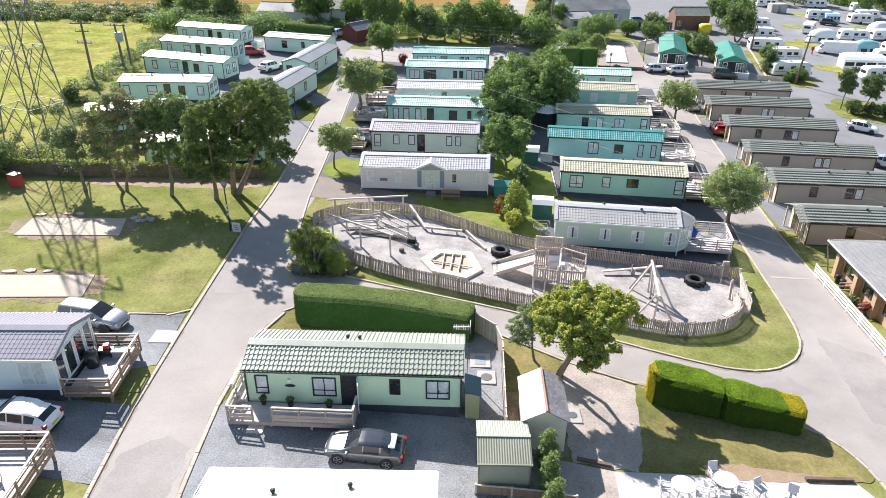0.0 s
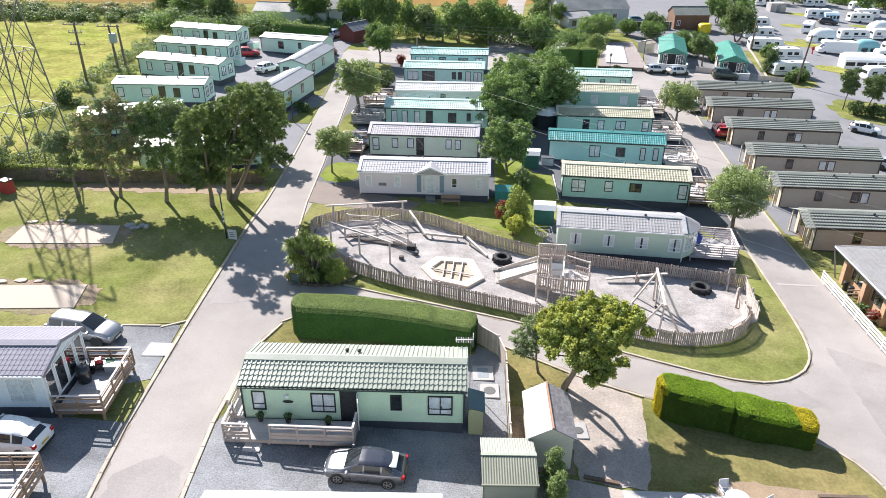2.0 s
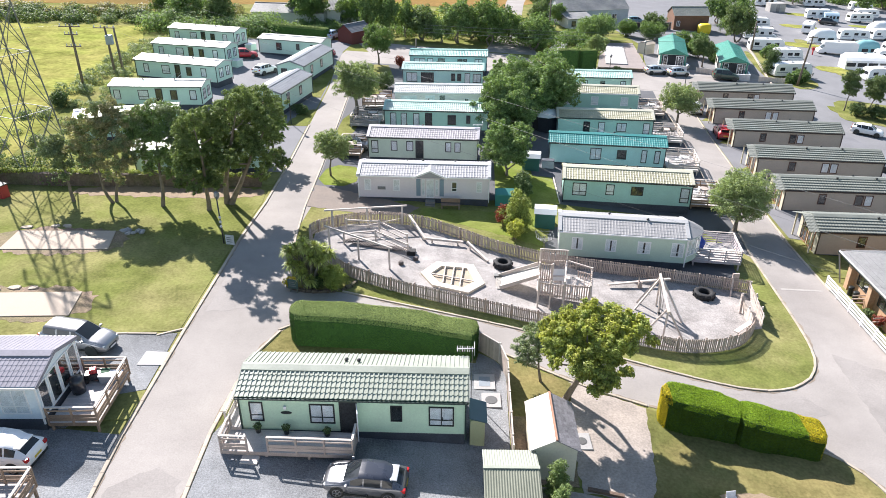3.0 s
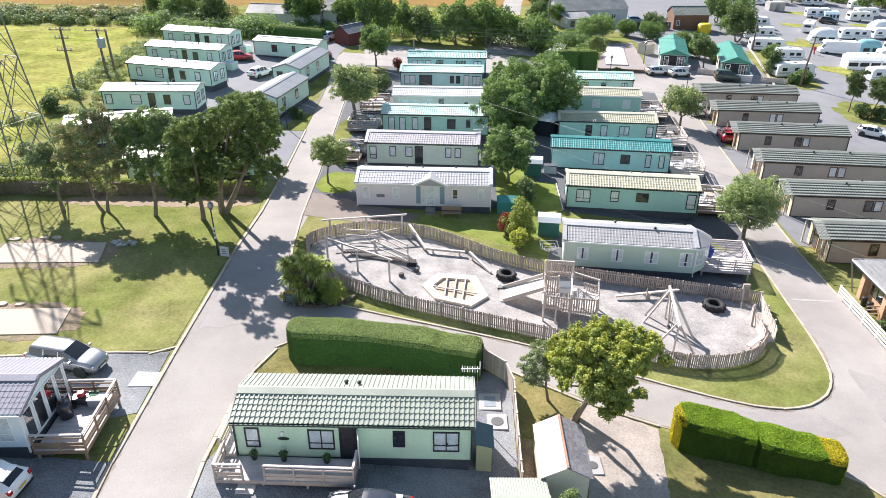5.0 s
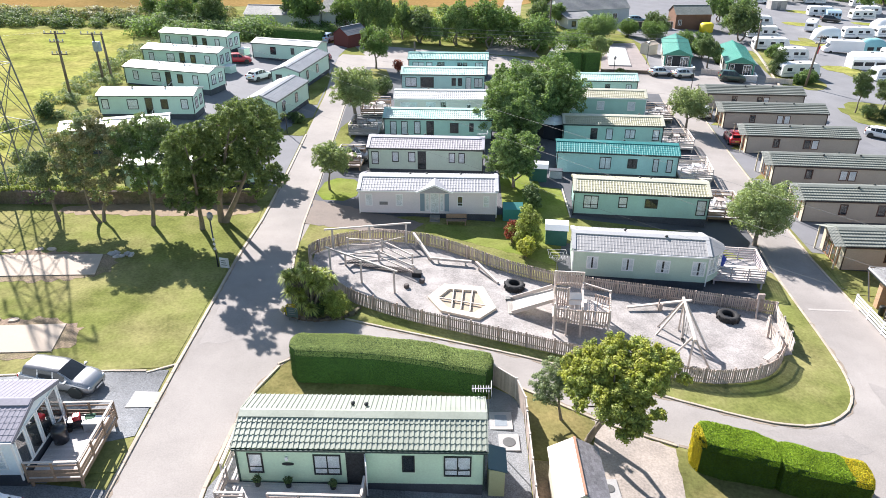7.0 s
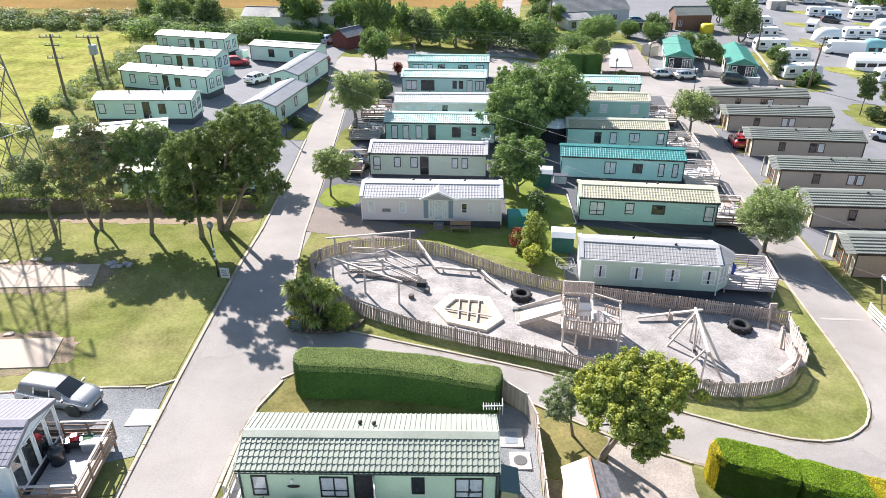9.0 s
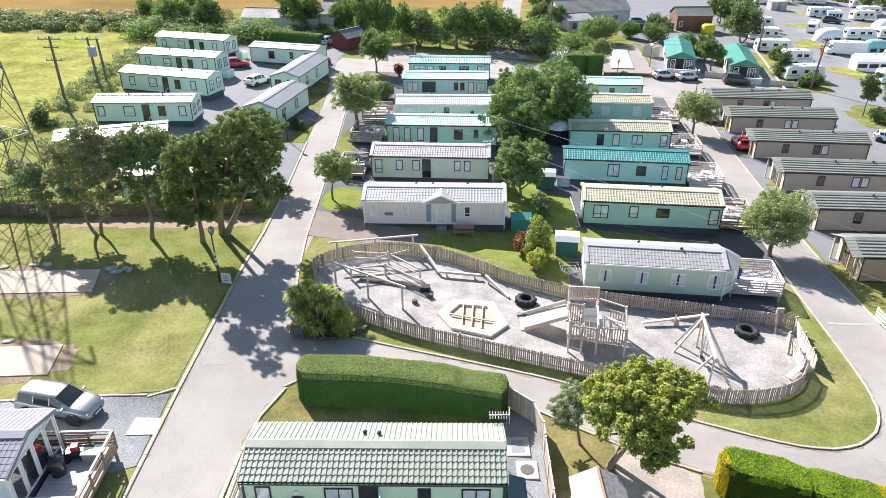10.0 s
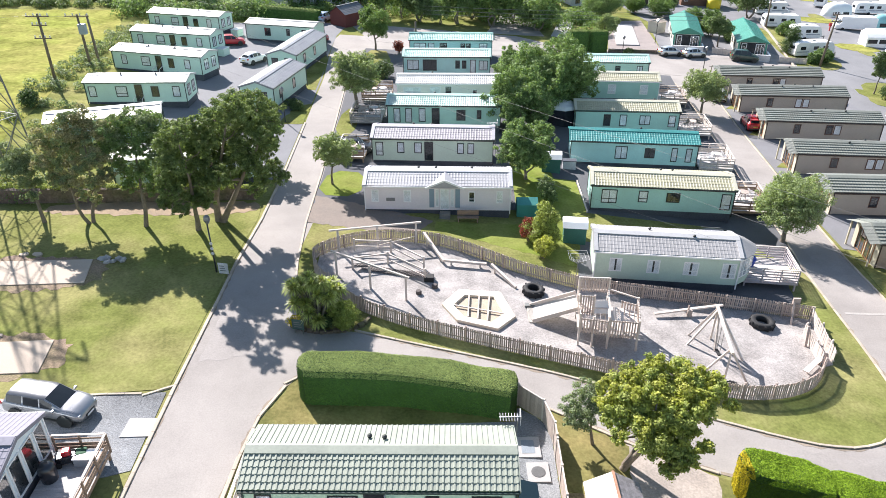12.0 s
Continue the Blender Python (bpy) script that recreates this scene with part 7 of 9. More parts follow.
car("white hatchback between mint caravans", -29.2, 107.5, 65, WHITEP, 4.1, 1.75, 1.5)
car("pale blue estate beside the red shed", -24.3, 136.5, 70, BLUEP, 4.3, 1.8, 1.6)
car("dark red car beside the lane end", -23.2, 122.0, 10, paint("dark_red_paint", (0.2, 0.02, 0.03)), 4.0, 1.75, 1.45)
car("silver hatchback outside the green-roofed lodge", 33.4, 125.4, 16, SILVER, 3.9, 1.7, 1.46)
car("silver hatchback parked beside another silver car", 37.2, 125.2, 20, SILVER, 4.0, 1.72, 1.46)
car("dark green off-roader outside a green-roofed lodge", 45.1, 124.4, -6, paint("dark_green_paint", (0.03, 0.06, 0.045)), 4.3, 1.85, 1.8, suv=True)
car("red hatchback beside a brown lodge", 34.6, 91.6, 84, REDP, 4.0, 1.75, 1.5)
car("white hatchback beside a brown lodge", 34.0, 102.6, 80, WHITEP, 4.0, 1.75, 1.5)
car("white coupe parked beyond the lodges", 55.9, 97.2, -30, WHITEP, 4.0, 1.75, 1.42)
car("dark estate car behind the sage caravan", 20.8, 60.4, 0, BLACKP, 4.6, 1.8, 1.5, rails=True)
car("black estate car among touring caravans", 94.0, 197.0, -8, BLACKP, 4.7, 1.9, 1.7, suv=True)
car("blue estate car by the stone building", 40.5, 178.5, 5, paint("teal_blue_paint", (0.1, 0.2, 0.25)), 4.4, 1.8, 1.5)
car("silver car beside the brown lodges", 52.0, 82.0, -30, SILVER, 4.2, 1.75, 1.5)
car("dark car on a plot beside the mauve-roofed caravan", -11.0, 76.8, 0, BLACKP, 3.9, 1.7, 1.45)


def tourer(label, x, y, turn, L=6.4, W=2.3, H=2.55, shell=None, motor=False, stripe=None):
    """A touring caravan or motorhome: rounded moulded shell, windows, door, wheels and drawbar."""
    t = thing("motorhome" if motor else "touring_caravan", label, "caravan", at(x, y, turn), "touring caravans")
    h = L / 2
    o = [(-h, 0.55), (-h + 0.1, 0.4), (h - 0.25, 0.4), (h, 0.75), (h - 0.05, 1.3), (h - 0.45, H - 0.25), (h - 0.8, H - 0.05), (0, H), (-h + 0.5, H - 0.03), (-h + 0.1, H - 0.3), (-h + 0.02, 1.4)]
    if motor:
        o = [(-h, 0.5), (-h + 0.1, 0.4), (h - 0.1, 0.4), (h, 0.6), (h - 0.05, 1.05), (h - 0.75, 1.2), (h - 1.25, 1.85), (h - 0.75, 2.15), (h - 0.9, H + 0.1), (-h + 0.4, H + 0.1), (-h, H - 0.2)]
    bm = bmesh.new()
    a, b = [bm.verts.new((px_, -W / 2, pz)) for px_, pz in o], [bm.verts.new((px_, W / 2, pz)) for px_, pz in o]
    n = len(o)
    bm.faces.new(a)
    bm.faces.new(b[::-1])
    for k in range(n):
        bm.faces.new((a[k], b[k], b[(k + 1) % n], a[(k + 1) % n]))
    bmesh.ops.bevel(bm, geom=bm.edges[:], offset=0.07, segments=2, affect="EDGES", profile=0.6)
    part("shell", bm, shell or WHITE, t, smooth=False)
    for wx, ww in ((-h * 0.62, 0.9), (0.1, 0.9), (h * 0.5, 0.9)) if not motor else ((-h * 0.5, 1.0), (0.2, 0.7), (h - 1.5, 0.6)):
        part("window", soft_box(wx - ww / 2, -W / 2 - 0.025, 1.35, wx + ww / 2, -W / 2 + 0.05, 1.9, 0.02, 1), CARGLASS, t)
    part("rear_window", soft_box(-h - 0.02, -0.7, 1.45, -h + 0.1, 0.7, 1.95, 0.02, 1), CARGLASS, t)
    if motor:
        part("windscreen", beams(1.7, ((h - 1.2, 0, 1.8), (h - 0.72, 0, 1.22)), d=0.05), CARGLASS, t)
    part("stripe", boxes((-h * 0.9, -W / 2 - 0.012, 0.95, h * 0.85, -W / 2 + 0.02, 1.12)), stripe or mat("grey_stripe", (0.35, 0.38, 0.42), 0.5), t)
    part("door", boxes((-h * 0.3, -W / 2 - 0.02, 0.55, -h * 0.3 + 0.62, -W / 2 + 0.02, 2.2)), shell or WHITE, t)
    part("roof_light", soft_box(-0.3, -0.3, H - 0.01, 0.3, 0.3, H + 0.12 + (0.1 if motor else 0), 0.04, 1), GREYP, t)
    for s in (-1, 1):
        for ax in (((-h * 0.55), (h * 0.62)) if motor else (-0.3,)):
            bm = bmesh.new()
            lathe(bm, [(0.2, -0.1), (0.32, -0.09), (0.33, 0.09), (0.2, 0.1)], 14, axis="Y")
            part("wheel", bm, RUBBER, t).location = (ax, s * (W / 2 - 0.08), 0.31)
    if not motor:
        part("drawbar", beams(0.08, ((h - 0.2, -0.5, 0.42), (h + 1.1, 0, 0.42)), ((h - 0.2, 0.5, 0.42), (h + 1.1, 0, 0.42))), STEEL, t)
        part("jockey_wheel", boxes((h + 0.85, -0.05, 0.0, h + 0.98, 0.05, 0.6)), STEEL, t)
    return t


def awning(label, x, y, turn, L=4.0, D=2.6, H=2.3, colour=None, dome=False):
    """A fabric awning: a sloping roof with dark window strips, or an inflated dome."""
    t = thing("awning", label, "awning", at(x, y, turn), "touring awnings")
    if not dome:
        part("canopy", prism([(-D / 2, 0.02), (D / 2, 0.02), (D / 2, H), (-D / 4, H - 0.15), (-D / 2, H - 0.6)], -L / 2, L / 2), colour or WHITE, t)
        for k in range(4):
            part("window", boxes((-L / 2 + 0.25 + k * L / 4, -D / 2 - 0.02, 0.8, -L / 2 + 0.25 + k * L / 4 + L / 4 - 0.35, -D / 2 + 0.02, 1.5)), CARGLASS, t)
        return t
    bm = bmesh.new()
    rings = []
    for i in range(9):
        u = i / 8 * 2 - 1
        k = (1 - abs(u) ** 2.6) ** 0.5 * 0.75 + 0.25 * (abs(u) < 1)
        rings.append([bm.verts.new((u * L / 2, -math.cos(math.pi * j / 10) * D / 2 * (0.3 + 0.7 * k), math.sin(math.pi * j / 10) ** 0.7 * H * k * (1 + 0.04 * (i % 2)))) for j in range(11)])
    for a, b in zip(rings, rings[1:]):
        for j in range(10):
            bm.faces.new((a[j], a[j + 1], b[j + 1], b[j]))
    part("canopy", bm, colour or WHITE, t, smooth=True)
    for s in (-0.24, 0.06):
        part("window", soft_box(s * L, -D / 2 * 1.02, 0.45, s * L + 0.2 * L, -D / 2 * 0.86, 1.15, 0.02, 1), CARGLASS, t)
    return t


PALEBLUE = mat("pale_blue_fabric", (0.42, 0.56, 0.66), 0.8, 0.1)
TEALFAB = mat("teal_fabric", (0.25, 0.5, 0.52), 0.8, 0.1)
NEAR_PITCHES = [
        ("white touring caravan beside the hedge", 70.5, 183.2, -5, 6.2, False), ("white motorhome on tarmac", 65.8, 167.2, -8, 6.8, True), ("white touring caravan on tarmac", 62.4, 153.8, -4, 7.0, False), ("white touring caravan behind a bush", 63.0, 144.2, 0, 5.5, False),
        ("white touring caravan near the hedge bank", 58.4, 130.6, 8, 7.0, False), ("white touring caravan seen end on", 82.5, 181.5, 60, 6.0, False), ("white touring caravan on a far pitch", 90.0, 174.5, -4, 6.6, False), ("long white motorhome with open door", 77.6, 155.4, 172, 7.6, True),
        ("white touring caravan with awning", 77.5, 143.8, -2, 7.4, False), ("white touring caravan at the field edge", 75.2, 131.8, 6, 6.6, False), ("white touring caravan on a pitch", 86.5, 150.5, 0, 6.6, False), ("pale motorhome by the trees", 95.3, 206, -6, 6.6, True),
        ("white touring caravan by the trees", 105.8, 204.8, 4, 6.4, False)]
FAR_PITCHES = [
        ("white touring caravan in the far row", 118, 230, 0, 6.4, False), ("white touring caravan in the far row", 105, 232, -6, 6.0, False), ("white touring caravan along the hedge", 73.6, 203.5, -50, 6.4, False), ("white touring caravan on a near pitch", 84.5, 134.5, 8, 6.6, False),
        ("white touring caravan on a pitch", 93, 160, -3, 6.6, False), ("white touring caravan on a pitch", 99, 178, 2, 6.6, False), ("white touring caravan on a far pitch", 112, 214, 2, 6.4, False), ("white touring caravan beside the trees", 88, 226, -4, 6.2, False),
        ("white motorhome among trees", 126, 246, 4, 6.6, True), ("white touring caravan in the far field", 131, 222, 3, 6.4, False), ("white touring caravan in the far field", 122, 205, -6, 6.4, False), ("white motorhome in the far field", 116, 181, 0, 6.8, True),
        ("white touring caravan on a far pitch", 104, 168, 0, 6.4, False), ("white touring caravan on a far pitch", 97, 140, 0, 6.4, False)]
for lb, tx, ty, tn, ln, mo in NEAR_PITCHES + FAR_PITCHES:
    tourer(lb, tx, ty, tn, ln, motor=mo)
awning("white domed awning beside a touring caravan", 80.9, 170.0, 0, 6.6, 4.0, 2.9, dome=True)
awning("white domed tent on a far pitch", 102.4, 187.6, 10, 6.0, 4.2, 3.0, dome=True)
awning("teal blue domed awning on a pitch", 85.6, 159.5, 0, 6.2, 3.4, 2.7, colour=TEALFAB, dome=True)
awning("white awning with a row of dark windows", 76.6, 141.6, -2, 8.0, 3.0, 2.5)
awning("pale blue awning by the trees", 97.5, 203.6, -6, 3.6, colour=PALEBLUE)

# ---- decks, sheds, fences and yard things ----
def box_shape(a, b, c):
    v = [(sx * a / 2, sy * b / 2, sz * c / 2) for sz in (-1, 1) for sx, sy in ((-1, -1), (1, -1), (1, 1), (-1, 1))]
    return v, [(3, 2, 1, 0), (4, 5, 6, 7), (0, 1, 5, 4), (1, 2, 6, 5), (2, 3, 7, 6), (3, 0, 4, 7)]


def deck(name, label, x, y, turn, x0, x1, y0, y1, z, sides, timber=None, lit_rail_mat=None, board=0.145, solid=True):
    """A raised timber deck. sides: which edges carry a railing (n, s, e, w), or a stretch (edge, from, to)."""
    d = thing(name, label, "deck", at(x, y, turn))
    timber, lit_rail_mat = timber or DECK, lit_rail_mat or PALETIMBER
    n = max(4, round((y1 - y0) / board))
    wide = (y1 - y0) / n
    plank = mesh_from("floor_board", *box_shape(x1 - x0, wide - 0.008, 0.03), DECKBOARD)
    for k in range(n):
        part("floor_board", plank, None, d).location = ((x0 + x1) / 2, y0 + wide * (k + 0.5), z - 0.015)
    for a, b in (((x0, y0), (x1, y0)), ((x1, y0), (x1, y1)), ((x1, y1), (x0, y1)), ((x0, y1), (x0, y0))):
        part("fascia", beams(0.04, ((*a, z - 0.12), (*b, z - 0.12)), d=0.22), timber, d)
    for px_ in np.linspace(x0 + 0.1, x1 - 0.1, max(2, round((x1 - x0) / 1.8))):
        for py_ in (y0 + 0.08, y1 - 0.08):
            part("support", boxes((px_ - 0.06, py_ - 0.06, -0.8, px_ + 0.06, py_ + 0.06, z - 0.03)), timber, d)
    taken = []
    for s in sides:
        e, f0, f1 = s if isinstance(s, tuple) else (s, 0.0, 1.0)
        a, b = {"s": ((x0, y0), (x1, y0)), "e": ((x1, y0), (x1, y1)), "n": ((x1, y1), (x0, y1)), "w": ((x0, y1), (x0, y0))}[e]
        A, B = Vector((*a, 0)), Vector((*b, 0))
        A, B = A.lerp(B, f0), A.lerp(B, f1)
        n = max(1, round((B - A).length / 1.5))
        for k in range(n + 1):
            q = A.lerp(B, k / n)
            if any((q - o).length < 0.12 for o in taken):
                continue
            taken.append(q)
            part("rail_post", boxes((q.x - 0.045, q.y - 0.045, z - 0.2, q.x + 0.045, q.y + 0.045, z + 1.0)), timber, d)
        # top rail in a paler timber that carries the sunlight on it
        part("top_rail", beams(0.12, ((A.x, A.y, z + 1.02), (B.x, B.y, z + 1.02)), d=0.05), lit_rail_mat, d)
        for zz, dd in ((0.8, 0.1), (0.58, 0.1), (0.36, 0.1), (0.14, 0.1)) if not solid else ((0.78, 0.09), (0.42, 0.19), (0.2, 0.19)):
            part("side_board", beams(0.028, ((A.x, A.y, z + zz), (B.x, B.y, z + zz)), d=dd), timber, d)
    return d


def ramp_deck():
    """Low deck and walkway before the green caravan."""
    d = deck("deck", "low weathered deck with pale handrail before the green caravan", -6.5, 29.75, 0, -3.7, 3.2, -0.35, 1.3, 0.46, [("s", 0.36, 1.0), ("s", 0.0, 0.2), ("e", 0.0, 0.75), ("w", 0.0, 1.0)], solid=True, timber=TIMBER)
    part("step", boxes((-2.6, -0.95, -0.2, -1.7, -0.35, 0.2)), PALETIMBER, d)
    part("step", boxes((-2.5, -1.25, -0.2, -1.8, -0.95, 0.02)), PALETIMBER, d)
    return d


ramp_deck()
deck("deck", "narrow timber side walkway with pale rail", -10.05, 33.2, 0, -0.35, 0.4, -2.2, 2.6, 0.46, ["w"], timber=PALETIMBER)
for px_, py_ in ((-8.6, 30.75), (-7.1, 30.8), (-4.9, 30.8)):
    t = thing("plant_pot", "small dark shrub in a pot on the deck", "plant", at(px_, py_, 0, 0.46))
    bm = bmesh.new()
    lathe(bm, [(0.13, 0.0), (0.17, 0.28), (0.14, 0.29)], 12)
    part("pot", bm, DARK, t)
    part("foliage", leaf_mesh("foliage", [(0, 0, 0.42)], [0.24], 260, 0.05, LEAFDARK, int(px_ * 10) & 255), None, t)
deck("deck", "brown timber deck of the white lodge, sunlight in its top rail colour", -19.0, 32.45, 4, -0.72, 1.85, -2.3, 2.1, 0.6, ["s", "e", "n"])
deck("deck", "brown timber deck with pale top rail and garden chairs", -19.8, 22.2, 4, -3.2, 2.3, -3.0, 3.4, 0.75, ["n", "e"])
# decks of the far rows
deck("deck", "pale timber deck at the bay end of the sage caravan", 22.6, 55.4, -6, -1.6, 2.2, -0.95, 2.6, 0.7, ["s", "e", "n"], timber=mat("mauve_grey_timber", (0.45, 0.4, 0.41), 0.8, 0.12, piece=0.08), solid=False)
deck("deck", "timber deck at the end of a green caravan", 25.3, 68.6, -5, -1.2, 2.0, -2.0, 2.2, 0.6, ["s", "e", "n"])
deck("deck", "pale grey deck at the end of an aqua caravan", 25.5, 78.4, -6, -1.3, 2.0, -2.0, 2.2, 0.6, ["s", "e", "n"], timber=PALETIMBER)
deck("deck", "timber deck at the end of a green caravan", 26.6, 88.4, -3, -1.8, 1.6, -2.0, 2.0, 0.6, ["s", "e", "n"], timber=PALETIMBER)
deck("deck", "timber deck at the end of a yellow-roofed caravan", 27.2, 100, -3, -1.8, 1.5, -2.0, 2.0, 0.6, ["s", "e", "n"], timber=TIMBER)
deck("deck", "timber deck beside the mauve-roofed caravan", -10.8, 75.6, -2, -1.4, 1.2, -1.6, 1.9, 0.6, ["s", "w", "n"])
deck("deck", "pale deck with garden chairs beside the teal caravan", -10.6, 86.6, -2, -1.8, 1.6, -2.2, 1.9, 0.6, ["s", "w", "n"], timber=mat("grey_deck", (0.3, 0.28, 0.27), 0.8, 0.15, piece=0.1))
deck("deck", "brown deck with furniture beside the white caravan", -10.4, 94.6, 0, -1.8, 1.6, -2.0, 2.0, 0.6, ["s", "w", "n"])
for lx, ly, la in ((-31.3, 123.0, -17), (-30.0, 111.2, -14), (-29.3, 99.3, -17), (-29.6, 88.9, 0)):
    t = thing("entrance_box", "pale green end step and gas box by a caravan", "box", at(lx - 4.4, ly - 0.6, la))
    part("box", soft_box(-0.6, -0.8, -0.2, 0.6, 0.8, 1.0, 0.04), W_MINT, t)
    part("lid", soft_box(-0.66, -0.86, 1.0, 0.66, 0.86, 1.08, 0.03), WHITE, t)


def garden_chair(label, x, y, turn, h, mat_):
    t = thing("garden_chair", label, "chair", at(x, y, turn, h), "garden chairs")
    part("seat", soft_box(-0.25, -0.25, 0.38, 0.25, 0.25, 0.43, 0.02, 1), mat_, t)
    part("backrest", beams(0.5, ((0, 0.22, 0.45), (0, 0.34, 0.92)), d=0.03), mat_, t)
    for sx in (-0.22, 0.22):
        for sy in (-0.2, 0.2):
            part("leg", beams(0.035, ((sx, sy, 0), (sx, sy, 0.4))), mat_, t)
        part("armrest", beams(0.05, ((sx * 1.12, -0.22, 0.62), (sx * 1.12, 0.25, 0.62))), mat_, t)


def garden_table(label, x, y, h, r, mat_, legs=4):
    t = thing("garden_table", label, "table", at(x, y, 0, h))
    bm = bmesh.new()
    lathe(bm, [(r * 0.97, 0.7), (r, 0.715), (r, 0.73), (r * 0.97, 0.745)], 24)
    part("tabletop", bm, mat_, t)
    for k in range(legs):
        a = 2 * math.pi * (k + 0.5) / legs
        part("leg", beams(0.045, ((math.cos(a) * r * 0.75, math.sin(a) * r * 0.75, 0), (math.cos(a) * r * 0.35, math.sin(a) * r * 0.35, 0.7))), mat_, t)


METALWHITE = mat("white_metal", (0.6, 0.59, 0.6), 0.5, 0.14, 2.0, 14.0, 0.1)
for cx, cy, ct in ((-20.3, 22.4, 20), (-19.4, 23.6, -30), (-20.9, 23.4, 60), (-19.0, 21.6, 190)):
    garden_chair("pale folding garden chair on the deck", cx, cy, ct, 0.75, METALWHITE)
garden_table("pale round garden table on the deck", -20.1, 23.0, 0.75, 0.45, METALWHITE)
t = thing("garden_cushion", "magenta garden cushion on the deck", "cushion", at(-21.2, 24.4, 10, 0.75))
part("cushion", soft_box(-0.45, -0.3, 0.0, 0.45, 0.3, 0.55, 0.12, 3), mat("magenta_cloth", (0.22, 0.02, 0.16), 0.9, 0.15), t)
t = thing("storage_box", "pale storage box on the lodge deck", "box", at(-17.9, 33.8, 4, 0.6))
part("box_body", soft_box(-0.6, -0.3, 0, 0.6, 0.3, 0.5, 0.03), mat("grey_plastic", (0.3, 0.33, 0.37), 0.5, 0.08), t)
part("lid", soft_box(-0.63, -0.33, 0.5, 0.63, 0.33, 0.58, 0.03), WHITE, t)
t = thing("mobility_scooter", "dark red and black mower-like machine under a cover", "machine", at(-18.9, 33.8, 20, 0.6))
part("body", soft_box(-0.5, -0.3, 0.15, 0.5, 0.3, 0.55, 0.08, 2), BLACKP, t)
part("engine_cover", soft_box(-0.2, -0.2, 0.5, 0.2, 0.2, 0.8, 0.06, 2), REDP, t)
part("grass_bag", soft_box(0.3, -0.25, 0.2, 0.9, 0.25, 0.55, 0.08, 2), mat("green_cloth", (0.03, 0.1, 0.05), 0.8), t)
for wx in (-0.4, 0.35):
    for wy in (-0.3, 0.3):
        bm = bmesh.new()
        lathe(bm, [(0.08, -0.05), (0.15, -0.05), (0.15, 0.05), (0.08, 0.05)], 12, axis="Y")
        part("wheel", bm, RUBBER, t).location = (wx, wy, 0.15)
t = thing("covered_bin", "dark covered barrel beside lodge doors", "bin", at(-19.25, 32.7, 0, 0.6))
bm = bmesh.new()
lathe(bm, [(0.36, 0), (0.4, 0.6), (0.36, 0.95), (0.12, 1.02)], 16)
part("barrel", bm, BLACKP, t, smooth=True)
t = thing("parasol_base", "folded blue parasol on the bay deck", "parasol", at(21.9, 56.6, 0, 0.7))
bm = bmesh.new()
lathe(bm, [(0.35, 0), (0.42, 0.25), (0.5, 0.7), (0.2, 1.0), (0.03, 1.3)], 12)
part("canopy", bm, mat("blue_cloth", (0.03, 0.06, 0.3), 0.8, 0.2), t)
garden_table("small table on the bay deck", 23.6, 55.0, 0.7, 0.5, PALETIMBER)
for k, (cx, cy) in enumerate(((-11.3, 86.6), (-10.1, 87.3), (-11.0, 94.4), (-9.9, 94.9), (25.8, 69.2), (26.3, 78.6), (26.6, 88.8), (27.3, 100.3), (-10.9, 75.4))):
    garden_table("small garden table on a caravan deck", cx, cy, 0.6, 0.5, METALWHITE if k % 2 else TIMBER)
    garden_chair("garden chair on a caravan deck", cx + 0.9, cy + 0.3, 100, 0.6, METALWHITE if k % 3 else DARK)
    garden_chair("garden chair on a caravan deck", cx - 0.8, cy - 0.2, -80, 0.6, METALWHITE if k % 3 else DARK)

# patio furniture
for tx, ty in ((13.93, 26.97), (16.24, 27.54)):
    garden_table("round white metal patio table", tx, ty, 0.03, 0.62, METALWHITE)
for k, (cx, cy, ct) in enumerate(((13.05, 26.9, 80), (14.8, 26.75, 250), (13.6, 26.1, 190), (15.4, 27.2, 110), (17.05, 27.3, 250), (15.85, 26.6, 170), (17.1, 26.6, 220), (15.9, 28.3, 10), (18.0, 27.4, 30), (19.45, 27.1, -30))):
    garden_chair("white metal patio chair", cx, cy, ct, 0.03, METALWHITE)
post_thing("timber_sleeper", "dark timber sleeper edging the patio", "sleeper", [("sleeper", (20.9, 28.75, 0.12), (23.5, 28.95, 0.12), 0.2, 0.16, mat("dark_old_timber", (0.13, 0.09, 0.065), 0.9, 0.3, 1.5, 14.0, 0.5))])
post_thing("timber_sleeper", "dark timber step at the yard edge", "sleeper", [("sleeper", (8.8, 28.85, 0.1), (10.6, 28.55, 0.1), 0.2, 0.16, MATS["dark_old_timber"])])


def ribbed_sheet(x0, x1, ya, za, yb, zb, pitch=0.13, amp=0.02):
    n = max(4, round((x1 - x0) / pitch)) * 4
    verts, faces = [], []
    for y, z in ((ya, za), (yb, zb)):
        for c in range(n + 1):
            verts.append((x0 + (x1 - x0) * c / n, y, z + (amp if c % 4 in (1, 2) else 0)))
    for c in range(n):
        faces.append((c, c + 1, n + 2 + c, n + 1 + c))
    return verts, faces


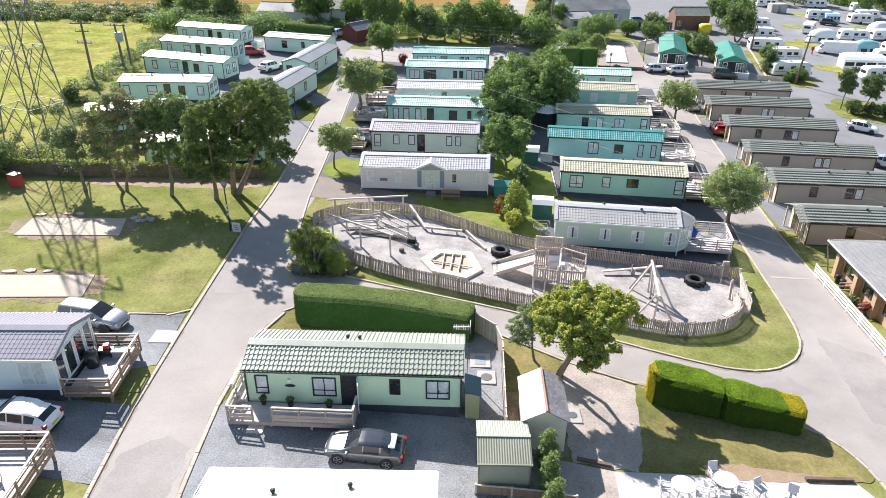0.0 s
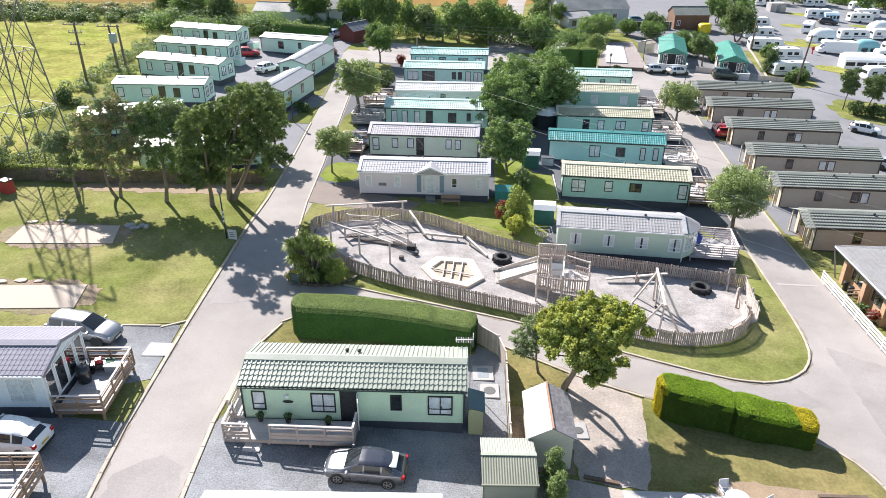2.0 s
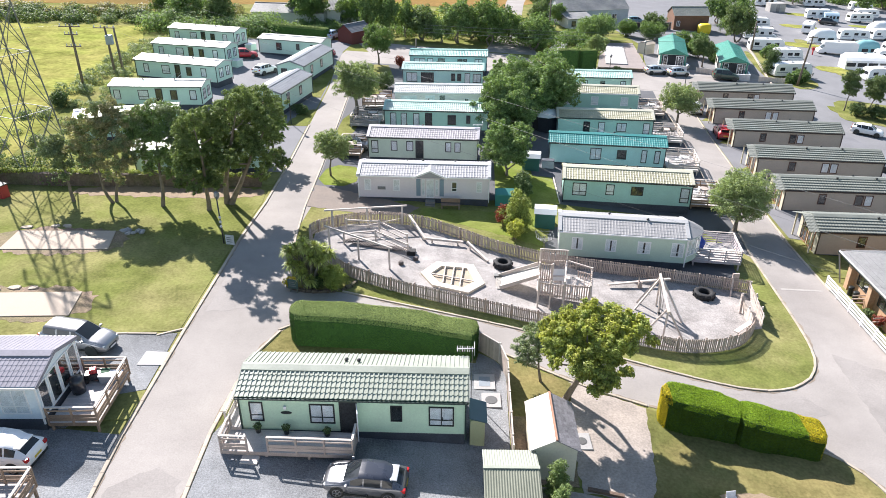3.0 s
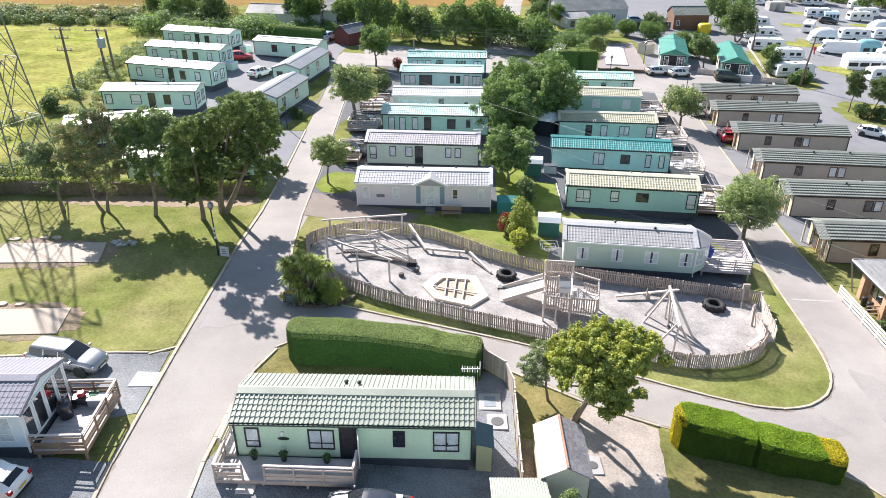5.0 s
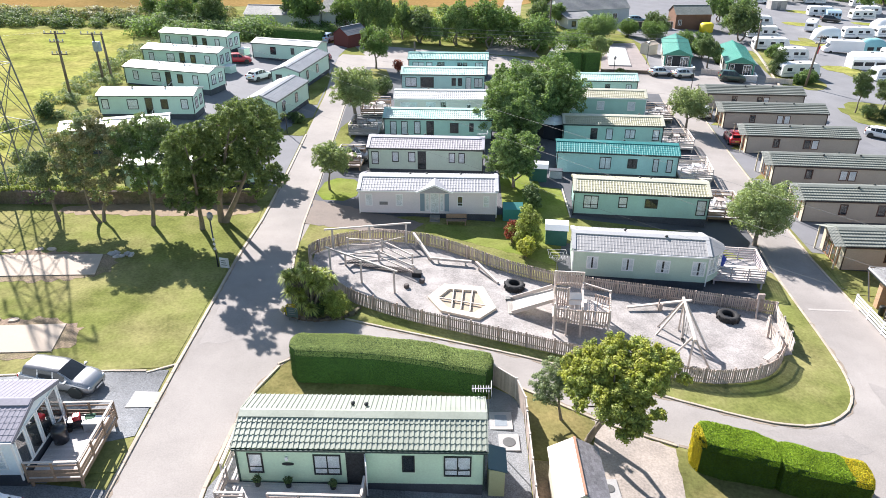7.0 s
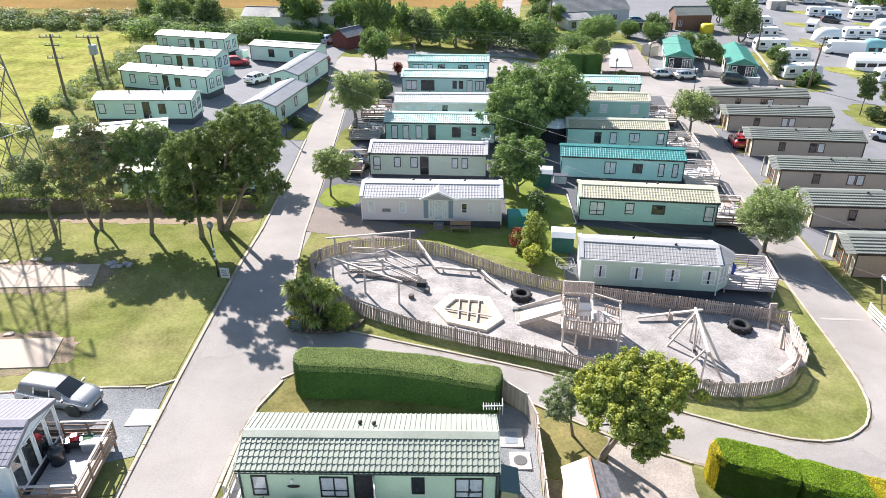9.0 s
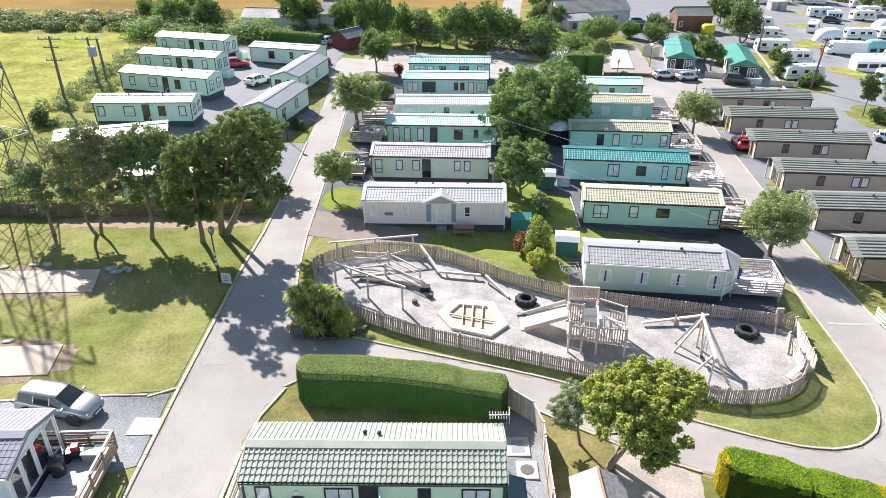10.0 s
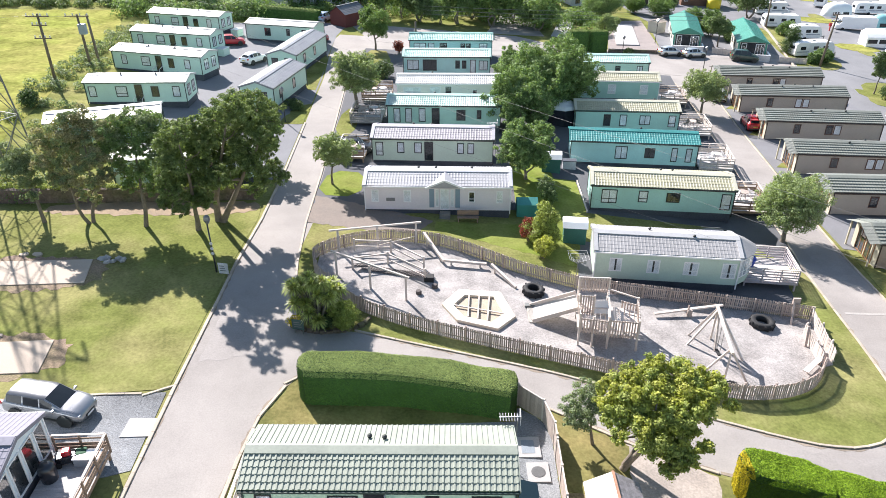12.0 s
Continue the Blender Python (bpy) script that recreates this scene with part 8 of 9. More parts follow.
def metal_shed():
    t = thing("metal_shed", "sage green metal shed with ribbed roof", "shed", at(4.75, 27.75, 2))
    green = mat("sage_metal", (0.2, 0.21, 0.155), 0.45, 0.08, 0.6, 8.0, 0.1)
    pale = mat("pale_sage_metal", (0.33, 0.35, 0.285), 0.45, 0.08, 0.6, 8.0, 0.1)
    part("body", prism([(-1.5, -0.3), (1.5, -0.3), (1.5, 1.85), (0.0, 2.2), (-1.5, 1.85)], -1.25, 1.25), pale, t)
    # back sheet pale, front sheet dark: sun and shade put into the metal colour
    for s in (-1, 1):
        part("roof_sheet", mesh_from("roof_sheet", *ribbed_sheet(-1.36, 1.36, s * 1.6, 1.86, 0, 2.26), green if s < 0 else pale), None, t)
        part("corner_post", boxes((s * 1.27 - 0.04, -1.54, -0.3, s * 1.27 + 0.04, -1.46, 1.85)), green, t)
    part("ridge_cap", boxes((-1.38, -0.1, 2.24, 1.38, 0.1, 2.3)), pale, t)
    part("eave_trim", boxes((-1.38, -1.66, 1.78, 1.38, -1.56, 1.88)), green, t)


metal_shed()


def felt_shed():
    """Cream shed with its ridge along y and scalloped felt tiles."""
    t = thing("shed", "cream shed with scalloped grey felt roof", "shed", at(7.0, 31.1, 1))
    cream = mat("cream_paint", (0.62, 0.6, 0.5), 0.6, 0.08, 0.6, 8.0, 0.2)
    bm = prism([(-1.12, -0.3), (1.12, -0.3), (1.12, 2.15), (0.0, 2.75), (-1.12, 2.15)], -1.75, 1.75)
    bmesh.ops.rotate(bm, verts=bm.verts, matrix=Matrix.Rotation(radians(90), 3, "Z"))
    part("body", bm, cream, t)
    felt = mat("grey_felt_tiles", (0.22, 0.21, 0.22), 0.85, 0.2, 0.8, 12.0, 0.4, island=0.2)
    # sun-facing slope: a far paler felt, with the sunlight in its colour
    pale = mat("felt_sun_glare", (0.62, 0.57, 0.52), 0.6, 0.08, 0.6, 12.0, 0.2)
    part("roof_slope", beams(3.8, ((-1.28, 0, 2.12), (0.0, 0, 2.82)), d=0.05), pale, t, "roof slope with sun glare in its pale colour")
    bm = bmesh.new()
    for r in range(9):
        u0, u1 = r / 9, (r + 1.25) / 9
        for k in range(19):
            y0 = -1.9 + 0.2 * k + (0.1 if r % 2 else 0)
            a = [Vector((1.3 * (1 - u), 0, 2.1 + 0.72 * u + 0.03 + 0.012 * (1 - (u - u0) * 9))) for u in (u0, u1)]
            v = [bm.verts.new((a[0].x, y0 + 0.01, a[0].z)), bm.verts.new((a[0].x, min(y0 + 0.19, 1.9), a[0].z)), bm.verts.new((a[1].x, min(y0 + 0.19, 1.9), a[1].z)), bm.verts.new((a[1].x, y0 + 0.01, a[1].z))]
            bm.faces.new(v)
    part("felt_tiles", bm, felt, t, "scalloped grey felt tiles")
    part("roof_slope", beams(3.8, ((1.3, 0, 2.1), (0.0, 0, 2.82)), d=0.04), felt, t)
    part("ridge_strip", boxes((-0.05, -1.9, 2.84, 0.07, 1.9, 2.9)), mat("terracotta_ridge", (0.36, 0.19, 0.12), 0.7, 0.15), t, "terracotta ridge strip")


felt_shed()


def gas_housing():
    t = thing("gas_housing", "green lidded gas bottle housing by the caravan end", "box", at(3.05, 32.2, 1))
    part("housing", soft_box(-0.35, -0.75, -0.3, 0.45, 0.75, 1.75, 0.03), mat("yellow_green_box", (0.42, 0.44, 0.26), 0.6, 0.08), t)
    part("lid", beams(1.7, ((-0.4, 0, 1.98), (0.55, 0, 1.7)), d=0.06), mat("slate_blue_lid", (0.07, 0.12, 0.13), 0.4, 0.1), t, "dark green sloping lid")


gas_housing()
for bx, by, w in ((3.55, 37.0, 0.86), (3.95, 35.3, 0.76)):
    t = thing("drain_cover", "square concrete surround with inset cover", "drain cover", at(bx, by, 2))
    part("surround", soft_box(-w * 0.75, -w * 0.85, -0.1, w * 0.75, w * 0.85, 0.1, 0.02), mat("grey_concrete", (0.36, 0.35, 0.34), 0.9, 0.12), t)
    if by > 36:
        part("cover", boxes((-0.34, -0.46, 0.1, 0.34, 0.46, 0.115)), mat("blue_grey_cover", (0.2, 0.23, 0.26), 0.6, 0.15), t)
    else:
        bm = bmesh.new()
        lathe(bm, [(0.36, 0.1), (0.36, 0.118), (0.3, 0.122)], 20)
        part("cover", bm, mat("iron_cover", (0.09, 0.09, 0.09), 0.6, 0.2), t)
t = thing("drain_cover", "square concrete manhole cover beside the shed", "drain cover", at(8.95, 32.4, 3))
part("surround", soft_box(-0.5, -0.65, -0.1, 0.5, 0.65, 0.08, 0.02), MATS["grey_concrete"], t)
bm = bmesh.new()
lathe(bm, [(0.28, 0.08), (0.28, 0.1), (0.24, 0.104)], 18)
part("cover", bm, MATS["iron_cover"], t)


def panel_fence(line, label, h=1.45, every=1.8, timber=None):
    f = thing("panel_fence", label, "fence")
    timber = timber or TIMBER
    pts = along(line, every)
    ends = pts + [(*line[-1], 0)]
    for x, y, tn in ends:
        part("post", boxes((-0.055, -0.055, -0.3, 0.055, 0.055, h + 0.08)), PALETIMBER, f).matrix_basis = pose(x, y, gz(x, y), 0, 0, tn)
    for a, b in zip(ends, ends[1:]):
        d = math.hypot(b[0] - a[0], b[1] - a[1])
        if d < 0.3:
            continue
        n = max(2, round(d / 0.14))
        for k in range(n):
            u = (k + 0.5) / n
            x, y = a[0] + (b[0] - a[0]) * u, a[1] + (b[1] - a[1]) * u
            o = part("board", boxes((-0.066, -0.012, 0.03, 0.066, 0.012, h - 0.05 + random.uniform(-0.01, 0.01))), timber, f)
            o.matrix_basis = pose(x, y, gz(x, y), 0, 0, math.degrees(math.atan2(b[1] - a[1], b[0] - a[0])))
        part("capping", beams(0.07, ((a[0], a[1], gz(a[0]) + h), (b[0], b[1], gz(b[0]) + h)), d=0.05), PALETIMBER, f)


panel_fence([(3.2, 40.3), (4.2, 39.6), (4.95, 38.5), (4.95, 36.6)], "brown board fence beside the clipped hedge", 1.5)
panel_fence([(4.95, 36.4), (4.98, 33.5), (5.0, 30.2)], "thin weathered board fence beside the gravel plot", 1.4)
panel_fence([(-10.75, 21.5), (-6, 21.2)], "low timber edging fence near the white roof", 0.3)
panel_fence([(3.4, 25.9), (6.6, 25.9), (8.4, 25.7)], "low dark board fence behind the metal shed", 0.6, timber=DECK)

# aerials
for ax, ay, az in ((2.75, 35.45, 3.55), (3.3, 76.2, 4.1)):
    t = thing("aerial", "white television aerial on a short mast", "aerial", at(ax, ay))
    part("mast", beams(0.04, ((0, 0, 0.0), (0, 0, az))), STEEL, t)
    part("boom", beams(0.04, ((-0.9, 0, az), (0.15, 0, az + 0.05))), METALWHITE, t)
    for k in range(7):
        part("element", beams(0.022, ((-0.85 + 0.14 * k, -0.28, az), (-0.85 + 0.14 * k, 0.28, az))), METALWHITE, t)
    part("reflector", beams(0.03, ((0.12, -0.3, az - 0.25), (0.12, -0.3, az + 0.3)), ((0.12, 0.3, az - 0.25), (0.12, 0.3, az + 0.3)), ((0.12, -0.3, az + 0.3), (0.12, 0.3, az + 0.3))), METALWHITE, t)

# teal and white covers between the caravan rows
for cx, cy, colr in ((9.15, 60.5, mat("dark_teal_cover", (0.03, 0.12, 0.11), 0.6, 0.15)), (8.8, 74.9, MATS["dark_teal_cover"])):
    t = thing("covered_store", "small garden store with white top", "store", at(cx, cy, -6))
    part("store_body", soft_box(-0.9, -0.8, -0.2, 0.9, 0.8, 1.5, 0.05), colr, t)
    part("cover", prism([(-0.95, 1.5), (0.95, 1.5), (0.5, 1.85), (-0.5, 1.85)], -1.0, 1.0), WHITE, t)
t = thing("covered_store", "small teal gable store beside the grey caravan", "store", at(5.6, 64.8, 0))
part("store_body", prism([(-0.8, -0.2), (0.8, -0.2), (0.8, 1.2), (0, 1.6), (-0.8, 1.2)], -0.9, 0.9), mat("teal_store", (0.05, 0.25, 0.22), 0.5, 0.1), t)
t = thing("steel_cabinet", "low grey steel storage cabinet beside the aqua caravan", "cabinet", at(10.7, 75.6, -5))
part("body", soft_box(-0.65, -0.35, -0.2, 0.65, 0.35, 0.85, 0.02), METALWHITE, t)
part("lid", soft_box(-0.69, -0.39, 0.853, 0.69, 0.39, 0.93, 0.02), SKIRT, t)
t = thing("timber_edging", "pale timber edging beside a small lawn", "edging", at(11.05, 69.1, 90))
for k in range(4):
    part("board", boxes((-3.4 + 1.7 * k, -0.05, -0.1, -3.4 + 1.7 * k + 1.68, 0.05, 0.16)), PALETIMBER, t)
t = thing("gazebo", "garden gazebo with white domed top and navy sides", "gazebo", at(11.7, 89.4, 0))
bm = bmesh.new()
lathe(bm, [(1.75, 1.95), (1.55, 2.3), (1.0, 2.6), (0.4, 2.72), (0.001, 2.74)], 8)
part("canopy", bm, WHITE, t)
for k in range(8):
    a0, a1 = math.pi / 4 * k, math.pi / 4 * (k + 1)
    part("side_wall", beams(0.05, ((math.cos(a0) * 1.6, math.sin(a0) * 1.6, 0.95), (math.cos(a1) * 1.6, math.sin(a1) * 1.6, 0.95)), d=2.0), mat("navy_cloth", (0.02, 0.024, 0.034), 0.85, 0.2), t)
    part("pole", boxes((math.cos(a0) * 1.63 - 0.04, math.sin(a0) * 1.63 - 0.04, -0.2, math.cos(a0) * 1.63 + 0.04, math.sin(a0) * 1.63 + 0.04, 2.0)), MATS["navy_cloth"], t)
t = thing("bench", "dark timber bench before the grey caravan", "bench", at(0.5, 62.6, 0, 0.05))
part("seat", boxes((-0.9, -0.25, 0.4, 0.9, 0.2, 0.46)), DECK, t)
part("backrest", boxes((-0.9, 0.18, 0.55, 0.9, 0.22, 0.95)), DECK, t)
for sx in (-0.8, 0.8):
    part("leg", boxes((sx - 0.05, -0.22, 0, sx + 0.05, 0.22, 0.42)), DECK, t)


# signs and lamp
def board_sign(label, x, y, turn, w, h, z, face, post_h):
    t = thing("notice_board", label, "sign", at(x, y, turn))
    for sx in (-w * 0.35, w * 0.35):
        part("post", boxes((sx - 0.03, 0.0, -0.2, sx + 0.03, 0.06, post_h)), STEEL, t)
    part("board", soft_box(-w / 2, -0.05, z, w / 2, 0.0, z + h, 0.015), face, t)
    for k in range(3):
        part("line_of_writing", boxes((-w * 0.34, -0.056, z + h * (0.25 + 0.22 * k), w * (0.3 - 0.08 * k), -0.05, z + h * (0.33 + 0.22 * k))), GREYP, t)


board_sign("small white notice board on posts at the lawn edge", -16.95, 52.2, -10, 0.75, 0.85, 0.15, METALWHITE, 0.9)
board_sign("dark green sign board with pale lettering bars", -10.3, 45.8, -10, 0.8, 0.75, 0.35, mat("dark_green_sign", (0.05, 0.09, 0.08), 0.5, 0.1), 1.0)
t = thing("street_lamp", "dark lamp post with round hanging signs", "lamp", at(-17.6, 52.5))
bm = bmesh.new()
tube(bm, [(0, 0, -0.3), (0, 0, 0.6), (-0.05, 0.02, 4.0)], [0.09, 0.06, 0.05], 10)
part("pole", bm, BLACKP, t, smooth=True)
bm = bmesh.new()
lathe(bm, [(0.1, 3.95), (0.24, 4.25), (0.2, 4.5), (0.04, 4.62)], 10)
part("lantern", bm, GREYP, t)
for zz in (1.6, 2.0, 2.4):
    bm = bmesh.new()
    lathe(bm, [(0.11, -0.09), (0.12, -0.075), (0.11, -0.06)], 14, (0, 0, zz), axis="Y")
    part("disc", bm, METALWHITE, t)
t = thing("stone_border", "low stone border round the palm bed", "border", at(-8.9, 46.3))
for k, (x, y, tn) in enumerate(along(smooth_line([(-10.8, 46.5), (-9.6, 45.9), (-7.6, 46.2), (-6.3, 47.0), (-6.0, 48.0)], 2), 0.42)):
    o = part("stone", soft_box(-0.2, -0.14, -0.1, 0.2, 0.14, 0.22, 0.05, 2), WALLSTONE, t)
    o.matrix_basis = pose(x + 8.9, y - 46.3, gz(x) - gz(-8.9) + random.uniform(-0.03, 0.03), 0, 0, tn + random.uniform(-12, 12)) @ Matrix.Diagonal((random.uniform(0.8, 1.1), random.uniform(0.8, 1.3), random.uniform(0.8, 1.2), 1))
t = thing("rubble_heap", "small heap of broken concrete beside the base", "rubble", at(-25.3, 53.2))
for k in range(9):
    o = part("lump", soft_box(-0.25, -0.18, 0, 0.25, 0.18, 0.22, 0.05, 1), mat("grey_concrete", (0.36, 0.35, 0.34)), t)
    o.matrix_basis = pose(random.uniform(-1.2, 0.8), random.uniform(-0.4, 0.5), 0.0, random.uniform(-20, 20), random.uniform(-20, 20), random.uniform(0, 180))

t = thing("rotary_airer", "grey metal rotary clothes airer on the lawn", "clothes airer", at(8.6, 54.9))
part("pole", beams(0.05, ((0, 0, -0.2), (0, 0, 1.6))), STEEL, t)
for k in range(4):
    a = math.pi / 4 + math.pi / 2 * k
    part("arm", beams(0.03, ((0, 0, 1.0), (math.cos(a) * 1.0, math.sin(a) * 1.0, 1.75))), STEEL, t)
    b = a + math.pi / 2
    for u in (0.5, 0.75, 1.0):
        part("line", beams(0.012, ((math.cos(a) * u, math.sin(a) * u, 1.0 + 0.75 * u), (math.cos(b) * u, math.sin(b) * u, 1.0 + 0.75 * u))), METALWHITE, t)
t = thing("salt_bin", "small red and dark bin below the wall", "bin", at(-39.3, 58.2, -20))
part("bin_body", soft_box(-0.5, -0.4, -0.1, 0.5, 0.4, 1.15, 0.05), mat("red_bin", (0.4, 0.04, 0.04), 0.5, 0.1), t)
part("lid", soft_box(-0.53, -0.43, 1.15, 0.53, 0.43, 1.27, 0.03), BLACKP, t)

# broken slabs left along the empty bases
rnd = random.Random(77)
for sx, sy, sw, sd, st in ((-34.0, 52.75, 1.0, 0.5, 8), (-31.9, 53.35, 0.8, 0.45, 20), (-31.0, 53.5, 0.9, 0.5, -6), (-30.9, 43.25, 1.2, 0.5, 10), (-29.6, 43.6, 0.9, 0.55, 4), (-28.3, 43.75, 0.7, 0.4, 28)):
    t = thing("broken_slab", "broken pale concrete slab lying on bare earth", "slab", at(sx, sy, st, 0.03), "broken slabs round the empty bases")
    ring = [(math.cos(a) * sw / 2 * rnd.uniform(0.85, 1.2), math.sin(a) * sd / 2 * rnd.uniform(0.9, 1.25)) for a in (0.5, 1.3, 2.5, 3.6, 4.9, 5.7)]
    n = len(ring)
    part("slab", mesh_from("slab", [(x, y, -0.05) for x, y in ring] + [(x * 0.96, y * 0.96, 0.09) for x, y in ring], [tuple(range(n, 2 * n))] + [(k, (k + 1) % n, n + (k + 1) % n, n + k) for k in range(n)], SAND), None, t)

# ---- buildings, pylon, poles and cables ----
def slab_roof(parent, name, pts, material, t=0.08):
    """A roof plane through its corners, with thickness."""
    bm = bmesh.new()
    f = bm.faces.new([bm.verts.new(p) for p in pts])
    bmesh.ops.solidify(bm, geom=[f], thickness=t)
    return part(name, bm, material, parent)


def bungalow():
    """Brick building with a hipped grey tiled roof and open verandah at the road side."""
    x0, x1, y0, y1 = 33.2, 47.0, 38.0, 53.4
    t = thing("bungalow", "orange brick bungalow with hipped pale grey tile roof", "building", at(x0, y1))
    zb = gz(x0)
    brick = mat("orange_brick", (0.47, 0.3, 0.185), 0.85, 0.2, 0.6, 9.0, 0.4)
    part("wall", boxes((0.0, y0 - y1, -1.2, x1 - x0, 0.0, 2.6)), brick, t)
    roofm = mat("pale_grey_plain_tiles", (0.4, 0.4, 0.405), 0.7, 0.14, 0.5, 5.0, 0.4, spec=0.2)
    e = 0.85
    L, D = x1 - x0, y1 - y0
    c = [(-e, e, 2.6), (L, e, 2.6), (L, -D - e, 2.6), (-e, -D - e, 2.6)]
    ra, rb = (L * 0.5, -L * 0.5, 5.6), (L * 0.5, -D + L * 0.5, 5.6)
    for name, pts in (("roof_slope", (c[3], rb, ra, c[0])), ("roof_slope", (c[0], ra, c[1])), ("roof_slope", (c[1], ra, rb, c[2])), ("roof_slope", (c[2], rb, c[3]))):
        slab_roof(t, name, pts, roofm)
    # courses of tiles on the two slopes in view
    for (A, B, C) in ((Vector(c[3]), Vector(c[0]), Vector(ra)), (Vector(c[0]), Vector(c[1]), Vector(ra))):
        n = 26
        bm = bmesh.new()
        for k in range(n):
            u = k / n
            p, q = A.lerp(C if A != Vector(c[3]) else Vector(rb), u), B.lerp(C, u)
            if (q - p).length > 0.5:
                beam(bm, p + Vector((0, 0, 0.09)), q + Vector((0, 0, 0.09)), 0.03, 0.018)
        part("tile_course", bm, roofm, t)
    part("fascia", beams(0.05, ((-e, e, 2.55), (-e, -D - e, 2.55)), d=0.18), WHITE, t)
    part("gutter", beams(0.1, ((-e - 0.06, e, 2.52), (-e - 0.06, -D - e, 2.52)), d=0.08), DARK, t)
    for k, yy in enumerate((-0.7, -3.9, -6.9, -10.0)):
        part("pier", boxes((-0.5, yy - 0.25, -1.0, 0.0, yy + 0.25, 2.55)), brick, t)
    for yy, w in ((-2.2, 1.8), (-5.4, 1.8), (-8.5, 1.8)):
        window(t, -0.003, yy, 0.8, 2.2, w, DARK, "left", bars=2, dark=True)
    window(t, 3.0, 0.003, 0.8, 2.1, 1.4, DARK, "back", bars=2, dark=True)
    part("downpipe", beams(0.09, ((-e, e - 0.05, 2.5), (-0.4, 0.0, -0.6))), GREYP, t)
    for z in (0.0, 0.35, 0.7, 1.0):
        part("verandah_rail", beams(0.05, ((-1.3, -3.4, z - 0.1), (-0.1, -3.3, z - 0.1)), d=0.1), TIMBER, t)
        part("verandah_rail", beams(0.05, ((-1.3, -6.6, z - 0.1), (-0.1, -6.5, z - 0.1)), d=0.1), TIMBER, t)
    part("porch_slab", boxes((-1.7, -14, -1.2, 0.0, 0.5, -0.1)), mat("grey_concrete", (0.36, 0.35, 0.34)), t)


bungalow()
shrub("shrub", "dark red spiky plant beside the bungalow", 32.6, 47.0, 1.2, 0.6, LEAFRED, 81, 500, 0.1)
shrub("shrub", "small green plant beside the bungalow", 32.4, 48.2, 0.8, 0.5, LEAFGREY, 82, 700, 0.08)
for yy in (51.6, 50.8):
    t = thing("litter_bin", "dark bin beside the bungalow wall", "bin", at(32.6, yy))
    bm = bmesh.new()
    lathe(bm, [(0.2, 0), (0.24, 0.7), (0.18, 0.78)], 12)
    part("bin_body", bm, DARK, t)
t = thing("rail_fence", "white three-rail fence before the bungalow", "fence")
fl = [(31.2, 52.7), (31.35, 38.0)]
pts = along(fl, 1.9)
for x, y, tn in pts:
    part("post", boxes((-0.06, -0.06, -0.3, 0.06, 0.06, 1.05)), METALWHITE, t).matrix_basis = pose(x, y, gz(x), 0, 0, tn)
for a, b in zip(pts, pts[1:]):
    for z in (0.22, 0.48, 0.74, 1.0):
        part("rail", beams(0.04, ((a[0] - 0.05, a[1], gz(a[0]) + z), (b[0] - 0.05, b[1], gz(b[0]) + z)), d=0.15), METALWHITE, t)


def gable_house(name, label, x, y, turn, L, W, eave, rise, wallm, roofm, wins=(), chim=(), cat="building", over=0.2):
    t = thing(name, label, cat, at(x, y, turn))
    part("wall", prism([(-W / 2, -1.0), (W / 2, -1.0), (W / 2, eave), (0, eave + rise), (-W / 2, eave)], -L / 2, L / 2), wallm, t)
    verts, faces = tile_roof(L + 2 * over, W + 2 * over, rise * (W + 2 * over) / W, 0.3)
    r = part("roof", mesh_from("roof", verts, faces, roofm), None, t)
    r.location.z = eave - rise * 2 * over / W + 0.05
    part("ridge_cap", beams(0.25, ((-L / 2 - over, 0, eave + rise + 0.08), (L / 2 + over, 0, eave + rise + 0.08)), d=0.08), roofm, t)
    for w in wins:
        window(t, w[0], {"front": -W / 2 - 0.003}.get(w[4], w[5] if len(w) > 5 else 0), w[2], w[3], w[1], w[6] if len(w) > 6 else WHITE, w[4], dark=True, bars=2)
    for c in chim:
        part("chimney", boxes((c - 0.3, -0.35, eave + rise * 0.6, c + 0.3, 0.35, eave + rise + 0.9)), mat("brown_brick", (0.2, 0.11, 0.07), 0.9, 0.2), t)
    return t


R_OLD = mat("old_slate", (0.2, 0.2, 0.21), 0.7, 0.2, 0.5, 5.0, 0.3, other=(0.3, 0.3, 0.28))
stone = gable_house("stone_house", "grey house with weathered slate roof and pale walls", 28.1, 174.5, 17.8, 17, 8, 3.4, 2.3, mat("pale_render", (0.5, 0.52, 0.55), 0.8, 0.1), R_OLD, [(-4.5, 1.2, 1.0, 2.4, "front"), (0, 1.2, 1.0, 2.4, "front"), (5, 1.2, 1.0, 2.4, "front")])
part("lean_to", boxes((-8.4, -8.2, -1.2, -2.5, -3.9, 2.3)), MATS["pale_render"], stone, "white rendered lean-to")
part("lean_to_roof", beams(6.2, ((-5.45, -8.4, 2.3), (-5.45, -3.9, 3.2)), d=0.12), R_OLD, stone)
for wx in (-7.0, -4.0):
    window(stone, wx, -8.21, 0.7, 1.9, 1.0, DARK, "front", dark=True, bars=2)
gable_house("brick_shed", "brown brick outbuilding with dark ribbed roof", 51.7, 175.4, 4, 8.0, 5.4, 3.4, 1.5, mat("brown_brick", (0.2, 0.11, 0.07), 0.9, 0.2), R_BROWN, [(-3, 0.8, 1.0, 2.2, "front")])
gable_house("red_shed", "dark red timber shed with grey roof", -20.0, 135.2, 55, 5.0, 3.6, 2.2, 1.1, mat("dark_red_boards", (0.13, 0.035, 0.03), 0.8, 0.15, ribs=0.2), mat("grey_felt", (0.16, 0.17, 0.19), 0.8, 0.15), cat="shed")
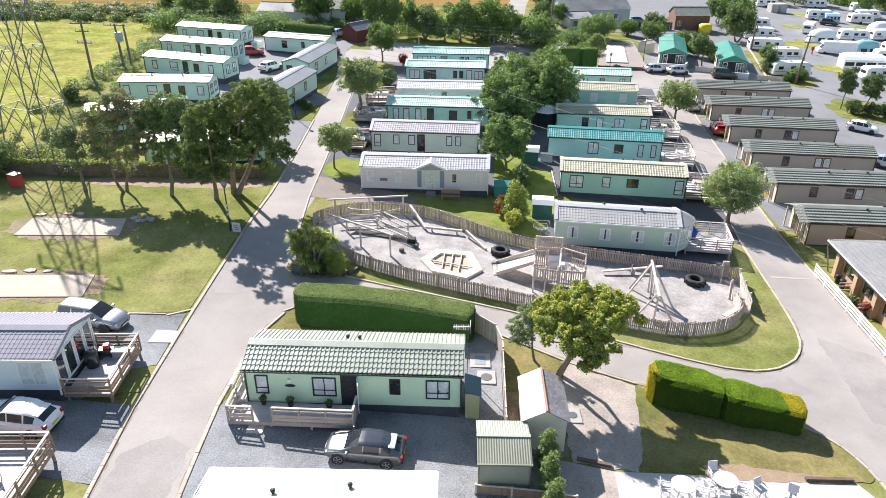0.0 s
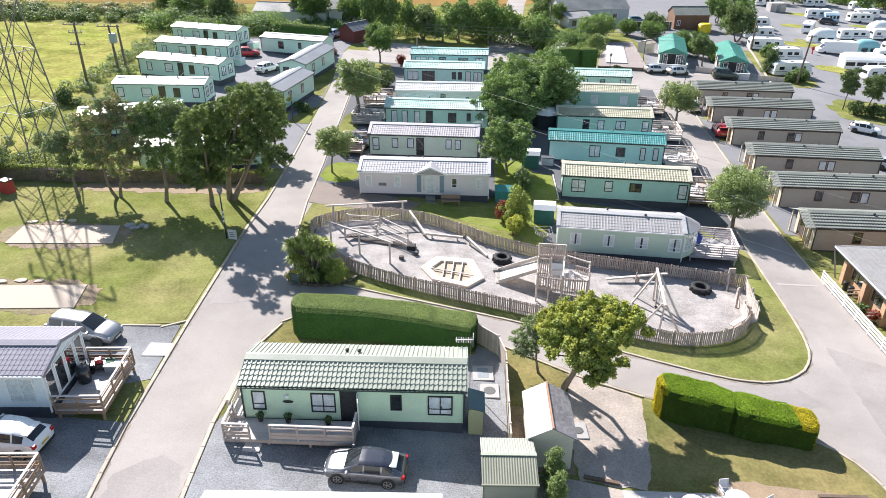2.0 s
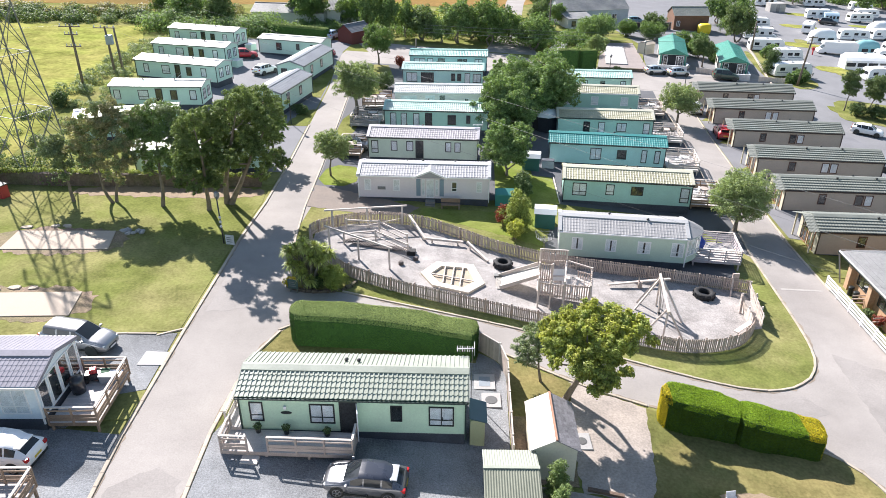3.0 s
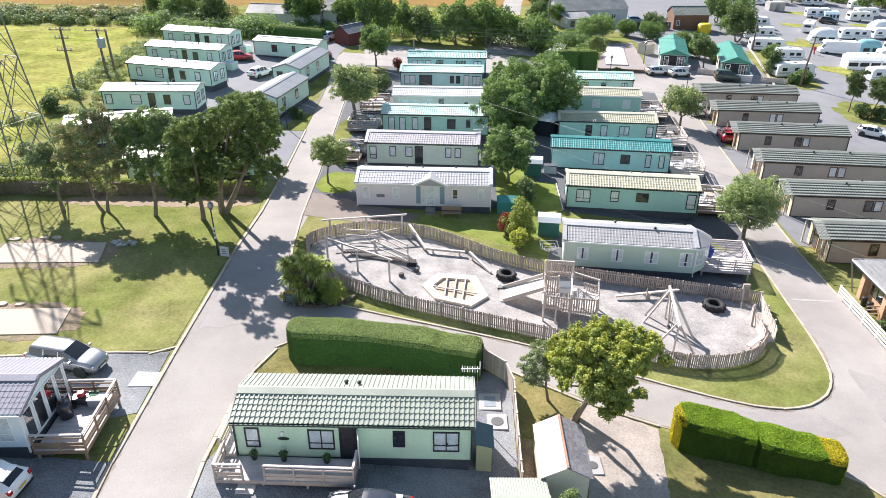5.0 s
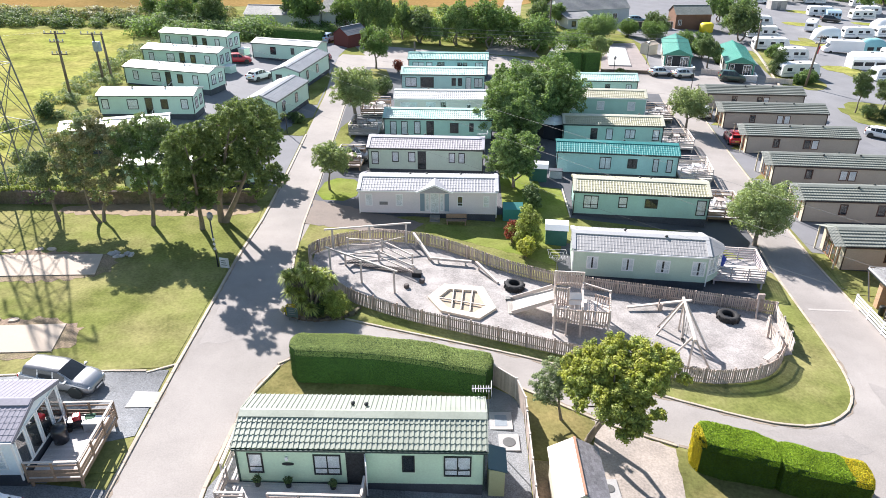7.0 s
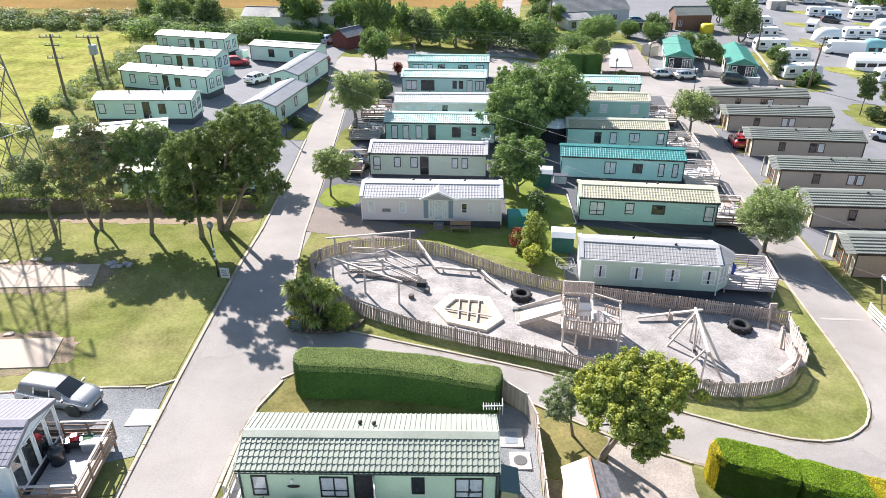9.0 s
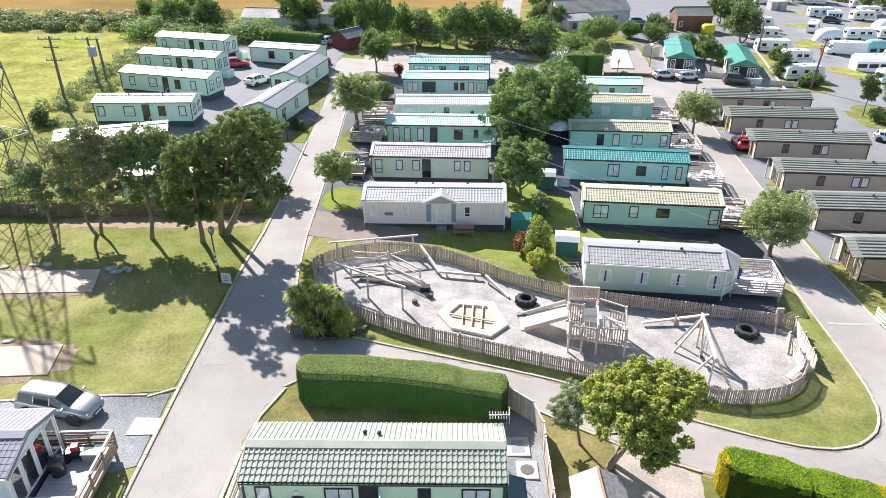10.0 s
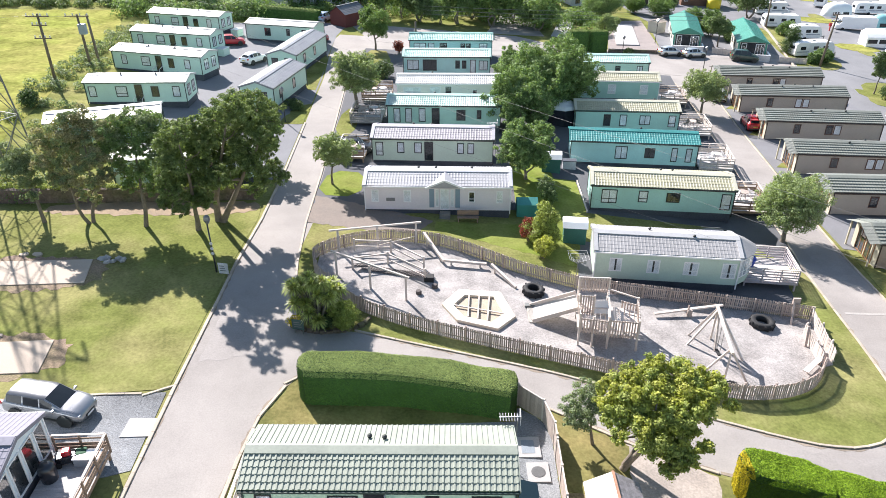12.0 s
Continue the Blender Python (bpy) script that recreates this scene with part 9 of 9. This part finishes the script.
gable_house("garage", "long low building with grey slate roof", -35.0, 149.8, -6, 15, 6, 2.4, 1.3, mat("white_render", (0.6, 0.62, 0.6), 0.8, 0.1), R_OLD)
gable_house("house", "white rendered cottage end among trees", -24.6, 150.5, -6, 5, 6.5, 3.6, 2.0, MATS["white_render"], R_OLD, [(0.5, 0.8, 1.2, 2.4, "front")])
for hx, hy, ht in ((39.26, 138.6, 78), (48.96, 135.1, 78)):
    t = gable_house("green_roof_lodge", "cream lodge with teal green roof and verandah", hx, hy, ht, 15.0, 4.6, 2.4, 0.95, mat("cream_lodge_siding", (0.62, 0.6, 0.52), 0.6, 0.06, 0.5, 9.0, 0.3, ribs=0.15, dist=0.012), mat("teal_sheet_roof", (0.05, 0.25, 0.185), 0.4, 0.12, 0.5, 5.0, 0.1), cat="lodge")
    # flat panel on the end wall; its dark colour is the porch's shade
    part("porch_recess", boxes((-7.54, -1.9, 0.1, -7.503, 1.9, 2.35)), GLOOM, t, "dark flat panel for the porch shade")
    part("gable_panel", prism([(-2.2, 2.42), (2.2, 2.42), (0, 3.3)], -7.56, -7.505), MATS["teal_sheet_roof"], t, "teal gable panel")
    for s in (-1, 1):
        part("barge_board", beams(0.06, ((-7.72, s * 2.5, 2.34), (-7.72, 0, 3.4)), d=0.26), MATS["teal_sheet_roof"], t)
        part("corner_post", boxes((-7.6, s * 2.1 - 0.12, 0.0, -7.5, s * 2.1 + 0.12, 2.4)), MATS["teal_sheet_roof"], t)
    window(t, -7.56, -1.15, 0.2, 2.2, 1.3, WHITE, "left", bars=3, dark=True)
    window(t, -7.56, 1.3, 0.2, 2.2, 0.8, WHITE, "left", dark=True, name="door")
    for k in (-4, -1, 2):
        window(t, k, 2.303, 0.9, 2.0, 1.0, DARK, "back", bars=2)
    t = thing("verandah_wall", "low white boarded wall round a lodge verandah", "wall", at(hx - 1.85, hy - 8.75, ht - 90))
    part("floor_slab", boxes((-2.3, -1.2, -0.3, 2.3, 1.3, 0.25)), PALETIMBER, t)
    for q in ((-2.5, -1.4, 2.5, -1.28), (-2.5, -1.28, -2.38, 1.2), (2.38, -1.28, 2.5, 1.2)):
        part("panel", boxes((q[0], q[1], -0.4, q[2], q[3], 0.95)), METALWHITE, t)
        part("coping", boxes((q[0] - 0.05, q[1] - 0.05, 0.953, q[2] + 0.05, q[3] + 0.05, 1.02)), WHITE, t)
    panel_fence([(hx + 2.0, hy - 10.2), (hx + 6.2, hy - 10.6)], "low pale plot wall beside a lodge", 0.9, timber=PALETIMBER)
tree("tree", "grey-green tree between green-roofed lodges", 43.7, 133.4, 5.4, 2.3, LEAFGREY, 95, 16000, 0.1, 0.3, (0, 0), 26, 0.14, 1)
patch("patio", [(23.5, 125.6), (31.8, 126.7), (32.9, 128.8), (34.7, 152.4), (28.0, 150.0)], mat("mauve_paving", (0.27, 0.23, 0.215), 0.9, 0.16, 0.4, 4.0, 0.2, dist=0.005), 0.05, "mauve-grey paved plot round a white base", "patio")
t = thing("concrete_base", "flat white concrete base on mauve paving", "concrete base", at(28.8, 138.8))
g = gz(28.8)
ring = [(25.74, 130.35), (29.73, 130.9), (31.86, 147.45), (27.86, 146.38)]
part("slab", mesh_from("slab", [(x - 28.8, y - 138.8, gz(x) - g + z) for z in (-0.05, 0.22) for x, y in ring], [(4, 5, 6, 7)] + [(k, (k + 1) % 4, 4 + (k + 1) % 4, 4 + k) for k in range(4)], WHITECONC), None, t)
t = thing("plot_wall", "low dark brown wall along the paved plot", "wall", at(23.5, 125.2))
part("wall", beams(0.3, ((0, 0, 0.1), (8.3, 1.1, 0.1 + gz(31.8) - gz(23.5))), d=0.9), WALLSTONE, t)
gable_house("garden_shed", "small pale shed with flat-pitched roof", 35.4, 142.9, 40, 2.6, 2.0, 1.9, 0.35, mat("pale_boards", (0.5, 0.48, 0.42), 0.8, 0.1, ribs=0.2), MATS["pale_concrete"], [])
t = thing("concrete_base", "pale flat concrete base beside the hedge", "base", at(18.3, 142.0, -13))
part("slab", soft_box(-1.4, -8, -0.4, 1.4, 8, 0.2, 0.05), WHITECONC, t)
panel_fence([(36.5, 168.0), (47.2, 172.0)], "dark stained board fence behind the paved plot", 1.7, timber=mat("dark_fence_boards", (0.06, 0.05, 0.045), 0.85, 0.2))
t = thing("slide_tube", "bright yellow plastic tank beside the brick shed", "tank", at(54.4, 170.6))
bm = bmesh.new()
lathe(bm, [(1.4, 0), (1.5, 0.4), (1.5, 1.8), (1.0, 2.1)], 18)
part("tank", bm, mat("yellow_plastic", (0.7, 0.55, 0.02), 0.5, 0.08), t, smooth=True)
t = thing("utility_hut", "small grey stone utility hut on the touring field", "hut", at(87.2, 215.5, 5))
part("hut_body", soft_box(-2.2, -1.5, -0.4, 2.2, 1.5, 2.4, 0.05), mat("grey_stone", (0.4, 0.38, 0.36), 0.9, 0.2), t)
part("hut_door", boxes((-0.5, -1.53, 0, 0.5, -1.49, 2.0)), GREYP, t)
# red upright of unknown kind, built as a plain post and box
t = thing("fire_point", "red post with a box on the touring field", "fire point", at(71.9, 153.2))
part("post", boxes((-0.1, -0.1, -0.2, 0.1, 0.1, 1.5)), mat("red_metal", (0.45, 0.03, 0.03), 0.5), t)
part("box", soft_box(-0.28, -0.18, 0.9, 0.28, 0.18, 1.5, 0.03), MATS["red_metal"], t)
for vx, vy, vw, vd in ((74, 163.5, 9, 5), (70.5, 139.0, 7, 5), (57.5, 126.2, 7, 4), (84, 190, 9, 5), (95, 212, 12, 5), (106, 197, 12, 4), (72, 206, 4, 14)):
    patch("pitch_lawn", rounded([(vx - vw / 2, vy - vd / 2), (vx + vw / 2, vy - vd / 2 - 0.5), (vx + vw / 2, vy + vd / 2), (vx - vw / 2, vy + vd / 2 + 0.5)], 1), FIELD, 0.06, "small grass pitch divider on the tarmac", "grass")
patch("pitch_lawn", rounded([(57, 112.5), (66, 106), (80, 98), (82, 92), (60, 101), (56, 108)], 1), GRASS, 0.06, "grass bank with trees beside the tarmac", "grass")
patch("hedge_bank", [(53, 122), (55, 122), (63, 160), (61, 160)], GRASS, 0.06, "narrow grass bank between lodges and tarmac", "grass")
edging("kerb", [(52.2, 121.6), (54.0, 130), (57.5, 146), (60.3, 160)], "pale kerb wall beside the touring field", 0.3, 0.92, 0.3)


def pylon(x, y, turn, base=6.2, top=1.2, h=36.0):
    """Lattice steel pylon: four legs, horizontal frames, X bracing and cross-arms."""
    t = thing("pylon", "grey lattice steel electricity pylon behind the lawn", "pylon", at(x, y, turn))
    half = lambda z: (base + (top - base) * min(1.0, z / 23.4)) / 2 if z < 23.4 else top / 2
    corner = lambda k, z: Vector((half(z) * (1, 1, -1, -1)[k], half(z) * (1, -1, -1, 1)[k], z))
    levels = [0.0, 5.62, 11.03, 15.4, 18.4, h]
    for k in range(4):
        part("leg", beams(0.12, *[(corner(k, a) - Vector((0, 0, 0.4 if a == 0 else 0)), corner(k, b)) for a, b in zip(levels, levels[1:])]), STEEL, t)
    for a, b in zip(levels, levels[1:]):
        for k in range(4):
            j = (k + 1) % 4
            part("brace", beams(0.05, (corner(k, a), corner(j, b))), STEEL, t)
            part("brace", beams(0.055, (corner(j, a), corner(k, b))), STEEL, t)
            part("horizontal", beams(0.05, (corner(k, b), corner(j, b))), mat("pale_galvanised", (0.3, 0.3, 0.285), 0.6, 0.1) if b < 13 else STEEL, t)
        if b < 12:
            for k in range(4):
                j = (k + 1) % 4
                m = (corner(k, b) + corner(j, b)) / 2
                part("brace", beams(0.05, (corner(k, (a + b) / 2), m)), STEEL, t)
                part("brace", beams(0.05, (corner(j, (a + b) / 2), m)), STEEL, t)
    for z, w in ((19.6, 3.6),):
        for s in (-1, 1):
            part("cross_arm", beams(0.12, ((0, 0, z + 0.9), (s * w, s * 0.4, z)), ((0, 0, z - 0.4), (s * w, s * 0.4, z))), STEEL, t)
            bm = bmesh.new()
            lathe(bm, [(0.03, 0.0)] + [(r_, 0.2 * k + o) for k in range(7) for o, r_ in ((0.02, 0.13), (0.1, 0.05))] + [(0.03, 1.5)], 8, (s * w, s * 0.4, z - 1.55))
            part("insulator", bm, METALWHITE, t)
    return t


pylon(-40.67, 65.59, -22, 5.05, 1.05, 24.0)


def wood_pole(label, x, y, h, lean=(0, 0), arms=(), trans=False):
    t = thing("utility_pole", label, "pole", at(x, y))
    bm = bmesh.new()
    tube(bm, [(0, 0, -0.5), (lean[0] * 0.5, lean[1] * 0.5, h * 0.5), (lean[0], lean[1], h)], [0.19, 0.165, 0.13], 10)
    part("pole", bm, mat("creosote_timber", (0.17, 0.135, 0.105), 0.9, 0.25, 1.0, 10.0, 0.4), t, smooth=True)
    for z, w in arms:
        part("cross_arm", beams(0.12, ((lean[0] - w, lean[1] - 0.15, z), (lean[0] + w, lean[1] - 0.15, z))), MATS["creosote_timber"], t)
        for k in range(4):
            q = -w + 2 * w * (k + 0.2) / 3.4
            bm = bmesh.new()
            lathe(bm, [(0.04, 0), (0.1, 0.08), (0.06, 0.16), (0.09, 0.24), (0.03, 0.3)], 8, (lean[0] + q, lean[1] - 0.15, z + 0.06))
            part("insulator", bm, METALWHITE, t)
    if trans:
        part("transformer", soft_box(-0.1, -0.75, h - 2.4, 0.8, -0.1, h - 1.1, 0.08), mat("blue_grey_metal", (0.3, 0.36, 0.42), 0.5, 0.1), t)
    return t


wood_pole("dark timber utility pole with cross arms and insulators", -49.4, 92.8, 8.4, (0, 0), ((8.1, 1.4), (7.1, 0.9), (5.6, 1.0)))
wood_pole("dark timber pole with a grey transformer box", -49.3, 101.6, 6.6, (-0.2, 0), ((6.4, 1.6),), True)
wood_pole("dark timber pole paired with the transformer pole", -48.2, 101.9, 6.6, (-0.2, 0))
wood_pole("leaning timber pole at the touring field corner", 57.0, 123.6, 8.2, (0.9, 0.3), ((8.0, 0.7), (7.0, 0.8)))
wood_pole("thin dark pole by the stone house", 17.4, 152.0, 8.0)
wood_pole("thin pole by the touring hedge", 58.9, 152.0, 6.0)
wood_pole("short pole among the central caravans", -7.2, 118.5, 4.5)
for lx, ly in ((35.9, 115.5), (33.0, 133.5), (24.5, 119.5), (-19.7, 84.3), (-28.2, 147.0)):
    t = thing("street_lamp", "slim dark park lamp post", "lamp", at(lx, ly))
    bm = bmesh.new()
    tube(bm, [(0, 0, -0.3), (0, 0, 3.4)], [0.06, 0.05], 8)
    part("pole", bm, DARK, t)
    bm = bmesh.new()
    lathe(bm, [(0.06, 3.4), (0.2, 3.6), (0.22, 3.85), (0.05, 4.0)], 8)
    part("lantern", bm, GREYP, t)


def cable(name, a, b, sag, r=0.006, label="thin pale overhead cable span"):
    A, B = Vector(a), Vector(b)
    pts = []
    for k in range(25):
        u = k / 24
        p = A.lerp(B, u)
        p.z -= sag * 4 * u * (1 - u)
        pts.append(p)
    bm = bmesh.new()
    tube(bm, pts, [r] * len(pts), 5)
    return tagged(part(name, bm, mat("pale_cable", (0.2, 0.2, 0.2), 0.5, 0.05)), label, "cable", "overhead cables")


# overhead cables
PT = (-49.4, 101.5, gz(-49.4) + 6.5)
cable("overhead_cable", (-110, 150, gz(-110) + 7), PT, 0.5)
cable("overhead_cable", PT, (42.0, 28.5, gz(42) + 7.5), 0.7)
cable("overhead_cable", (-95, 168.6, 12.3), (21, 29.4, 14.6), 0.5)
cable("overhead_cable", (-75, 139, 13.0), (21, 24.0, 14.6), 0.5)
cable("overhead_cable", (-49.4, 92.8, gz(-49.4) + 8.3), PT, 0.2)
cable("overhead_cable", (-49.4, 92.8, gz(-49.4) + 8.3), (-95, 60, gz(-95) + 9), 0.6)
for k in range(3):
    cable("overhead_cable", (-6.5, 126 + k * 0.6, 4.6 + k * 0.5), (40, 131 + k * 0.6, 2.6 + k * 0.5), 0.3, 0.02)

# ---- kerb stones ----
edging("kerb", ROAD_LEFT[:9], "weathered pale concrete kerb along the road", 0.2)
edging("kerb", [(-10.95, 10)] + ROAD_RIGHT_S[1:], "weathered pale concrete kerb along the road", 0.2)
edging("kerb", SOUTH_KERB[:7], "pale concrete kerb round the hedge verge", 0.16)
edging("kerb", SOUTH_KERB[6:], "pale concrete kerb beside the small trees", 0.16)
edging("kerb", smooth_line(PLAY_KERB, 2), "curved pale concrete kerb round the grass", 0.16)
edging("kerb", smooth_line(HEDGE_KERB[1:6], 2), "curved pale concrete kerb beside the hedge", 0.16)
edging("kerb", ROAD_RIGHT_N[1:], "pale concrete kerb along the lane", 0.15)
edging("kerb", LANE_LEFT[:7], "pale concrete kerb along the lane", 0.15)
edging("kerb", LANE_RIGHT[2:], "pale concrete kerb along the lane", 0.15)
edging("kerb", [(-28.2, 37.75), (-20, 39.2), (-17.4, 39.5), (-16.5, 40.1)], "pale stone edging between lawn and gravel", 0.16)
